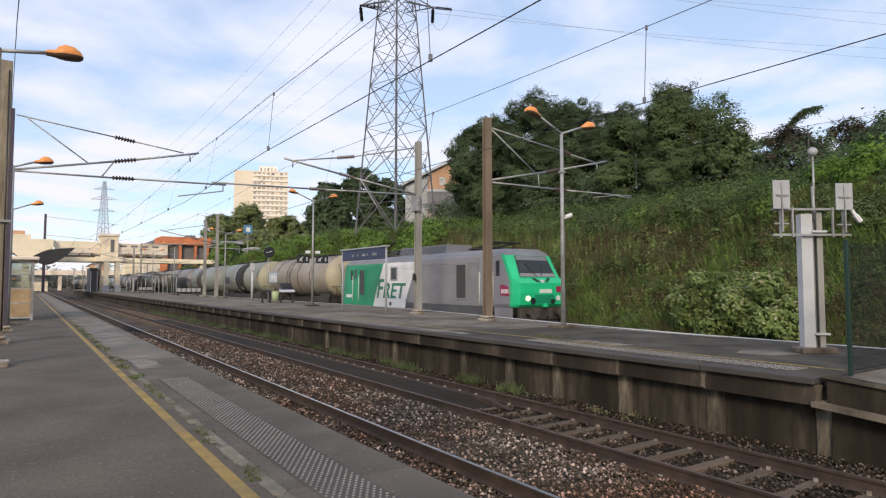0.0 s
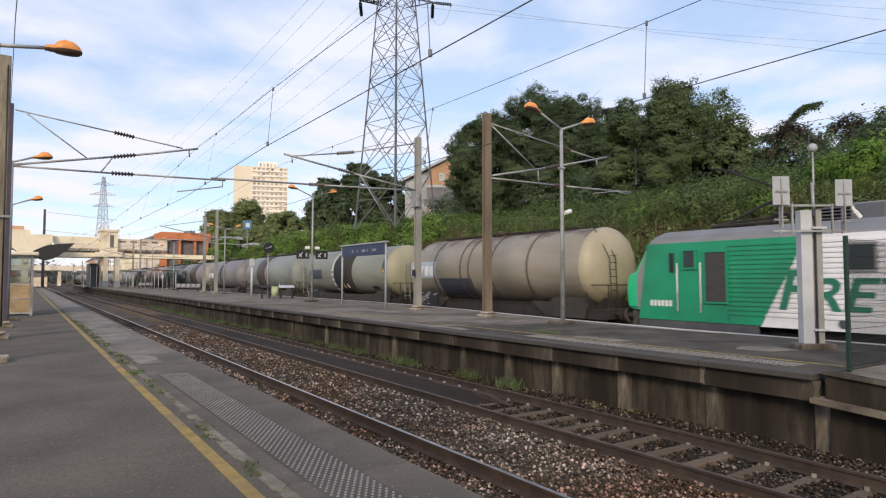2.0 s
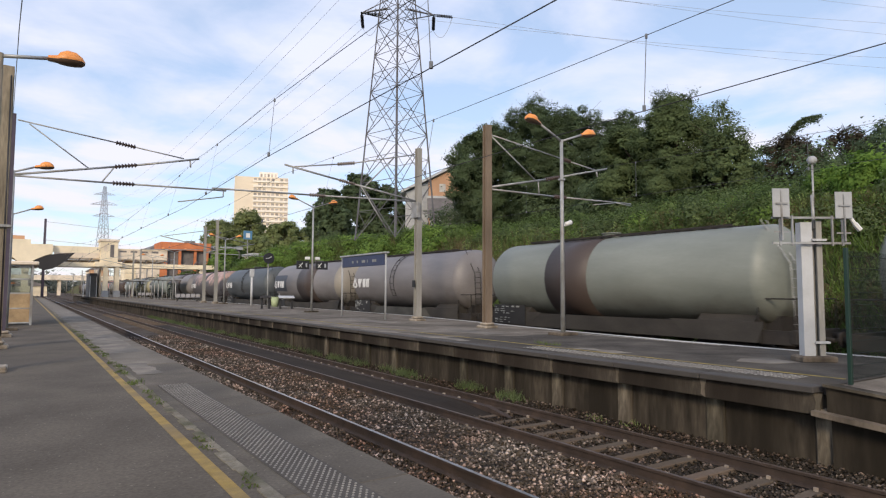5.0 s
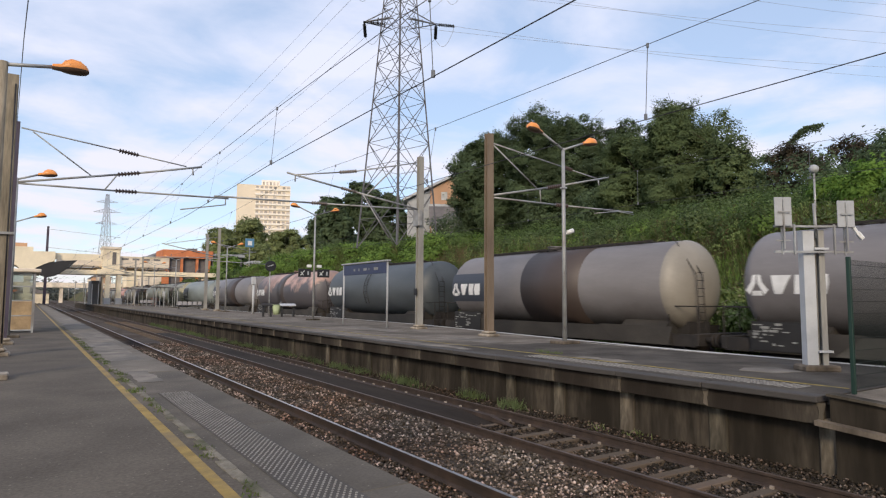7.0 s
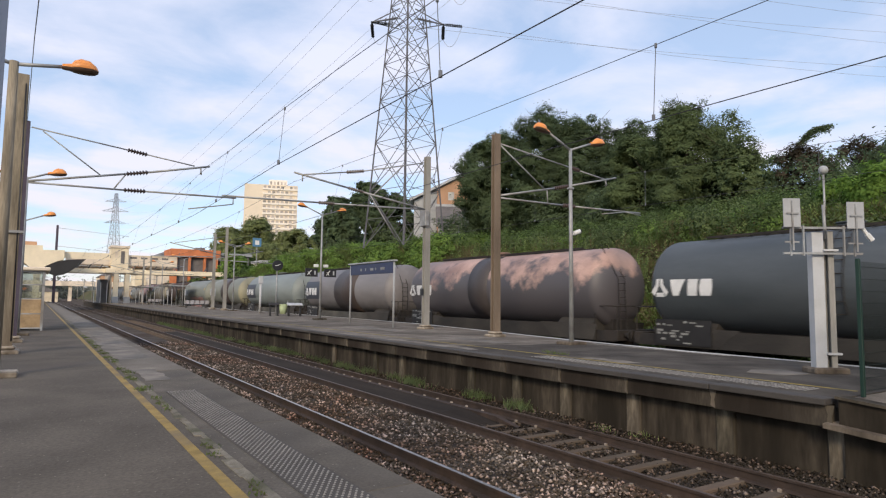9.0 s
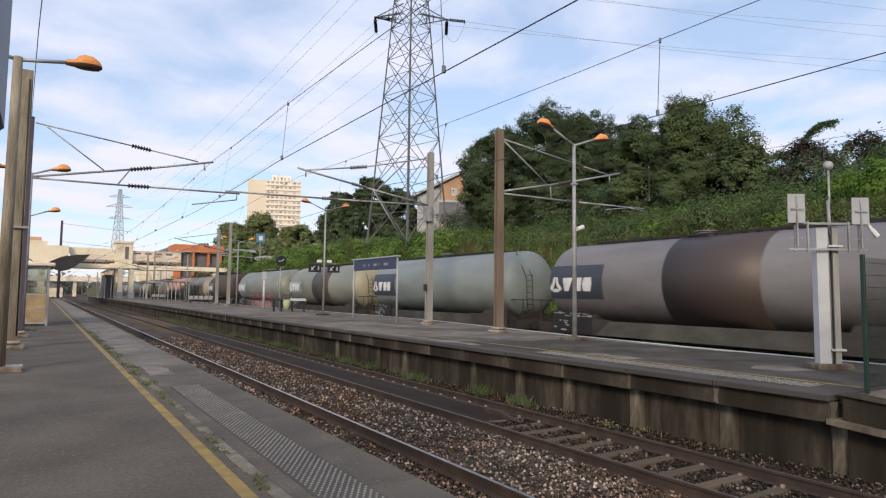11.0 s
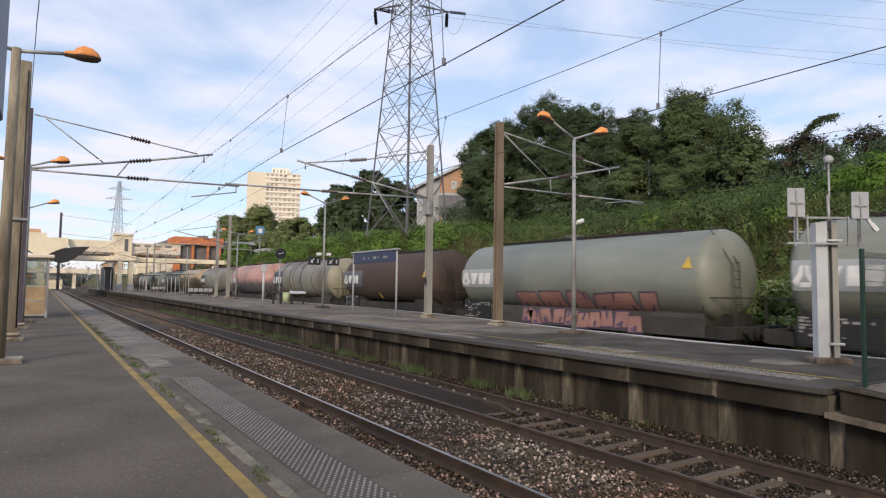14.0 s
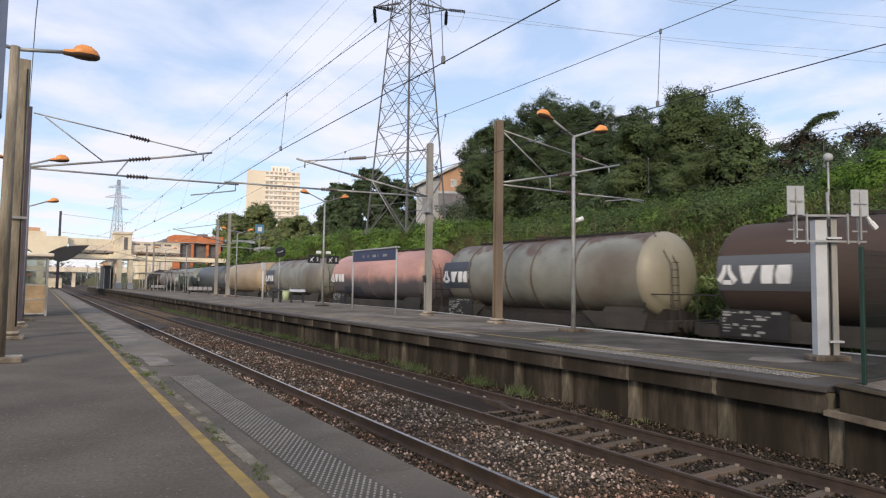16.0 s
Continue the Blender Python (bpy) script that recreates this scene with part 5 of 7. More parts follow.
    for x in (-0.92, 0.92):
        hl = part("headlight", rod(B(), (x, front_y(1.70) - 0.03, 1.70), (x, front_y(1.70) + 0.02, 1.70), 0.12, n=18), HEADLIGHT if x < 0 else WHITE, body)
        part("marker_light", rod(B(), (x * 0.66, front_y(1.58) - 0.02, 1.58), (x * 0.66, front_y(1.58) + 0.02, 1.58), 0.15, n=18), BLACK, body)
    part("top_light", rod(B(), (0, front_y(2.47) - 0.05, 2.44), (0, front_y(2.47) + 0.05, 2.46), 0.10, n=14), WHITE, body)
    for s in (-1, 1):
        part("grip_slot", rod(rod(B(), (s * 0.16, front_y(2.44) - 0.02, 2.42), (s * 0.42, front_y(2.58) - 0.03, 2.60), 0.035, n=6), (s * 0.32, front_y(2.44) - 0.02, 2.44), (s * 0.52, front_y(2.58) - 0.03, 2.60), 0.03, n=6), BLACK, body)
    nbar = B()
    for i in range(6):
        box(nbar, -0.22 + i * 0.125, front_y(2.0) - 0.02, 1.93, -0.13 + i * 0.125, front_y(2.0) + 0.01, 2.11)
    part("number_bars", nbar, WHITE, body, "pale number bars")
    part("front_logo", box(B(), 0.80, front_y(2.0) - 0.02, 1.96, 1.18, front_y(2.0) + 0.01, 2.24), LOGORED, body)
    # recess drawn as a flat pane in the darker freight green
    pane("lower_recess", ((-0.48, 1.46), (0.74, 1.46), (0.66, 1.86), (-0.52, 1.86)), 0.012, L_GREEN, body)
    part("coupler_cover", box(B(), 0.02, -9.42, 1.28, 0.24, -9.2, 1.46, 0, 0.03), L_GREENLIT, body)
    for s in (-1, 1):
        yb = s * 9.1
        bb = part("buffer_beam", box(B(), -1.25, yb - 0.13, 0.72, 1.25, yb + 0.13, 1.27, 0, 0.03), BEAM, lo)
        for xx in (-0.87, 0.87):
            bm = rod(B(), (xx, yb, 1.05), (xx, yb + s * 0.55, 1.05), 0.13, n=12)
            rod(bm, (xx, yb + s * 0.55, 1.05), (xx, yb + s * 0.62, 1.05), 0.27, n=18)
            part("buffer", bm, BEAM, bb)
        part("plough", prism(B(), [(-1.2, 0.15), (1.2, 0.15), (1.25, 0.7), (-1.25, 0.7)], yb - 0.05, yb + 0.05), DARKMETAL, bb)
        part("hoses", rod(rod(B(), (0.3, yb + s * 0.2, 0.9), (0.35, yb + s * 0.35, 0.4), 0.04), (-0.35, yb + s * 0.2, 0.9), (-0.3, yb + s * 0.38, 0.35), 0.04), BLACK, bb)
    for yb in (-5.2, 5.2):
        bogie(lo, yb)
        bogie(lo, yb + (1.2 if yb < 0 else -1.2))
    part("underfloor", box(B(), -1.1, -3.0, 0.3, 1.1, 3.0, 0.95, 0, 0.05), DARKMETAL, lo)
    # roof
    part("roof_housing", prism(B(), [(-0.88, 3.93), (0.88, 3.93), (0.74, 4.46), (-0.74, 4.46)], -2.9, 2.2), L_ROOF, lo)
    bm = B()
    for i in range(5):
        box(bm, -0.90, 2.2, 3.95 + i * 0.095, 0.90, 3.2, 3.99 + i * 0.095)
    part("roof_grille", bm, L_DARK, lo)
    for i, yy in enumerate(np.arange(-2.7, 2.2, 0.82)):
        part("roof_vent", prism(B(), [(-0.905, 4.0), (-0.785, 4.42), (-0.765, 4.42), (-0.885, 4.0)], yy, yy + 0.72), L_DARK, lo)
    part("cant_roof", prism(B(), [(-1.30, 3.60), (1.30, 3.60), (0.95, 4.0), (-0.95, 4.0)], -7.9, 7.9), L_ROOF, lo)
    bm = B()
    for yy in np.arange(-7.5, 7.6, 0.95):
        box(bm, -1.22, yy - 0.06, 3.72, -1.12, yy + 0.06, 3.80)
    part("roof_hooks", bm, DARKMETAL, lo)
    for yp, up in ((-5.6, True), (5.4, False)):
        bm = B()
        for xx in (-0.55, 0.55):
            rod(bm, (xx, yp - 1.1, 4.12), (xx, yp + 1.1, 4.12), 0.045)
            rod(bm, (xx * 0.9, yp + 1.0, 4.16), (xx * 0.7, yp - 1.2, 4.32), 0.035)
        for dy in (-1.0, 0, 1.0):
            rod(bm, (-0.7, yp + dy, 4.1), (0.7, yp + dy, 4.1), 0.04)
        rod(bm, (-0.8, yp - 1.25, 4.36), (0.8, yp - 1.25, 4.36), 0.04)
        rod(bm, (-0.8, yp - 1.0, 4.36), (0.8, yp - 1.0, 4.36), 0.04)
        for xx in (-0.5, 0.5):
            for dy in (-0.8, 0.8):
                rod(bm, (xx, yp + dy, 3.95), (xx, yp + dy, 4.12), 0.06)
        part("folded_pantograph", bm, DARKMETAL, lo)
    # raised rear pantograph
    bm = B()
    rod(bm, (0, 6.5, 4.15), (0, 4.2, 5.05), 0.05)
    rod(bm, (0, 4.2, 5.05), (0, 6.2, 5.98), 0.035)
    rod(bm, (-0.75, 6.2, 6.0), (0.75, 6.2, 6.0), 0.035)
    part("raised_pantograph", bm, DARKMETAL, lo)
    TRAIN.append((lo, yc))
    return lo


locomotive(29.95)


# ---------------------------------------------------------------- masts and overhead line
def insulator(parent, a, b, name="insulator"):
    a, b = Vector(a), Vector(b)
    d = (b - a).normalized()
    u = d.orthogonal().normalized()
    w = d.cross(u)
    bm = B()
    rings = []
    for i in range(7):
        for s, rad in ((0.05, 0.03), (0.3, 0.085), (0.6, 0.06), (0.95, 0.03)):
            c = a.lerp(b, (i + s) / 7)
            rings.append([bm.verts.new(c + (u * math.cos(k * 0.6283) + w * math.sin(k * 0.6283)) * rad) for k in range(10)])
    for p, q in zip(rings, rings[1:]):
        for k in range(10):
            bm.faces.new((p[k], p[(k + 1) % 10], q[(k + 1) % 10], q[k]))
    bm.faces.new(rings[0][::-1])
    bm.faces.new(rings[-1])
    return part(name, bm, INSUL, parent)


def tube(name, a, b, r, parent, material=None):
    return rodpart(name, a, b, r, material or GALV, parent, n=8)


def h_mast(name, label, at, height, w, material, group="catenary masts", base=True, taper=0.75):
    m = thing(name, label, "catenary mast", group, at=at)
    bm = B()
    t = taper
    for y0, y1, fx in ((-w * 0.5, -w * 0.22, 0.5), (w * 0.22, w * 0.5, 0.5), (-w * 0.23, w * 0.23, 0.26)):
        v = []
        for z, s in ((0, 1.0), (height, t)):
            for x, y in ((-fx * w, y0), (fx * w, y0), (fx * w, y1), (-fx * w, y1)):
                v.append(bm.verts.new((x * s, y * s, z)))
        for q in ((0, 1, 5, 4), (1, 2, 6, 5), (2, 3, 7, 6), (3, 0, 4, 7), (4, 5, 6, 7)):
            bm.faces.new([v[i] for i in q])
    part("shaft", bm, material, m)
    if base:
        e = max(0.24, w * 1.1)
        boxpart("plinth", -e, -e, -0.02, e, e, 0.09, PLINTH, m, 0.03)
        boxpart("plinth_block", -e * 0.72, -e * 0.72, 0.095, e * 0.72, e * 0.72, 0.19, PLINTH, m, 0.04)
    return m


# brown mast over the freight line
A = h_mast("catenary_mast", "brown weathered concrete catenary mast with long bracket arms", (14.02, 17.8, IZ), 7.5, 0.265, BROWNPOLE, taper=0.92)
tube("tie_rod", (0.15, 0, 7.18), (3.9, 0, 6.72), 0.028, A)
insulator(A, (3.9, 0, 6.72), (4.35, 0, 6.66))
tube("tie_rod", (4.35, 0, 6.66), (6.0, 0, 6.46), 0.028, A)
tube("brace", (0.2, 0, 7.12), (2.45, 0, 5.66), 0.028, A)
tube("cantilever", (0.15, 0, 5.20), (2.95, 0, 5.78), 0.04, A)
insulator(A, (2.95, 0, 5.78), (3.75, 0, 5.96))
tube("cantilever", (3.75, 0, 5.96), (6.55, 0, 6.62), 0.04, A)
tube("steady_tube", (0.15, 0, 5.12), (3.4, 0, 5.14), 0.035, A)
insulator(A, (3.4, 0, 5.14), (4.1, 0, 5.15))
tube("steady_tube", (4.1, 0, 5.15), (8.1, 0, 5.22), 0.035, A)
tube("link", (2.55, 0, 5.68), (2.6, 0, 5.12), 0.025, A)
tube("registration_arm", (5.0, -0.6, 4.86), (6.4, -0.6, 5.06), 0.02, A)
tube("registration_arm", (6.4, -0.6, 5.06), (7.4, -0.6, 5.00), 0.02, A)
tube("drop_bracket", (5.9, 0, 6.45), (5.95, 0, 6.2), 0.03, A)

# grey mast over the second track
G = h_mast("catenary_mast", "grey concrete catenary mast with bracket arms over the track", (14.58, 23.55, IZ), 7.8, 0.265, GREYPOLE, taper=0.88)
tube("cantilever", (-0.15, 0, 5.38), (-3.2, 0, 5.84), 0.04, G)
insulator(G, (-3.2, 0, 5.84), (-3.9, 0, 5.95))
tube("cantilever", (-3.9, 0, 5.95), (-6.25, 0, 6.32), 0.04, G)
tube("steady_tube", (-0.15, 0, 5.36), (-4.5, 0, 5.22), 0.035, G)
insulator(G, (-4.5, 0, 5.22), (-5.2, 0, 5.20))
tube("steady_tube", (-5.2, 0, 5.20), (-9.0, 0, 5.10), 0.035, G)
tube("tie_rod", (-0.2, 0, 7.5), (-3.2, 0, 6.75), 0.028, G)
insulator(G, (-3.2, 0, 6.75), (-4.0, 0, 6.60))
tube("tie_rod", (-4.0, 0, 6.60), (-5.85, 0, 6.28), 0.028, G)
tube("brace", (-2.7, 0, 5.78), (-1.3, 0, 7.2), 0.03, G)
tube("brace", (-2.9, 0, 5.80), (-1.6, 0, 4.0), 0.03, G)
tube("drop_bracket", (-5.9, 0, 6.28), (-5.9, 0, 6.0), 0.03, G)
boxpart("switch_box", -0.25, -0.3, 4.6, -0.05, 0.2, 5.3, GALV, G, 0.02)
boxpart("small_plate", -0.22, -0.12, 1.5, -0.2, 0.12, 1.8, BLACK, G)

# masts further along the island
for x, y, hh, mt, side in ((15.6, 68.0, 8.0, GREYPOLE, 1), (15.5, 62.7, 8.2, GREYPOLE, -1), (15.6, 112.0, 8.0, GREYPOLE, 1), (15.3, 118.0, 8.0, GREYPOLE, -1), (15.5, 160.0, 8.0, GREYPOLE, 1)):
    m = h_mast("catenary_mast", "grey concrete catenary mast with bracket arms, further along the platform", (x, y, IZ), hh, 0.30, mt)
    s = side
    tube("cantilever", (0, 0, 5.3), (s * 5.2, 0, 6.4), 0.045, m)
    tube("steady_tube", (0, 0, 5.25), (s * 6.8, 0, 5.05), 0.04, m)
    tube("tie_rod", (0, 0, 7.3), (s * 4.8, 0, 6.4), 0.03, m)
    insulator(m, (s * 1.8, 0, 5.66), (s * 2.5, 0, 5.80))

# masts of the near platform
P = h_mast("catenary_mast", "aubergine-painted steel mast with bracket arms over the near track", (-0.50, 22.4, PZ), 6.7, 0.135, PURPLE, taper=0.95)
tube("tie_rod", (0.1, 0, 6.53), (2.75, 0, 6.20), 0.022, P)
insulator(P, (2.75, 0, 6.20), (3.35, 0, 6.12))
tube("tie_rod", (3.35, 0, 6.12), (4.85, 0, 5.93), 0.022, P)
tube("cantilever", (0.1, 0, 4.86), (2.75, 0, 5.40), 0.035, P)
insulator(P, (2.75, 0, 5.40), (3.4, 0, 5.53))
tube("cantilever", (3.4, 0, 5.53), (5.35, 0, 5.98), 0.035, P)
tube("brace", (0.4, 0, 6.45), (2.05, 0, 5.24), 0.02, P)
tube("steady_tube", (0.1, 0, 4.82), (2.7, 0, 4.86), 0.03, P)
insulator(P, (2.7, 0, 4.86), (3.35, 0, 4.88))
tube("steady_tube", (3.35, 0, 4.88), (6.3, 0, 4.95), 0.03, P)
tube("link", (2.75, 0, 5.40), (2.4, 0, 4.86), 0.022, P)
tube("drop_bracket", (5.05, 0, 5.9), (5.08, 0, 5.65), 0.025, P)
tube("registration_arm", (6.2, 0, 4.94), (6.2, 0, 4.72), 0.02, P)
tube("registration_arm", (6.2, 0, 4.72), (4.7, 0, 4.42), 0.02, P)
Q = h_mast("concrete_mast", "brown concrete mast beside the aubergine mast", (-0.55, 18.2, PZ), 6.85, 0.25, OLDPOLE, taper=0.92)
rodpart("cable", (0.10, -0.18, 0.3), (0.06, -0.17, 6.6), 0.018, BLACK, Q)
boxpart("clamp", -0.2, -0.2, 2.9, 0.2, 0.2, 2.96, GALV, Q)
m = h_mast("catenary_mast", "dark steel mast rising behind the footbridge", (2.6, 135.0, -0.2), 15.5, 0.5, PURPLE, base=False)
for zz in (15.0, 11.6, 10.4):
    tube("bracket", (0, 0, zz), (12, 0, zz - 0.9), 0.03, m)


def street_lamp(at, label, height, arms, group, base=True, shaft=None):
    """A slim post with orange hooded heads; arms are (dx, rise)."""
    lp = thing("platform_lamp", label, "platform lamp", group, at=at)
    rodpart("post", (0, 0, 0), (0, 0, height), 0.105 if shaft else 0.075, shaft or GALV, lp, 0.075 if shaft else 0.05, 12)
    if base:
        boxpart("plinth", -0.36, -0.30, -0.01, 0.36, 0.30, 0.09, PLINTH if shaft else PALECON, lp, 0.02)
    for dx, rise in arms:
        s = 1 if dx > 0 else -1
        tip = (dx - s * 0.45, 0, height + rise)
        rodpart("arm", (0, 0, height - 0.05), tip, 0.035, GALV, lp)
        hd = B()
        sl = rise / abs(dx)
        rings = []
        for u, w, top, bot in ((0.0, 0.06, 0.06, -0.04), (0.15, 0.09, 0.09, -0.05), (0.19, 0.13, 0.16, -0.06), (0.30, 0.16, 0.21, -0.07), (0.44, 0.16, 0.19, -0.07), (0.54, 0.12, 0.11, -0.06), (0.59, 0.05, 0.02, -0.03)):
            x = tip[0] + s * u
            z = tip[2] + sl * u * 0.6
            rings.append([hd.verts.new((x, yy, z + zz)) for yy, zz in ((-w, 0), (-w * 0.7, top * 0.75), (0, top), (w * 0.7, top * 0.75), (w, 0), (w * 0.5, bot), (-w * 0.5, bot))])
        for a, b in zip(rings, rings[1:]):
            for i in range(7):
                f = hd.faces.new((a[i], a[(i + 1) % 7], b[(i + 1) % 7], b[i]))
                f.material_index = 1 if i in (4, 5, 6) else 0
                f.smooth = True
        hd.faces.new(rings[0])
        hd.faces.new(rings[-1][::-1])
        bmesh.ops.recalc_face_normals(hd, faces=hd.faces[:])
        part("lamp_head", hd, [ORANGE, LAMPDARK], lp, "orange plastic lamp hood")
    return lp


LG = "platform lamps"
lamp = street_lamp((13.77, 13.72, IZ), "slim grey double lamp post with orange hoods", 6.10, ((-1.35, 0.36), (1.35, 0.28)), LG)
bm = rod(B(), (0.10, -0.02, 3.42), (0.30, -0.10, 3.50), 0.065, 0.075, n=12)
rod(bm, (0.0, 0, 3.36), (0.14, -0.03, 3.42), 0.03, n=6)
cm = part("camera", bm, WHITE, lamp, "small white camera on a bracket")
part("camera_lens", rod(B(), (0.30, -0.10, 3.50), (0.335, -0.114, 3.514), 0.05, n=12), BLACK, cm)
boxpart("collar", -0.085, -0.085, 4.80, 0.085, 0.085, 4.86, GALV, lamp, 0.01)
lamp = street_lamp((14.55, 35.8, IZ), "slim grey double lamp post with direction boards", 6.5, ((-1.45, 0.36), (1.45, 0.28)), LG)
for x0 in (-1.0, 0.22):
    bd = boxpart("direction_board", x0, -0.05, 2.62, x0 + 0.78, 0.05, 3.12, BLACK, lamp, 0.01)
    bm = rod(B(), (x0 + 0.12, -0.06, 2.72), (x0 + 0.36, -0.06, 3.0), 0.02)
    rod(bm, (x0 + 0.30, -0.06, 2.72), (x0 + 0.14, -0.06, 2.92), 0.018)
    part("arrow", bm, WHITE, bd)
    boxpart("letter_bar", x0 + 0.55, -0.06, 2.74, x0 + 0.65, -0.052, 2.98, GREYPAINT, bd)
for s in (-1, 1):
    boxpart("loudspeaker", s * 0.32 - 0.14, -0.1, 3.2, s * 0.32 + 0.14, 0.1, 3.38, WHITE, lamp, 0.03)
street_lamp((15.55, 59.8, IZ), "slim grey double lamp post, further along", 6.1, ((-1.4, 0.3), (1.4, 0.28)), LG)
street_lamp((15.55, 84.0, IZ), "slim grey double lamp post, further along", 6.1, ((-1.4, 0.3), (1.4, 0.28)), LG)
street_lamp((15.55, 100.0, IZ), "slim grey double lamp post, further along", 6.1, ((-1.4, 0.3), (1.4, 0.28)), LG)
street_lamp((-0.56, 13.2, PZ), "weathered concrete lamp post with orange hood beside the mast", 5.58, ((1.18, 0.06), (-1.2, 0.1)), LG, shaft=OLDPOLE)
street_lamp((-0.50, 26.0, PZ), "grey lamp post with orange hood behind the masts", 5.55, ((1.05, 0.18), (-1.2, 0.1)), LG)
street_lamp((-0.72, 40.0, PZ), "grey lamp post with orange hood near the shelter", 5.45, ((1.25, 0.28),), LG)


# wires
def wire_line(name, label, group, pts, r, material):
    w = thing(name, label, "overhead wire", group)
    part("conductor", polytube(B(), pts, r), material, w)
    return w


def catenary(sup, label, x_carry, x_contact, base=6.08, top=6.95, contact=5.17, span=50.0, r=0.0080, dropper0=6.43):
    """Messenger and contact wire with droppers; x_carry and x_contact are (y, x) tables of the zigzag."""
    w = thing("overhead_line", label, "overhead line", "overhead lines")
    lo, hi = sup - 2 * span, sup + 5 * span

    def zc(y):
        u = ((y - sup) % span) / span - 0.5
        return base + (top - base) * (2 * u) ** 2

    def at(tab, y):
        return float(np.interp(y, [p[0] for p in tab], [p[1] for p in tab]))

    ys = [lo + i * span / 16 for i in range(16 * 7 + 1)]
    part("messenger_wire", polytube(B(), [(at(x_carry, y), y, zc(y)) for y in ys], r * 0.75), WIRE, w)
    part("contact_wire", polytube(B(), [(at(x_contact, y), y, contact) for y in ys], r * 0.95), WIRE, w)
    y = dropper0 - 6.3 * 5
    while y < 90:
        a, b = (at(x_contact, y), y, contact), (at(x_carry, y), y, zc(y))
        bm = rod(B(), a, b, 0.006 if y < 16 else 0.003, n=4)
        rod(bm, (a[0], y, contact - 0.01), (a[0], y, contact + 0.08), 0.028, n=6)
        rod(bm, (b[0], y, b[2] - 0.05), (b[0], y, b[2] + 0.02), 0.022, n=6)
        part("dropper", bm, DROPPER, w)
        y += 6.3


catenary(22.4, "overhead contact line with droppers over the near track", [(-28, 4.2), (8, 4.09), (13, 4.26), (22.4, 4.83), (72, 4.0), (122, 4.4)], [(-28, 4.2), (13, 4.15), (22.4, 4.45), (72, 4.0), (122, 4.4)])
catenary(23.55, "overhead contact line with droppers over the second track", [(-26, 7.75), (5, 7.77), (11, 7.95), (23.55, 8.35), (73, 7.6)], [(-26, 7.85), (3, 7.79), (7, 7.69), (23.55, 7.9), (73, 7.6)], base=6.24, contact=5.10, dropper0=5.93)
catenary(17.8, "overhead contact line over the freight track", [(-32, FREIGHT + 0.1), (17.8, FREIGHT - 0.1), (68, FREIGHT + 0.1)], [(-32, FREIGHT + 0.1), (17.8, FREIGHT - 0.1), (68, FREIGHT + 0.1)], base=6.85, top=7.45, contact=6.02, dropper0=9.0)
wire_line("feeder_wire", "thin feeder wire from the mast top", "overhead lines", [(-0.52, 22.4, 7.6), (-0.30, 14, 7.3), (-0.12, 8, 6.5), (0.02, 3, 6.2), (0.02, -10, 6.2)], 0.009, DROPPER)

# ---------------------------------------------------------------- island furniture
cab = thing("signal_mast", "white boxed signal mast with two sign boards on a frame", "signal mast", at=(12.80, 6.0, IZ), rz=-34)
part("cable_box", prism(B(), [(-0.20, 0.10), (0.02, 0.10), (0.02, 2.72), (-0.20, 2.72)], -0.09, 0.09), WHITEBOX, cab)
bm = box(B(), 0.11, -0.08, 0.1, 0.22, -0.05, 2.75)
box(bm, 0.11, 0.05, 0.1, 0.22, 0.08, 2.75)
box(bm, 0.15, -0.05, 0.1, 0.18, 0.05, 2.75)
part("steel_column", bm, GREYPOLE, cab)
rodpart("top_tube", (0.12, 0, 2.6), (0.10, 0, 3.28), 0.03, GALV, cab)
for zz in (0.35, 2.35):
    boxpart("clamp", 0.0, -0.14, zz, 0.28, 0.14, zz + 0.04, WHITEBOX, cab)
boxpart("plinth", -0.30, -0.22, -0.02, 0.38, 0.26, 0.11, PALECON, cab, 0.03)
for zz in (2.28, 2.78):
    boxpart("cross_rail", -0.80, -0.19, zz, 0.72, -0.14, zz + 0.04, GALV, cab)
for xx in (-0.66, -0.42, 0.36, 0.56):
    boxpart("frame_post", xx - 0.015, -0.21, 2.25, xx + 0.015, -0.17, 2.84, GALV, cab)
for xx, zz, hh in ((-0.66, 2.80, 0.56), (0.56, 2.78, 0.52)):
    sg = boxpart("sign_board", xx - 0.165, -0.26, zz, xx + 0.165, -0.24, zz + hh, GREYPAINT, cab, 0.004, "grey back of a square sign")
    boxpart("sign_post", xx - 0.014, -0.285, zz - 0.45, xx + 0.014, -0.262, zz + hh - 0.04, GALV, sg)
    boxpart("sign_brace", xx - 0.12, -0.295, zz + hh * 0.45, xx + 0.12, -0.287, zz + hh * 0.45 + 0.03, GALV, sg)
    boxpart("sign_brace", xx - 0.14, -0.235, zz - 0.30, xx + 0.14, -0.225, zz - 0.27, GALV, sg)
bm = rod(B(), (0.62, -0.2, 2.95), (0.84, -0.2, 2.62), 0.035)
rod(bm, (0.80, -0.2, 2.68), (0.90, -0.2, 2.56), 0.05)
part("small_spotlight", bm, WHITE, cab)

fence = thing("mesh_fence", "dark green wire mesh fence across the platform end", "fence", at=(10.02, 4.18, IZ))
for xx in (0.0, 2.45, 4.85):
    boxpart("post", xx - 0.028, -0.028, 0.0, xx + 0.028, 0.028, 2.0, GREENPOST, fence, 0.006)
bm = B()
for i in range(218):
    xx = 0.04 + i * 0.022
    box(bm, xx, -0.0015, 0.06, xx + 0.0022, 0.0015, 1.96)
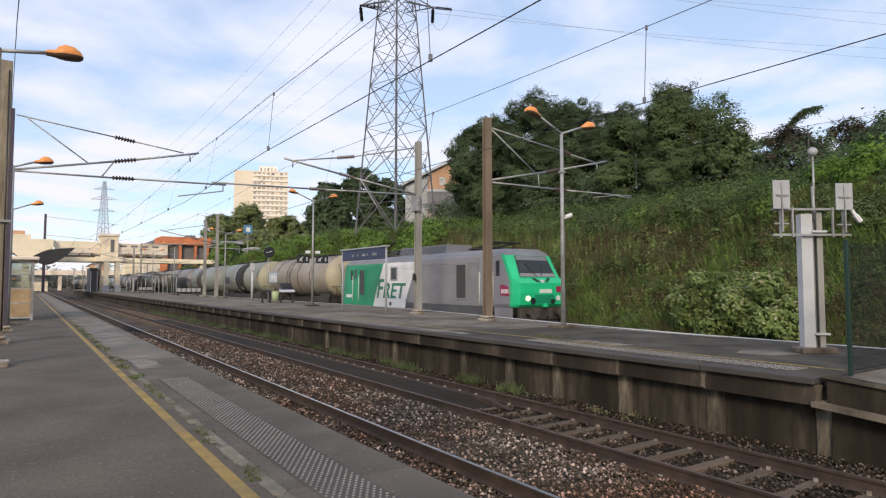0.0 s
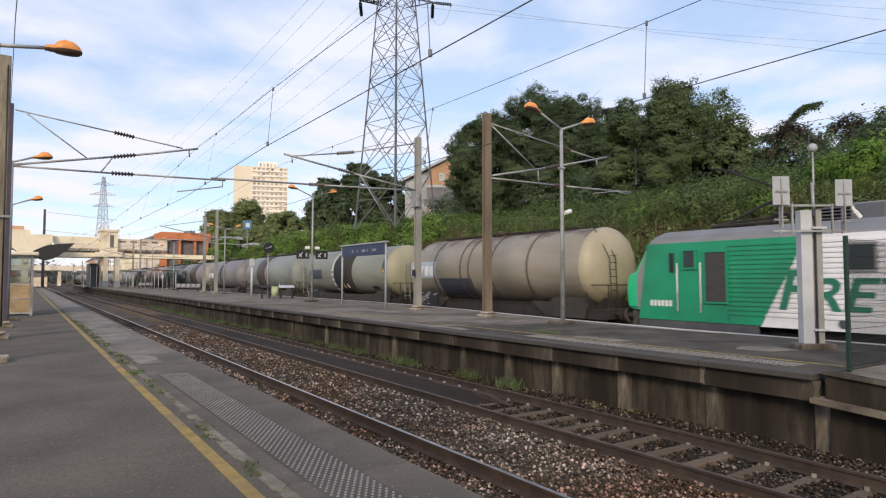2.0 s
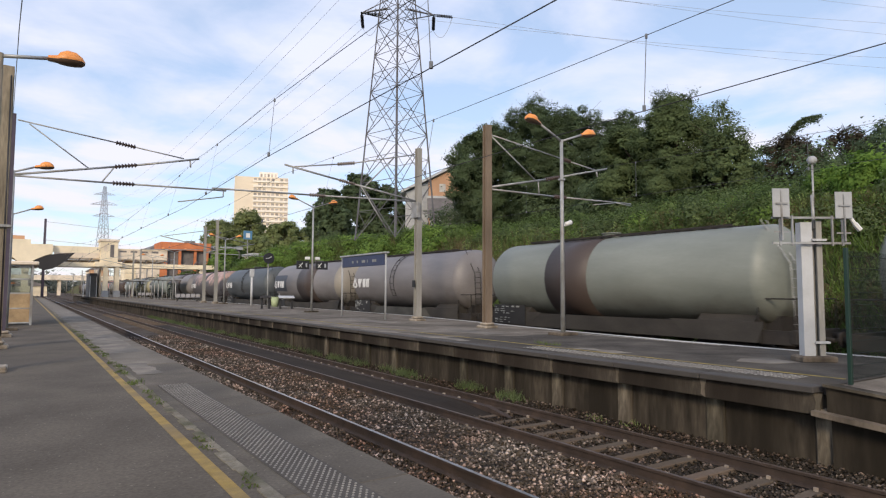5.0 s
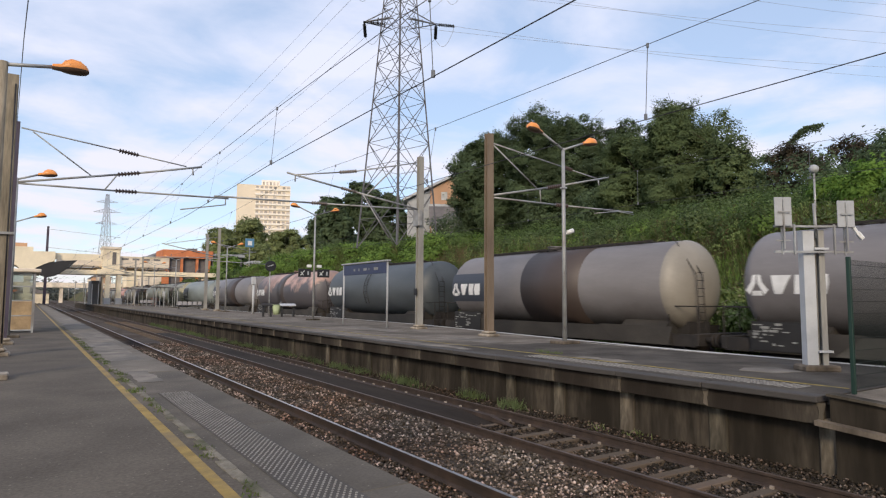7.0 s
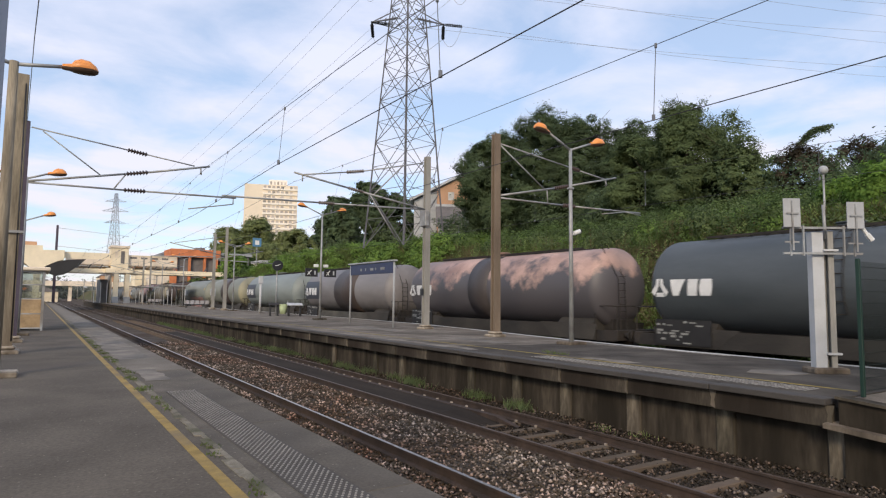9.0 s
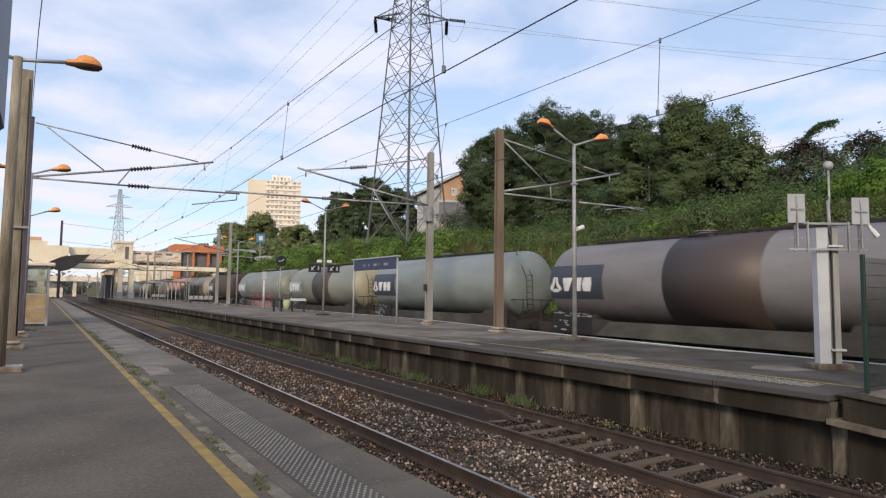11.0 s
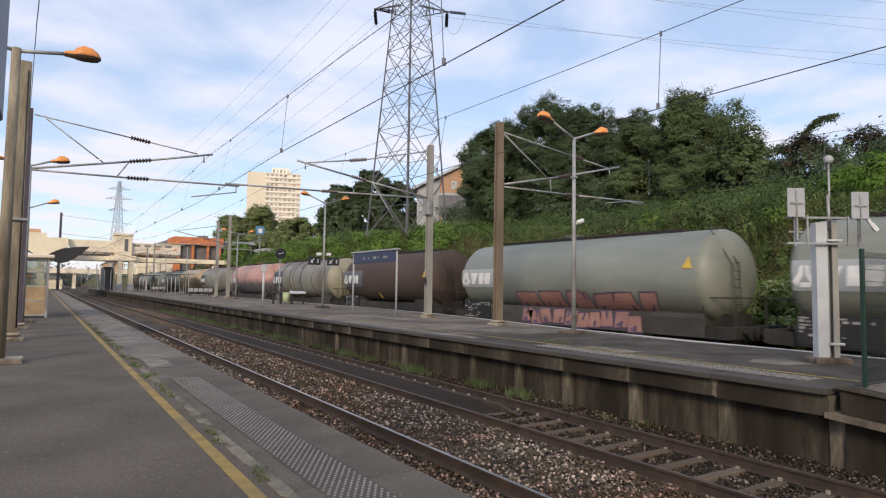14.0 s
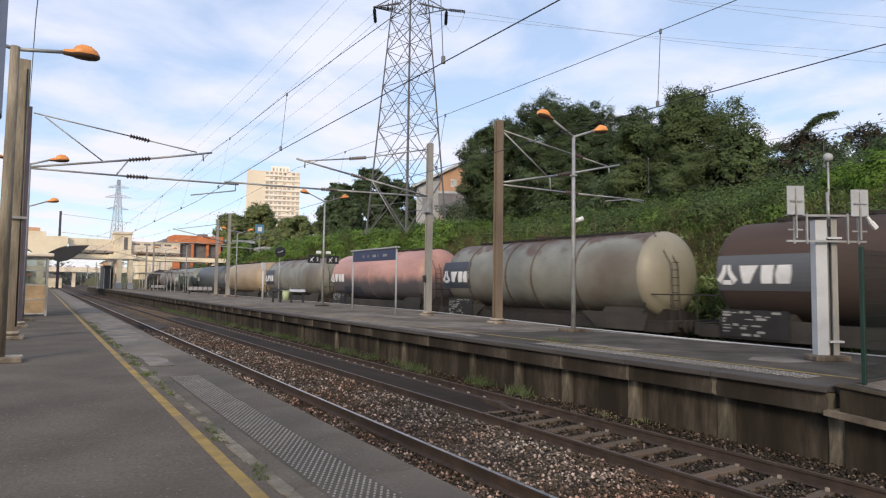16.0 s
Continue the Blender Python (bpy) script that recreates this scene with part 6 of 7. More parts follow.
for i in range(11):
    box(bm, 0.03, -0.006, 0.08 + i * 0.18, 4.83, 0.006, 0.086 + i * 0.18)
tagged(part("wire_mesh", bm, MESHWIRE, fence), kind="stuff")

nb = thing("station_name_board", "blue station name board on two grey posts", "name board", at=(13.72, 27.3, IZ))
for yy in (-2.35, 2.35):
    rodpart("post", (0, yy, 0), (0, yy, 3.08), 0.05, GREYPAINT, nb)
boxpart("canopy", -0.10, -2.5, 3.06, 0.10, 2.5, 3.13, GREYPAINT, nb, 0.01)
bd = boxpart("board", -0.05, -2.28, 2.52, 0.05, 2.28, 3.04, BLUESIGN, nb, 0.01)
for i, ll in enumerate((0.3, 0.16, 0.62, 0.12, 0.72)):
    boxpart("letter_bar", -0.062, 1.1 - i * 0.55 - ll * 0.55, 2.70, -0.052, 1.1 - i * 0.55, 2.82, FAINTBAR, bd)


def bench(at, rz, label, seats=4, seat_mat=L_GREY):
    b = thing("platform_bench", label, "bench", "platform benches", at=at, rz=rz)
    for i in range(seats):
        st = B()
        y0 = -seats * 0.28 + i * 0.56
        box(st, -0.22, y0, 0.43, 0.2, y0 + 0.48, 0.48, 0, 0.02)
        box(st, 0.18, y0, 0.48, 0.24, y0 + 0.48, 0.86, 0, 0.02)
        part("seat", st, seat_mat, b)
    for yy in (-seats * 0.22, seats * 0.22):
        lg = boxpart("leg", -0.05, yy - 0.05, 0, 0.08, yy + 0.05, 0.42, BLACK, b)
        boxpart("foot", -0.22, yy - 0.06, 0, 0.24, yy + 0.06, 0.05, BLACK, lg)
    rodpart("beam", (0.02, -seats * 0.28, 0.4), (0.02, seats * 0.28, 0.4), 0.045, BLACK, b)
    return b




def perch_bench(at, rz, label, width, top_mat):
    """A leaning bench: a slatted sloping top on two broad black legs."""
    b = thing("perch_bench", label, "bench", "platform benches", at=at, rz=rz)
    for s in (-1, 1):
        lg = boxpart("leg", s * (width / 2 - 0.14) - 0.07, -0.06, 0, s * (width / 2 - 0.14) + 0.07, 0.06, 0.78, BLACK, b, 0.01)
        boxpart("foot", s * (width / 2 - 0.14) - 0.09, -0.2, 0, s * (width / 2 - 0.14) + 0.09, 0.2, 0.03, BLACK, lg)
    for i in range(3):
        part("slat", prism(B(), [(-0.26 + i * 0.19, 0.76 + i * 0.05), (-0.10 + i * 0.19, 0.80 + i * 0.05), (-0.10 + i * 0.19, 0.84 + i * 0.05), (-0.26 + i * 0.19, 0.80 + i * 0.05)], -width / 2, width / 2, "x"), top_mat, b)
    return b


perch_bench((14.25, 43.6, IZ), -12, "dark leaning bench on black legs beside a litter bag", 0.8, DARKMETAL)
perch_bench((15.55, 43.0, IZ), -12, "leaning bench with pale slats on black legs", 1.1, WHITEBOX)
bench((15.4, 75.0, IZ), 60, "row of pale seats on dark legs", 5)
bench((15.2, 104.0, IZ), 60, "row of pale seats on dark legs", 4)
bn = thing("litter_bin", "pale green litter bag hung on a post between benches", "litter bin", at=(14.85, 43.4, IZ))
part("bag", rod(rod(B(), (0, 0, 0.15), (0, 0, 0.8), 0.22, 0.30, n=12), (0, 0, 0.8), (0, 0, 0.85), 0.31, 0.31, n=12), LIGHTGREEN, bn)
rodpart("post", (0.32, 0, 0), (0.32, 0, 1.1), 0.03, GALV, bn)
ck = thing("platform_clock", "round black platform clock on a post", "clock", at=(15.2, 46.0, IZ))
rodpart("post", (0, 0.1, 0), (0, 0.1, 4.0), 0.05, GALV, ck)
part("case", rod(B(), (0, -0.08, 3.75), (0, 0.08, 3.75), 0.40, n=28), BLACK, ck)
bm = B()
rod(bm, (0, -0.09, 3.75), (0.18, -0.09, 3.86), 0.025)
rod(bm, (0, -0.09, 3.75), (-0.24, -0.09, 3.72), 0.018)
part("clock_fingers", bm, WHITE, ck)
vp = thing("validator_post", "white post with a small boxed display", "post", at=(15.75, 51.9, IZ))
rodpart("post", (0, 0, 0), (0, 0, 2.6), 0.10, WHITEBOX, vp)
boxpart("display_box", -0.17, -0.15, 2.45, 0.17, 0.15, 3.1, WHITEBOX, vp, 0.03)


def platform_shelter(at, label, length=6.0):
    s = thing("platform_shelter", label, "shelter", "shelters", at=at)
    for xx in (-0.8, 0.8):
        for yy in (-length / 2, 0, length / 2):
            rodpart("post", (xx, yy, 0), (xx, yy, 2.6), 0.05, WHITEBOX, s)
    part("roof", prism(B(), [(-1.4, 2.6), (1.4, 2.6), (1.5, 2.75), (-1.5, 2.75)], -length / 2 - 0.6, length / 2 + 0.6), GALV, s)
    boxpart("rear_screen", 0.78, -length / 2, 0.3, 0.82, length / 2, 2.2, PANE, s)
    return s


platform_shelter((15.6, 90, IZ), "glazed platform shelter with flat pale roof")
platform_shelter((14.4, 108, IZ), "glazed platform shelter with flat pale roof", 8)
platform_shelter((14.4, 140, IZ), "glazed platform shelter with flat pale roof", 8)

# near shelter
sh = thing("waiting_shelter", "metal-framed waiting shelter with tan lower panels", "shelter", "shelters", at=(-0.2, 31.5, PZ))
for xx in (-2.2, 0.42):
    for yy in (-2.3, 0, 2.3):
        boxpart("post", xx - 0.04, yy - 0.04, 0, xx + 0.04, yy + 0.04, 2.36, GALV, sh)
boxpart("roof", -2.35, -2.5, 2.36, 0.62, 2.5, 2.50, BEIGE, sh, 0.03)
for xx0, xx1 in ((-2.15, -0.95), (-0.88, 0.37)):
    boxpart("lower_panel", xx0, -2.32, 0.12, xx1, -2.28, 0.64, PLYWOOD, sh)
    boxpart("lower_panel", xx0, -2.32, 0.68, xx1, -2.28, 1.22, PLYWOOD, sh)
    boxpart("upper_pane", xx0, -2.31, 1.28, xx1, -2.29, 2.3, PANE, sh)
for zz in (0.08, 0.64, 1.23, 1.78, 2.3):
    boxpart("rail", -2.2, -2.33, zz, 0.42, -2.27, zz + 0.05, GALV, sh)
boxpart("side_pane", 0.40, -2.2, 0.2, 0.43, 2.2, 2.2, PANE, sh)
bs = thing("blue_sign", "dark blue platform sign hung overhead", "sign", at=(-0.29, 3.6, PZ))
boxpart("panel", -0.05, -1.2, 2.46, 0.03, 1.35, 3.4, BLUESIGN, bs, 0.02)
rodpart("post", (-0.02, -1.0, 0), (-0.02, -1.0, 3.5), 0.04, GALV, bs)

# ---------------------------------------------------------------- footbridge and station in the distance
br = thing("footbridge", "beige concrete footbridge with a tower over the tracks", "footbridge", at=(0, 125, 0))
boxpart("deck", -8, -1.6, 6.15, 36, 1.6, 6.75, BEIGE, br)
boxpart("upper_deck", 3.8, -1.5, 7.55, 21.6, 1.4, 7.75, BEIGE, br)
boxpart("parapet", 3.8, -1.75, 7.75, 21.6, -1.6, 9.45, BEIGE, br)
boxpart("parapet_cap", 3.8, -1.82, 9.45, 21.6, -1.55, 9.58, CREAM, br)
boxpart("lower_band", 3.8, -1.78, 6.2, 30, -1.62, 7.0, CREAM, br)
boxpart("inner_wall", 3.8, 1.2, 6.75, 21.6, 1.4, 7.5, BEIGE, br)
for i in range(14):
    xx = 5.5 + i * 1.75
    part("canopy_rib", prism(B(), [(xx - 0.12, 7.0), (xx + 0.12, 7.0), (xx + 0.55, 7.72), (xx + 0.3, 7.72)], -1.72, -1.5), SLATE, br)
    if xx < 21.2:
        boxpart("parapet_slot", xx - 0.55, -1.77, 8.95, xx + 0.55, -1.745, 9.25, SLATE, br)
tw = boxpart("lift_tower", 10.65, -2.4, 7.15, 13.4, 2.0, 10.75, CREAM, br, 0.05)
boxpart("tower_cap", 10.5, -2.6, 10.75, 13.55, 2.2, 11.15, BEIGE, tw)
boxpart("tower_slot", 12.15, -2.44, 8.0, 12.75, -2.40, 10.2, SLATE, tw)
boxpart("tower_slot", 11.2, -2.44, 9.0, 11.7, -2.40, 10.2, BEIGE, tw)
boxpart("portal_head", 9.85, -2.5, 6.3, 14.15, 2.0, 7.148, CREAM, br, 0.04)
for xx in (11.25, 13.05):
    lg = boxpart("portal_leg", xx, -2.3, 0.9, xx + 0.72, -1.2, 6.3, CREAM, br, 0.03)
    boxpart("leg_foot", xx - 0.15, -2.5, 0.9, xx + 0.87, -1.0, 2.1, GREYPAINT, lg, 0.03)
for xx in (28.0,):
    boxpart("pier", xx - 0.5, -1.2, 0.0, xx + 0.5, 1.2, 6.15, BEIGE, br)
kiosk = thing("stair_block", "dark stair block under the footbridge", "stair block", at=(9.2, 127, IZ))
boxpart("stair_enclosure", 0.2, -1, 0, 1.4, 6, 4.2, L_DARK, kiosk, 0.02)
for i in range(4):
    boxpart("stair_post", -0.9 + i * 1.0, -3.2, 0, -0.78 + i * 1.0, -3.08, 3.6, WHITEBOX, kiosk)
boxpart("stair_flank", 1.7, -2.5, 0, 1.9, 8, 5.0, BEIGE, kiosk)

st = thing("station_building", "cream station building with arched base beside the tracks", "building", at=(0, 118, 0))
part("upper_hall", prism(B(), [(-9, 6.0), (-2.6, 6.3), (-2.2, 7.3), (-1.68, 7.14), (-0.83, 6.28), (-0.6, 5.0), (0.3, 5.0), (0.52, 6.34), (0.95, 6.89), (2.44, 7.68), (3.4, 8.0), (3.4, 9.5), (0.45, 9.4), (0.42, 10.1), (-9, 10.1)], -2.0, 6.0), CREAM, st)
boxpart("column", -0.6, -1.5, 0.9, 0.3, 0, 5.0, CREAM, st)
boxpart("roof_block", -2.2, 0, 10.1, -0.4, 3, 10.8, SALMON, st)
bm = B()
prism(bm, [(0.45, 6.2), (1.1, 6.85), (2.03, 7.35), (3.0, 7.66), (4.2, 7.9), (6.35, 8.1), (5.2, 6.9), (4.4, 6.2), (3.5, 5.6), (2.35, 5.3), (1.35, 5.7)], -4.6, -2.1)
part("wing_canopy", bm, CANOPY, st, "dark pointed wing canopy")
boxpart("parapet_link", 3.4, -1, 8.3, 10, -0.8, 9.35, CREAM, st)
gl = part("globe_lamp", rod(B(), (1.8, -3.6, 5.6), (1.8, -3.6, 6.3), 0.35, n=14), WHITE, st)

ob_ = thing("brick_building", "low orange brick building behind the footbridge", "building", at=(29.3, 148, 0))
boxpart("roof_band", -5.2, -3, 11.0, 5.3, 6, 12.75, BRICKRED, ob_)
boxpart("wall", -4.0, -2, 3, 4.6, 5, 11.0, SLATE, ob_)
for xx in (-4.5, -1.2, 2.0, 4.6):
    boxpart("pillar", xx - (0.7 if xx < -4 else 0.25), -2.7, 3, xx + (0.7 if xx < -4 else 0.25), -2.1, 11.0, BRICKRED, ob_)
boxpart("side_canopy", 5.35, -2.5, 11.7, 12.6, 4, 12.3, GREYPAINT, ob_)
boxpart("side_wall", 5.35, -2, 4, 12.0, 3.5, 11.7, SLATE, ob_)
boxpart("roof_plant", 0.5, 0, 12.75, 2.5, 2, 13.4, SLATE, ob_)
wb = thing("low_white_building", "low pale building with flat roof on the bank", "building", at=(44, 128, 6))
boxpart("wall", -6, -3, -1, 6, 3, 3.3, BEIGE, wb)
boxpart("flat_roof", -6.4, -3.4, 3.3, 6.4, 3.4, 3.8, WHITEBOX, wb)
ps = thing("blue_sign", "small blue and white sign on a post", "sign", at=(29.5, 100, 5.6))
boxpart("panel", -0.7, -0.05, 4.9, 0.7, 0.05, 6.3, PALEBLUE, ps)
rodpart("post", (0, 0, -1), (0, 0, 4.8), 0.08, GALV, ps)
boxpart("white_arrow", -0.3, -0.07, 5.2, 0.35, -0.055, 5.9, WHITE, ps)


def tower_block(at, rz):
    t = thing("apartment_tower", "tall cream apartment tower with rows of windows", "apartment tower", at=at, rz=rz)
    w, d, h = 14.2, 9.0, 64.5
    boxpart("wall", -w, -d, 0, w, d, h, TOWERW, t)
    boxpart("plant_room", -1.5, -5, h, 8.5, 5, h + 3.6, TOWERS, t)
    for i in range(5):
        boxpart("plant_slot", -0.8 + i * 1.9, -5.1, h + 0.8, 0.2 + i * 1.9, -4.98, h + 2.6, TOWERWIN, t)
    me = bpy.data.meshes.new("window")
    bm = box(B(), -0.75, -0.06, 0, 0.75, 0.02, 1.25)
    bm.to_mesh(me)
    bm.free()
    me.materials.append(TOWERWIN)
    for f in range(9, 23):
        z = 2.0 + f * 2.75
        boxpart("balcony_band", -4.5, -d - 0.55, z - 0.9, w + 0.05, -d + 0.05, z + 0.1, TOWERS, t)
        for k in range(8):
            if random.random() < 0.93:
                share("window", me, t, pose(-3.4 + k * 2.35, -d, z + 0.15))
        for k in range(3):
            share("window", me, t, pose(w, -6 + k * 5.5, z + 0.15, 0, 0, 90))
    return t


tower_block((108.5, 343, 0), -19)

hs = thing("gabled_house", "salmon gabled house with grey roofs behind the pylon", "house", at=(49.0, 75.5, 8.5), rz=-31)
part("wall", prism(B(), [(-0.4, -1), (10, -1), (10, 9.5), (4, 12.3), (-0.4, 10.0)], 0, 8), SALMON, hs)
part("side_wing", prism(B(), [(-3.8, -1), (-0.45, -1), (-0.45, 9.9), (-3.8, 8.3)], 0.2, 8), GREYPAINT, hs)
part("main_roof", prism(B(), [(-4.4, 8.15), (4, 12.4), (10.6, 9.3), (10.6, 9.65), (4, 12.8), (-4.4, 8.5)], -0.6, 8.5), WHITEBOX, hs)
part("lower_roof", prism(B(), [(0, 7.5), (-3.4, 4.3), (-3.4, 4.05), (0, 7.2)], -0.6, 10.4, "x"), SLATE, hs)
boxpart("eave_board", -0.7, -0.05, 7.4, 10.4, 0.05, 7.8, WHITEBOX, hs)
boxpart("porch_wall", -0.3, -2.9, -1, 10, -2.7, 4.3, WHITEPAINT, hs)
for xx in (0.6, 3.0, 5.6):
    boxpart("window", xx, -2.95, 2.2, xx + 1.1, -2.9, 3.7, GLASS, hs)
for xx in (1.2, 5.0):
    boxpart("window", xx, -0.05, 8.4, xx + 0.9, 0.0, 9.6, WHITEPAINT, hs)

# ---------------------------------------------------------------- pylons and power lines
def pylon(name, label, at, rz, base, top_half, height, material, rr, arms, panels=9):
    p = thing(name, label, "electricity pylon", "pylons", at=at, rz=rz)
    def corner(k, z):
        h = base + (top_half - base) * min(1, z / height)
        a = math.pi / 2 * k
        return Vector((h * math.cos(a), h * math.sin(a), z))
    for k in range(4):
        rodpart("leg", corner(k, 0), corner(k, height), rr * 1.5, material, p, rr * 0.9, 5)
    zs = [0.0]
    while zs[-1] < height - 0.5:
        hh = base + (top_half - base) * zs[-1] / height
        zs.append(min(height, zs[-1] + hh * 1.42))
    for z0, z1 in zip(zs, zs[1:]):
        bm = B()
        zm = (z0 + z1) / 2
        for k in range(4):
            a0, a1, b0, b1 = corner(k, z0), corner(k, z1), corner((k + 1) % 4, z0), corner((k + 1) % 4, z1)
            rod(bm, a0, b1, rr * 0.7, n=4)
            rod(bm, b0, a1, rr * 0.7, n=4)
            mid = (a0 + b1 + b0 + a1) / 4
            rod(bm, a0.lerp(a1, 0.5), mid, rr * 0.45, n=4)
            rod(bm, b0.lerp(b1, 0.5), mid, rr * 0.45, n=4)
            rod(bm, a1, b1, rr * 0.5, n=4)
            rod(bm, a0.lerp(b1, 0.25), a0.lerp(a1, 0.5), rr * 0.4, n=4)
            rod(bm, b0.lerp(a1, 0.25), b0.lerp(b1, 0.5), rr * 0.4, n=4)
        part("lattice_panel", bm, material, p)
    for z, reach in arms:
        for s in (-1, 1):
            bm = B()
            h = base + (top_half - base) * min(1, z / height)
            tip = Vector((s * reach, 0, z))
            for q in ((s * h * 0.5, h * 0.7, z), (s * h * 0.5, -h * 0.7, z), (s * h * 0.4, h * 0.6, z + reach * 0.28), (s * h * 0.4, -h * 0.6, z + reach * 0.28)):
                rod(bm, q, tip, rr * 0.9, n=4)
            for u in (0.25, 0.5, 0.75):
                a = Vector((s * h * 0.5, h * 0.7, z)).lerp(tip, u)
                b = Vector((s * h * 0.5, -h * 0.7, z)).lerp(tip, u)
                c = Vector((s * h * 0.4, 0, z + reach * 0.28)).lerp(tip, u)
                for e, f in ((a, b), (b, c), (c, a)):
                    rod(bm, e, f, rr * 0.6, n=4)
            part("cross_arm", bm, material, p)
    return p


BASE_Z = 7.6
PY = pylon("lattice_pylon", "tall grey lattice electricity pylon on the embankment", (32.15, 56.4, BASE_Z), -30.5, 4.25, 1.15, 34.0, LATTICE, 0.066, ((24.6, 3.9), (29.5, 5.0), (33.5, 3.6)))
pylon("lattice_pylon", "distant lattice electricity pylon against the sky", (37.2, 418, 10), -20, 5.0, 0.9, 54.0, FARSTEEL, 0.10, ((36, 6.0), (43, 7.5), (49, 6.0)))


def from_pylon(k, s, z):
    a = radians(-30.5)
    return Vector((32.15 + math.cos(a) * s * k, 56.4 + math.sin(a) * s * k, BASE_Z + z))


def sagging(a, b, sag, n=14):
    return [tuple(Vector(a).lerp(Vector(b), i / n) - Vector((0, 0, sag * 4 * (i / n) * (1 - i / n)))) for i in range(n + 1)]


for s in (-1, 1):
    for z, k in ((24.6, 3.9), (29.5, 5.0), (33.5, 3.6)):
        tip = from_pylon(k, s, z)
        st_ = thing("insulator_string", "dark insulator strings at the pylon arm", "insulator", "pylon insulators", at=tuple(tip))
        ends = []
        for d in (Vector((0.55, 0.9, -0.45)), Vector((1.0, -0.35, 0.02)), ):
            e = d.normalized() * 2.1
            ends.append(tip + e)
            bm = B()
            for off in (-0.12, 0.12):
                rod(bm, (off, off, 0), Vector(e) + Vector((off, off, 0)), 0.05, n=6)
            for i in range(9):
                c = e * (0.2 + 0.75 * i / 8)
                rod(bm, c - e * 0.012, c + e * 0.012, 0.20, 0.16, n=8)
            part("string", bm, BLACK, st_)
        wire_line("power_line", "thin high-voltage line looping under the pylon arm", "power lines", sagging(ends[0], ends[1], 1.5, 8), 0.022, FAINTWIRE)
        far = Vector((37.2 + s * 6.5, 418, 10 + z * 1.55 - 2))
        wire_line("power_line", "thin high-voltage line running to the far pylon", "power lines", sagging(ends[0], far, 9.0, 22), 0.018, FAINTWIRE)
        wire_line("power_line", "thin high-voltage line running over the wooded bank", "power lines", sagging(ends[1], Vector((330, -40 + 10 * s, 55 + z)), 12.0, 22), 0.018, FAINTWIRE)

gl = thing("globe_lamp", "white globe lamp on a thin post up the bank", "street lamp", at=(27.0, 12.4, 5.4))
rodpart("post", (0, 0, -0.2), (0, 0, 2.3), 0.045, GALV, gl)
bm = B()
bmesh.ops.create_icosphere(bm, subdivisions=3, radius=0.19, matrix=Matrix.Translation((0, 0, 2.45)))
part("globe", bm, GREYPAINT, gl, smooth=True)

# distant roofs and masts past the bridge
rr = random.Random(11)
for i in range(26):
    x = rr.uniform(-14, 30)
    y = rr.uniform(180, 460)
    if 1.5 < x < 24:
        continue
    hsz = rr.uniform(3.5, 8)
    d = thing("distant_house", "small pale house far down the line", "house", "distant houses", at=(x, y, -0.2 if x < 22 else 5), rz=rr.uniform(-10, 10))
    wdt = rr.uniform(3, 6)
    boxpart("wall", -wdt, -3, -2, wdt, 3, hsz, rr.choice([BEIGE, CREAM, WHITEPAINT, SALMON]), d)
    part("roof", prism(B(), [(-wdt - 0.4, hsz), (wdt + 0.4, hsz), (0, hsz + 2.2)], -3.4, 3.4), rr.choice([SLATE, BRICKRED]), d)
for i in range(16):
    x = (-0.5, 15.5, 9.0)[i % 3]
    y = 132 + i * 15
    m = thing("distant_mast", "slender catenary mast far down the line", "catenary mast", "distant masts", at=(x if x != 9.0 else 24.0, y, -0.2))
    rodpart("shaft", (0, 0, 0), (0, 0, 8.8), 0.14, GREYPOLE, m)
    rodpart("bracket", (0, 0, 6.4), (3.0 if x < 1 else -3.0, 0, 6.8), 0.05, GALV, m)
far_wall = thing("distant_bridge", "pale road bridge far down the line", "bridge", at=(0, 300, 0))
boxpart("deck", -30, -4, 6.0, 60, 4, 8.0, BEIGE, far_wall)
for xx in (-12, 1.0, 11.5, 26):
    boxpart("pier", xx - 0.6, -3, -0.3, xx + 0.6, 3, 6.0, BEIGE, far_wall)


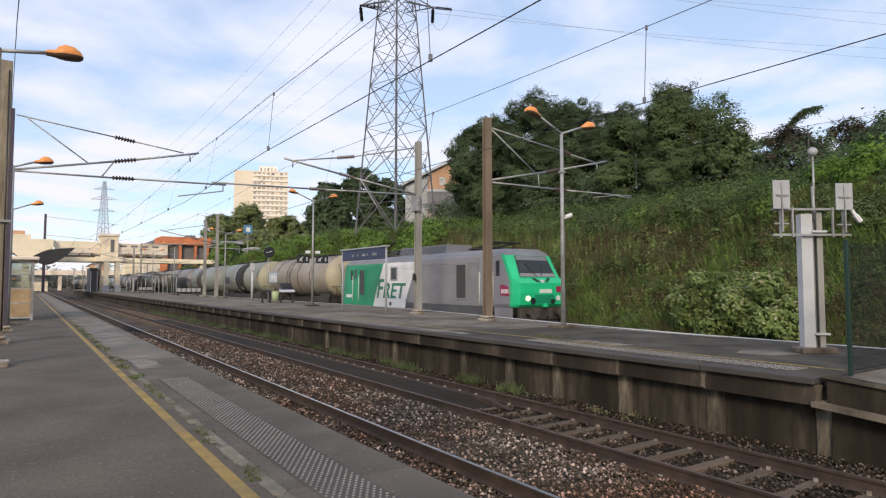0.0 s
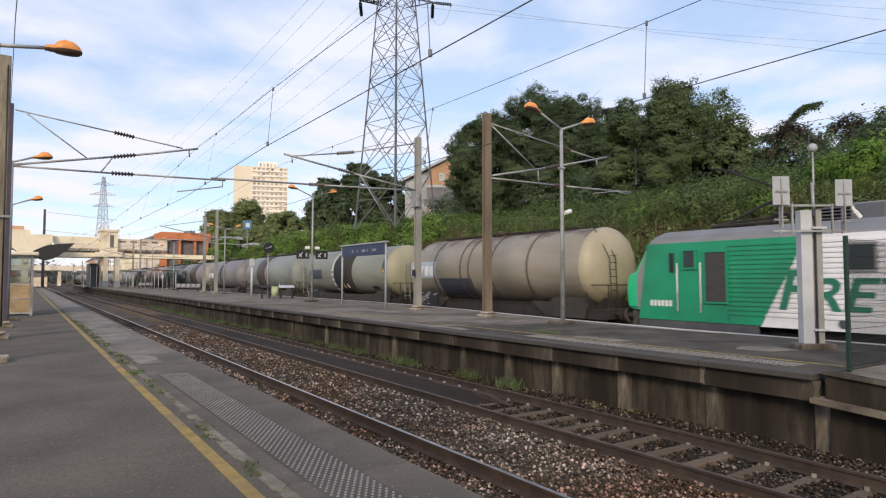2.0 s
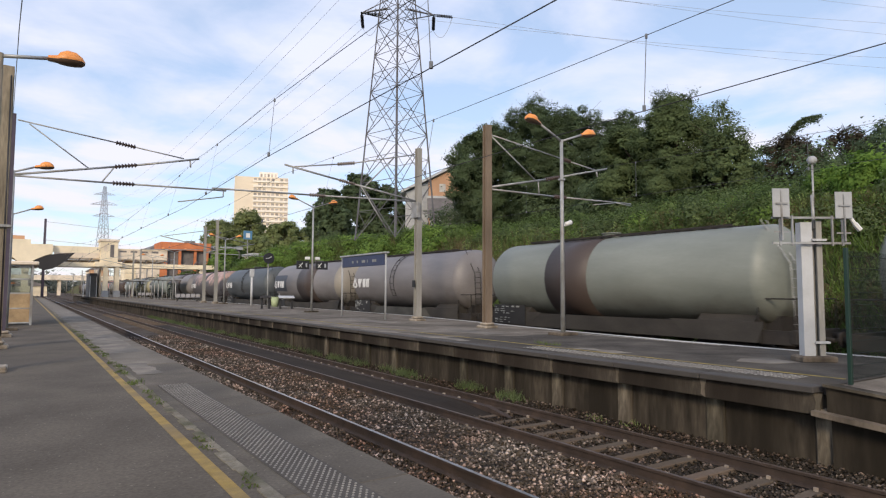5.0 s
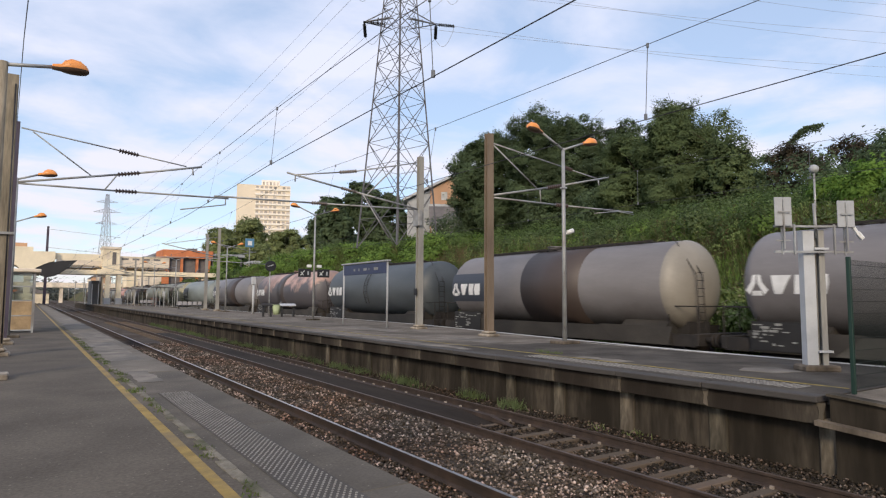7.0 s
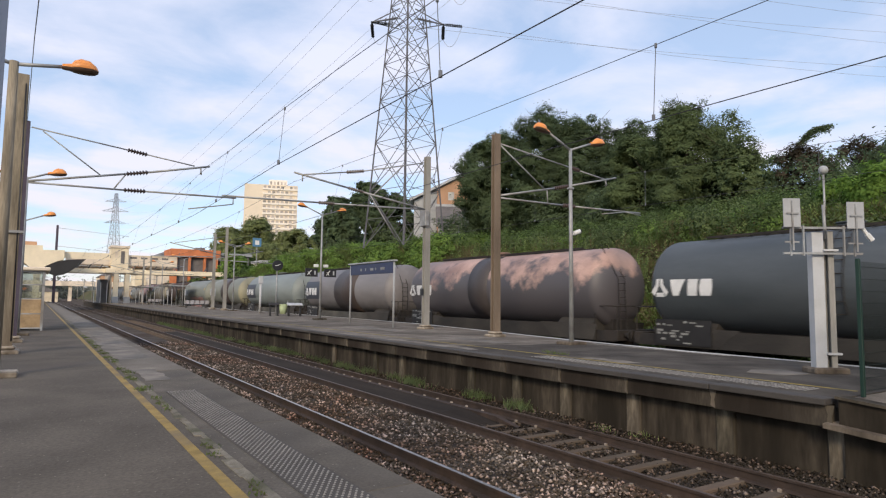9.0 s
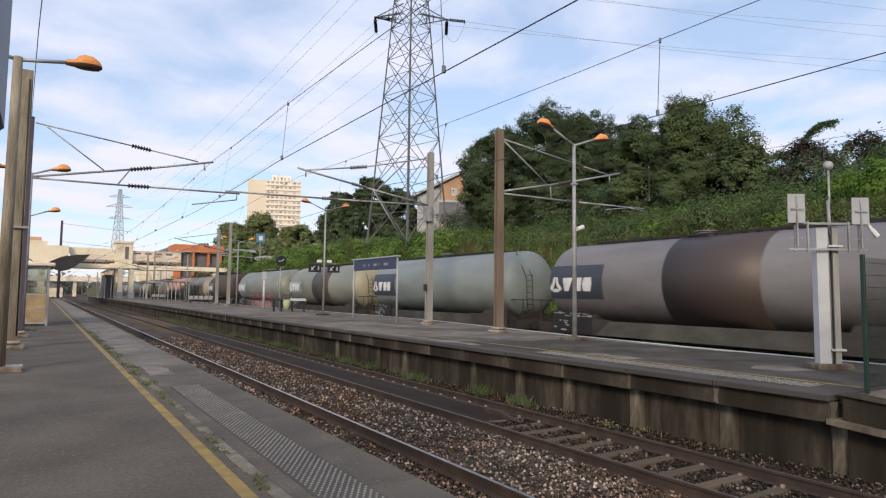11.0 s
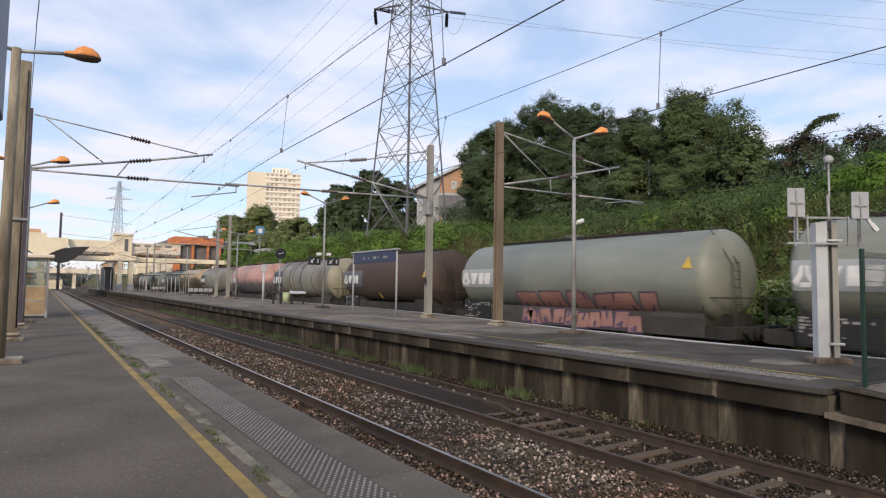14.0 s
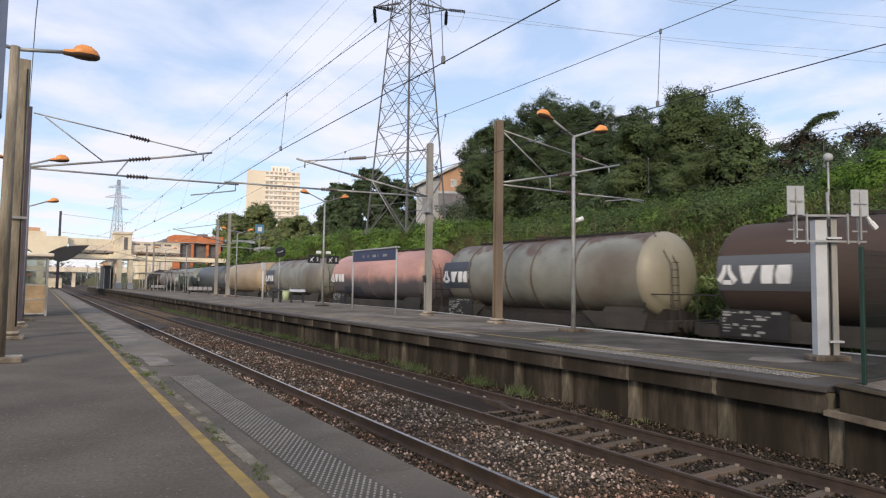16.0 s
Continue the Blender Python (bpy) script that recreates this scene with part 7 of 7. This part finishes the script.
# ---------------------------------------------------------------- vegetation
def tree(name, label, x, y, z1, rw, leaf, seed, lumps=16, density=150, size=0.26, crown0=0.25, cone=0.0, trunk=0.22, group="trees on the bank"):
    z0 = ground_z(x, y) - 0.2
    t = thing(name, label, "tree", group, at=(x, y, z0))
    h = z1 - z0
    r = random.Random(seed)
    bm = B()
    last, lr = Vector((0, 0, 0)), trunk
    for i in range(5):
        p = Vector((r.uniform(-0.2, 0.2) * i * 0.5, r.uniform(-0.2, 0.2) * i * 0.5, h * (i + 1) / 6.2))
        rod(bm, last, p, lr, lr * 0.8, 7)
        last, lr = p, lr * 0.8
        if i >= 1:
            for k in range(3):
                a = r.uniform(0, 6.28)
                q = p + Vector((math.cos(a) * rw * 0.6, math.sin(a) * rw * 0.6, h * r.uniform(0.08, 0.2)))
                rod(bm, p, q, lr * 0.45, lr * 0.12, 5)
    part("trunk", bm, BARK, t)
    blobs = crown_blobs(0, 0, h * crown0, h, rw, lumps, seed, cone)
    P_, O_ = blob_points(blobs, density, 0.12 if leaf is LEAF_BROWN or leaf is LEAF_ROBINIA or 400 < density < 500 else 0.4)
    if density > 250:
        # open up dark hollows between the leaf clumps
        a, b, c = P_[:, 0] * 1.6 + seed, P_[:, 1] * 1.6, P_[:, 2] * 1.6
        f = np.sin(a + 1.4 * np.sin(b)) + np.sin(b * 1.1 + 1.4 * np.sin(c)) + np.sin(c * 1.2 + 1.4 * np.sin(a)) + 0.5 * np.sin(a * 2.7 + b * 1.9) + 0.5 * np.sin(c * 2.9 - b * 2.1)
        keep = f + RNG.uniform(-0.6, 0.6, len(f)) > -0.75
        P_, O_ = P_[keep], O_[keep]
    mid = np.array([0, 0, h * (0.35 + crown0 * 0.3)])
    away = P_ - mid
    away /= np.linalg.norm(away, axis=1, keepdims=True) + 1e-6
    leafage("crown", P_, size, O_ * 0.75 + away * 0.55, leaf, t)
    return t


TR = "broad-leaved tree with a dense dark green crown on the bank"
tree("tree", TR, 37.0, 48.6, 18.6, 3.6, LEAF_DARK, 21, 84, 1008, 0.074, 0.02)
tree("tree", TR, 38.2, 47.6, 19.6, 3.6, LEAF_DARK, 22, 84, 1008, 0.074, 0.02)
tree("tree", TR, 40.2, 43.4, 20.9, 4.2, LEAF_DARK, 23, 84, 1008, 0.074, 0.02)
tree("tree", TR, 42.3, 40.2, 20.2, 3.8, LEAF_DARK, 24, 84, 963, 0.074, 0.02)
tree("tree", TR, 43.2, 35.5, 18.4, 3.4, LEAF_DARK, 35, 84, 800, 0.085, 0.02)
tree("tree", "tall olive-green conical tree on the bank", 38.2, 26.8, 17.2, 3.9, LEAF_OLIVE, 25, 80, 1150, 0.066, 0.0, 0.38)
tree("tree", "olive-green tree on the bank", 38.8, 31.2, 15.4, 3.4, LEAF_OLIVE, 26, 64, 800, 0.09, 0.0, 0.1)
tree("tree", "olive-green tree on the bank", 37.6, 22.8, 13.6, 2.8, LEAF_OLIVE, 36, 64, 800, 0.09, 0.0, 0.1)
tree("tree", "thin airy tree with small leaves on the bank", 42.6, 26.2, 17.2, 2.7, LEAF_OLIVE, 27, 30, 130, 0.10, 0.2)
tree("tree", "copper-brown tree on the bank", 41.5, 20.4, 12.8, 2.4, LEAF_BROWN, 28, 36, 480, 0.09, 0.05)
tree("tree", "copper-brown tree on the bank", 44.0, 18.0, 13.2, 2.6, LEAF_BROWN, 29, 36, 450, 0.09, 0.05)
tree("tree", "dark tree on the bank", 43.0, 14.8, 12.8, 2.8, LEAF_DARK, 30, 36, 420, 0.095, 0.05)
tree("tree", "copper-brown tree on the bank", 44.0, 11.0, 13.8, 3.2, LEAF_BROWN, 31, 36, 420, 0.095, 0.05)
tree("tree", "dark leafy tree behind the pylon", 48.0, 110.0, 22.5, 5.0, LEAF_DARK, 32, 44, 180, 0.26, 0.05)
tree("tree", "dark leafy tree behind the pylon", 53.5, 107.5, 25.8, 5.4, LEAF_DARK, 33, 44, 180, 0.26, 0.05)
tree("tree", "dark leafy tree behind the pylon", 58.5, 104.5, 23.5, 4.8, LEAF_DARK, 34, 44, 180, 0.26, 0.05)
tree("tree", "dark leafy tree behind the pylon", 44.5, 100.0, 19.0, 3.6, LEAF_DARK, 44, 44, 180, 0.26, 0.05)
for i, (x, y, z, w, m) in enumerate(((49, 193, 24, 8, LEAF_FAR), (57, 191, 28, 8, LEAF_FAR), (64, 180, 24, 7.5, LEAF_FAR), (72, 178, 23, 7, LEAF_FAR), (40, 150, 13, 5, LEAF_MID), (36, 138, 11.5, 4.5, LEAF_BRIGHT), (47, 152, 16, 5.5, LEAF_FAR), (80, 174, 22, 7, LEAF_FAR))):
    tree("tree", "rounded olive-green tree in the distance", x, y, z, w, m, 50 + i, 46, 80, 0.30, 0.02, group="distant trees")
cd = thing("tree", "leaning conifer top with drooping dark tufts", "tree", "trees on the bank", at=(53.4, 27.4, 7.8))
bm = rod(B(), (0, 0, 0), (-0.1, 0.2, 5.4), 0.3, 0.2, 7)
limb = [Vector(p) for p in ((-0.1, 0.2, 5.4), (0.1, -0.4, 7.2), (0.5, -1.2, 8.6), (0.9, -2.0, 9.3), (1.3, -3.0, 9.4))]
for p, q in zip(limb, limb[1:]):
    rod(bm, p, q, 0.13, 0.07, 6)
part("trunk", bm, BARK, cd)
pts_ = []
for p, q in zip(limb, limb[1:]):
    for k in range(700):
        c = p.lerp(q, random.random())
        pts_.append((c.x + random.gauss(0, 0.16), c.y + random.gauss(0, 0.2), c.z - abs(random.gauss(0, 0.3)) + 0.08))
for k in range(1100):
    pts_.append((random.gauss(-0.3, 0.4), random.gauss(0.9, 0.6), 6.9 + random.gauss(0, 0.22)))
poly_mesh("foliage", leaf_quads(np.array(pts_), 0.085, tri=True), 3, LEAF_DARK, cd)
tree("tree", "bright green robinia with feathery leaves", 29.3, 10.6, 8.1, 2.7, LEAF_ROBINIA, 61, 40, 650, 0.08, 0.0)
tree("tree", "bright green robinia with feathery leaves", 30.5, 7.8, 8.5, 2.6, LEAF_ROBINIA, 62, 40, 650, 0.08, 0.0)
tree("tree", "bright green robinia with feathery leaves", 31.0, 13.0, 8.3, 1.8, LEAF_ROBINIA, 63, 40, 650, 0.08, 0.0)


def shrub_band(name, label, n, seed, yr, leaf, rise, sz, size, dens, toward=0.0, xoff=(-1.5, 3.0)):
    """Undergrowth along the bank, built as one tangle."""
    r = random.Random(seed)
    blobs = []
    for i in range(n):
        y = r.uniform(*yr)
        xc, zc = crest(y)
        x = xc + toward + r.uniform(*xoff)
        s = r.uniform(0.6, 1.0) * sz
        blobs.append((x, y, ground_z(x, y) + s * rise, s * 1.2, s * 1.2, s * r.uniform(0.7, 1.1)))
    P_, O_ = blob_points(blobs, dens, 0.12 if sz > 2 else 0.4)
    o = leafage(name, P_, size, O_, leaf)
    return tagged(o, label, "shrubs", kind="stuff")


shrub_band("bright_shrubs", "bright green shrubs along the top of the bank", 90, 71, (44, 112), LEAF_BRIGHT, 0.3, 1.25, 0.13, 210, 0, (-3.5, 2.5))
shrub_band("mixed_shrubs", "mid green shrubs along the crest", 60, 72, (26, 110), LEAF_MID, 0.3, 1.4, 0.12, 180, 1.5, (-1.5, 4.0))
shrub_band("dark_shrubs", "green undergrowth below the trees", 80, 73, (8, 50), LEAF_MID, 0.4, 1.5, 0.07, 400, 3.5, (-1.0, 5.0))
shrub_band("olive_shrubs", "olive undergrowth on the upper bank", 60, 74, (4, 40), LEAF_OLIVE, 0.25, 1.0, 0.065, 400, 0.6, (-2.0, 2.0))
shrub_band("bright_low_shrubs", "fresh green shrubs on the upper bank", 26, 77, (14, 44), LEAF_BRIGHT, 0.25, 0.9, 0.065, 430, 1.0, (-2.0, 2.0))
shrub_band("deep_shrubs", "dense wood behind the bank", 70, 75, (6, 60), LEAF_DARK, 0.8, 2.8, 0.12, 75, 9.0, (-2.0, 8.0))
shrub_band("far_shrubs", "low green growth where the bank runs out", 60, 76, (100, 170), LEAF_MID, 0.4, 1.8, 0.28, 90, 2.0, (-3.0, 8.0))


def tree_line():
    """Wood with haze painted into its leaves, closing the view down the line."""
    r = random.Random(19)
    blobs = []
    for i in range(150):
        x = r.uniform(-120, 140)
        y = r.uniform(470, 560)
        if 20 < x < 26:
            continue
        s = r.uniform(5, 9)
        blobs.append((x, y, s * 0.5, s * 1.4, s * 1.2, s))
    P_, O_ = blob_points(blobs, 0.9)
    return tagged(poly_mesh("distant_wood", leaf_quads(P_, 1.2, O_ * 0.5, tri=True), 3, LEAF_HAZE), "green wood in the far distance with haze painted in", "trees", kind="stuff")


tree_line()


def bank_grass(name, label, n, seed, yr, leaf, hmin, hmax, width, lo=22.4, patch=0.0):
    g = np.random.default_rng(seed)
    y = g.uniform(*yr, n)
    xc = np.array([crest(v)[0] for v in y])
    x = lo + (xc + 1.5 - lo) * g.uniform(0, 1, n)
    if patch:
        keep = np.array([noise.noise((a * 0.35, b * 0.35, seed)) > patch - 0.4 for a, b in zip(x, y)])
        x, y = x[keep], y[keep]
    n = len(x)
    z = np.array([ground_z(a, b) for a, b in zip(x, y)])
    hh = g.uniform(hmin, hmax, n)
    ang = g.uniform(0, 6.28, n)
    w = width * g.uniform(0.6, 1.4, n)
    lean = g.normal(0, 0.42, (n, 2)) * hh[:, None]
    base = np.stack([x, y, z - 0.05], 1)
    d = np.stack([np.cos(ang) * w, np.sin(ang) * w, np.zeros(n)], 1)
    tip = base + np.concatenate([lean, hh[:, None]], 1)
    V = np.stack([base - d, base + d, tip], 1)
    return tagged(poly_mesh(name, V, 3, leaf), label, "grass", kind="stuff")


bank_grass("bank_grass", "long green grass on the embankment", 75000, 81, (-2, 62), GRASS, 0.15, 0.5, 0.022)
bank_grass("dry_bank_grass", "dry straw-coloured grass patches on the embankment", 70000, 82, (-2, 60), STRAW, 0.25, 0.75, 0.017, patch=0.30)
bank_grass("far_bank_grass", "long grass on the far bank", 50000, 83, (60, 125), GRASS, 0.4, 0.9, 0.04)
bank_grass("weeds", "olive weeds on the embankment", 60000, 84, (-2, 60), LEAF_BRIGHT, 0.2, 0.65, 0.03, patch=0.42)


def bank_scrub(name, label, n, seed, yr, ur, leaf, sz, size, dens, clump=0.0, tall=0.8):
    """Low tangled growth scattered over the slope: ur is how far up it grows, from foot to crest."""
    r = random.Random(seed)
    blobs = []
    while len(blobs) < n:
        y = r.uniform(*yr)
        xc = crest(y)[0]
        u = r.uniform(*ur)
        x = 22.7 + (xc - 22.7) * u
        if noise.noise((x * 0.5, y * 0.3, seed)) < clump - 0.35 or (10.3 < y < 17 and u < 0.4):
            continue
        q = r.uniform(0.5, 1.25) * sz
        blobs.append((x, y, ground_z(x, y) + q * 0.25, q, q * r.uniform(0.9, 1.6), q * tall * r.uniform(0.7, 1.4)))
    P_, O_ = blob_points(blobs, dens, 0.5)
    return tagged(leafage(name, P_, size, O_, leaf), label, "scrub", kind="stuff")


bank_scrub("bramble_scrub", "brownish brambles over the lower bank", 430, 101, (0, 46), (0.0, 0.75), LEAF_BRAMBLE, 0.42, 0.055, 330, 0.30)
bank_scrub("olive_scrub", "olive-green weeds over the bank", 300, 102, (0, 50), (0.0, 1.0), LEAF_OLIVE, 0.42, 0.055, 330, 0.28)
bank_scrub("green_scrub", "fresh green growth in clumps on the bank", 200, 103, (2, 50), (0.25, 1.0), LEAF_MID, 0.45, 0.055, 330, 0.38)
bank_scrub("upper_scrub", "dark green scrub under the trees", 170, 104, (4, 46), (0.75, 1.25), LEAF_MID, 0.65, 0.06, 260, 0.25, 1.1)


def weed_stalks(name, label, n, seed, yr, leaf):
    """Tall seeding stalks with short leaves up the stem."""
    g = random.Random(seed)
    tri = []
    for i in range(n):
        y = g.uniform(*yr)
        x = 22.8 + (crest(y)[0] - 22.8) * g.uniform(0.05, 0.9)
        z, hgt = ground_z(x, y), g.uniform(0.6, 1.35)
        lx, ly = g.gauss(0, 0.12), g.gauss(0, 0.12)
        tri.append(((x - 0.012, y, z), (x + 0.012, y, z), (x + lx, y + ly, z + hgt)))
        for k in range(14):
            u = g.uniform(0.35, 1.0)
            a, d = g.uniform(0, 6.28), g.uniform(0.05, 0.13)
            p = Vector((x + lx * u, y + ly * u, z + hgt * u))
            q = p + Vector((math.cos(a) * d, math.sin(a) * d, 0.06))
            tri.append((tuple(p), tuple(q), tuple((p + q) / 2 + Vector((0, 0, 0.05)))))
    return tagged(poly_mesh(name, np.array(tri), 3, leaf), label, "weeds", kind="stuff")


bank_scrub("broad_leaf_scrub", "broad-leaved pale green weeds on the bank", 150, 105, (1, 44), (0.1, 0.95), LEAF_BUSH, 0.34, 0.085, 110, 0.42, 1.1)
weed_stalks("weed_stalks", "tall pale seeding weeds on the bank", 700, 111, (1, 45), LEAF_BUSH)
weed_stalks("dry_stalks", "tall dry brown weeds on the bank", 600, 112, (1, 45), STRAW)


def flowering_bush():
    b = thing("flowering_bush", "large pale-flowered leafy bush at the foot of the bank", "bush", at=(23.2, 13.6, -0.25))
    r = random.Random(5)
    blobs = []
    for i in range(34):
        u = r.uniform(-1, 1)
        v = r.uniform(-1, 1)
        hgt = (1 - 0.5 * u * u) * r.uniform(0.25, 1.0)
        s = r.uniform(0.5, 0.8)
        blobs.append((v * 1.2, u * 2.5, 0.3 + 2.75 * hgt, s, s, s * 0.8))
    P_, O_ = blob_points(blobs, 420, 0.15)
    poly_mesh("foliage", leaf_quads(P_, 0.11, O_ * 0.9), 4, LEAF_BUSH, b)
    sel = (P_[:, 2] > 1.2) & (RNG.uniform(0, 1, len(P_)) < 0.16) & (O_[:, 0] < 0.4) & (O_[:, 2] > -0.1)
    poly_mesh("blossom", leaf_quads(P_[sel] + O_[sel] * 0.06, 0.085, O_[sel]), 4, FLOWER, b)
    bm = B()
    for i in range(9):
        a = i * 0.7
        rod(bm, (0.1 * math.cos(a), 0.1 * math.sin(a), 0.0), (0.9 * math.cos(a), 1.6 * math.sin(a), 1.7), 0.05, 0.02, 5)
    part("stems", bm, BARK, b)


flowering_bush()
gp = bank_grass("foot_weeds", "weeds between freight track and bank", 9000, 85, (2, 40), LEAF_MID, 0.2, 0.8, 0.05, lo=21.6)


def tufts(name, label, spots, leaf, hgt, n_each, spread, seed):
    g = np.random.default_rng(seed)
    V = []
    for x, y, z in spots:
        n = n_each
        b = np.stack([x + g.normal(0, spread, n), y + g.normal(0, spread * 2.0, n), np.full(n, z)], 1)
        h = g.uniform(0.3, 1.0, n) * hgt
        ang = g.uniform(0, 6.28, n)
        w = 0.010
        d = np.stack([np.cos(ang) * w, np.sin(ang) * w, np.zeros(n)], 1)
        t = b + np.stack([g.normal(0, 0.35, n) * h, g.normal(0, 0.35, n) * h, h], 1)
        V.append(np.stack([b - d, b + d, t], 1))
    return tagged(poly_mesh(name, np.concatenate(V), 3, leaf), label, "weeds", kind="stuff")


r = random.Random(9)
tufts("seam_weeds", "grass tufts in the platform seam", [(1.46 + r.uniform(-0.06, 0.05), 9.5 + (i / 26) ** 1.1 * 16 + r.uniform(-0.5, 0.5), PZ) for i in range(26)], GRASS, 0.055, 36, 0.04, 91)
tufts("seam_moss", "sparse moss in the platform seam", [(1.45 + r.uniform(-0.04, 0.05), r.uniform(2, 9), PZ) for i in range(14)], GRASS, 0.035, 22, 0.03, 92)
tufts("wall_weeds", "weeds along the foot of the platform wall", [(9.45 + r.uniform(-0.15, 0.2), r.choice([11.2, 12.9, 14.0, 15.6, 16.3, 17.5, 19.0, 20.2, 21.0, 22.6, 24.0, 26.0, 27.5, 29.0]) + r.uniform(-0.35, 0.35) if i < 50 else r.uniform(24, 62), -0.2) for i in range(130)], LEAF_OLIVE, 0.30, 50, 0.10, 93)
tufts("wall_weeds_near", "small weeds by the platform wall", [(9.4, 8.6, -0.2), (9.5, 7.7, -0.2), (9.45, 12.5, -0.2), (9.4, 13.0, -0.2)], LEAF_BUSH, 0.17, 40, 0.08, 94)
tufts("island_weeds", "tufts of grass on the island platform", [(10.9, 11.5, IZ), (11.1, 11.9, IZ), (11.0, 11.2, IZ)], GRASS, 0.10, 30, 0.06, 95)


# ---------------------------------------------------------------- motion of the train
def motions():
    for ob, y0 in TRAIN:
        walk(ob, [(t, pose(FREIGHT, y0 - travel(t), 0)) for t in ROW_TIMES])


motions()
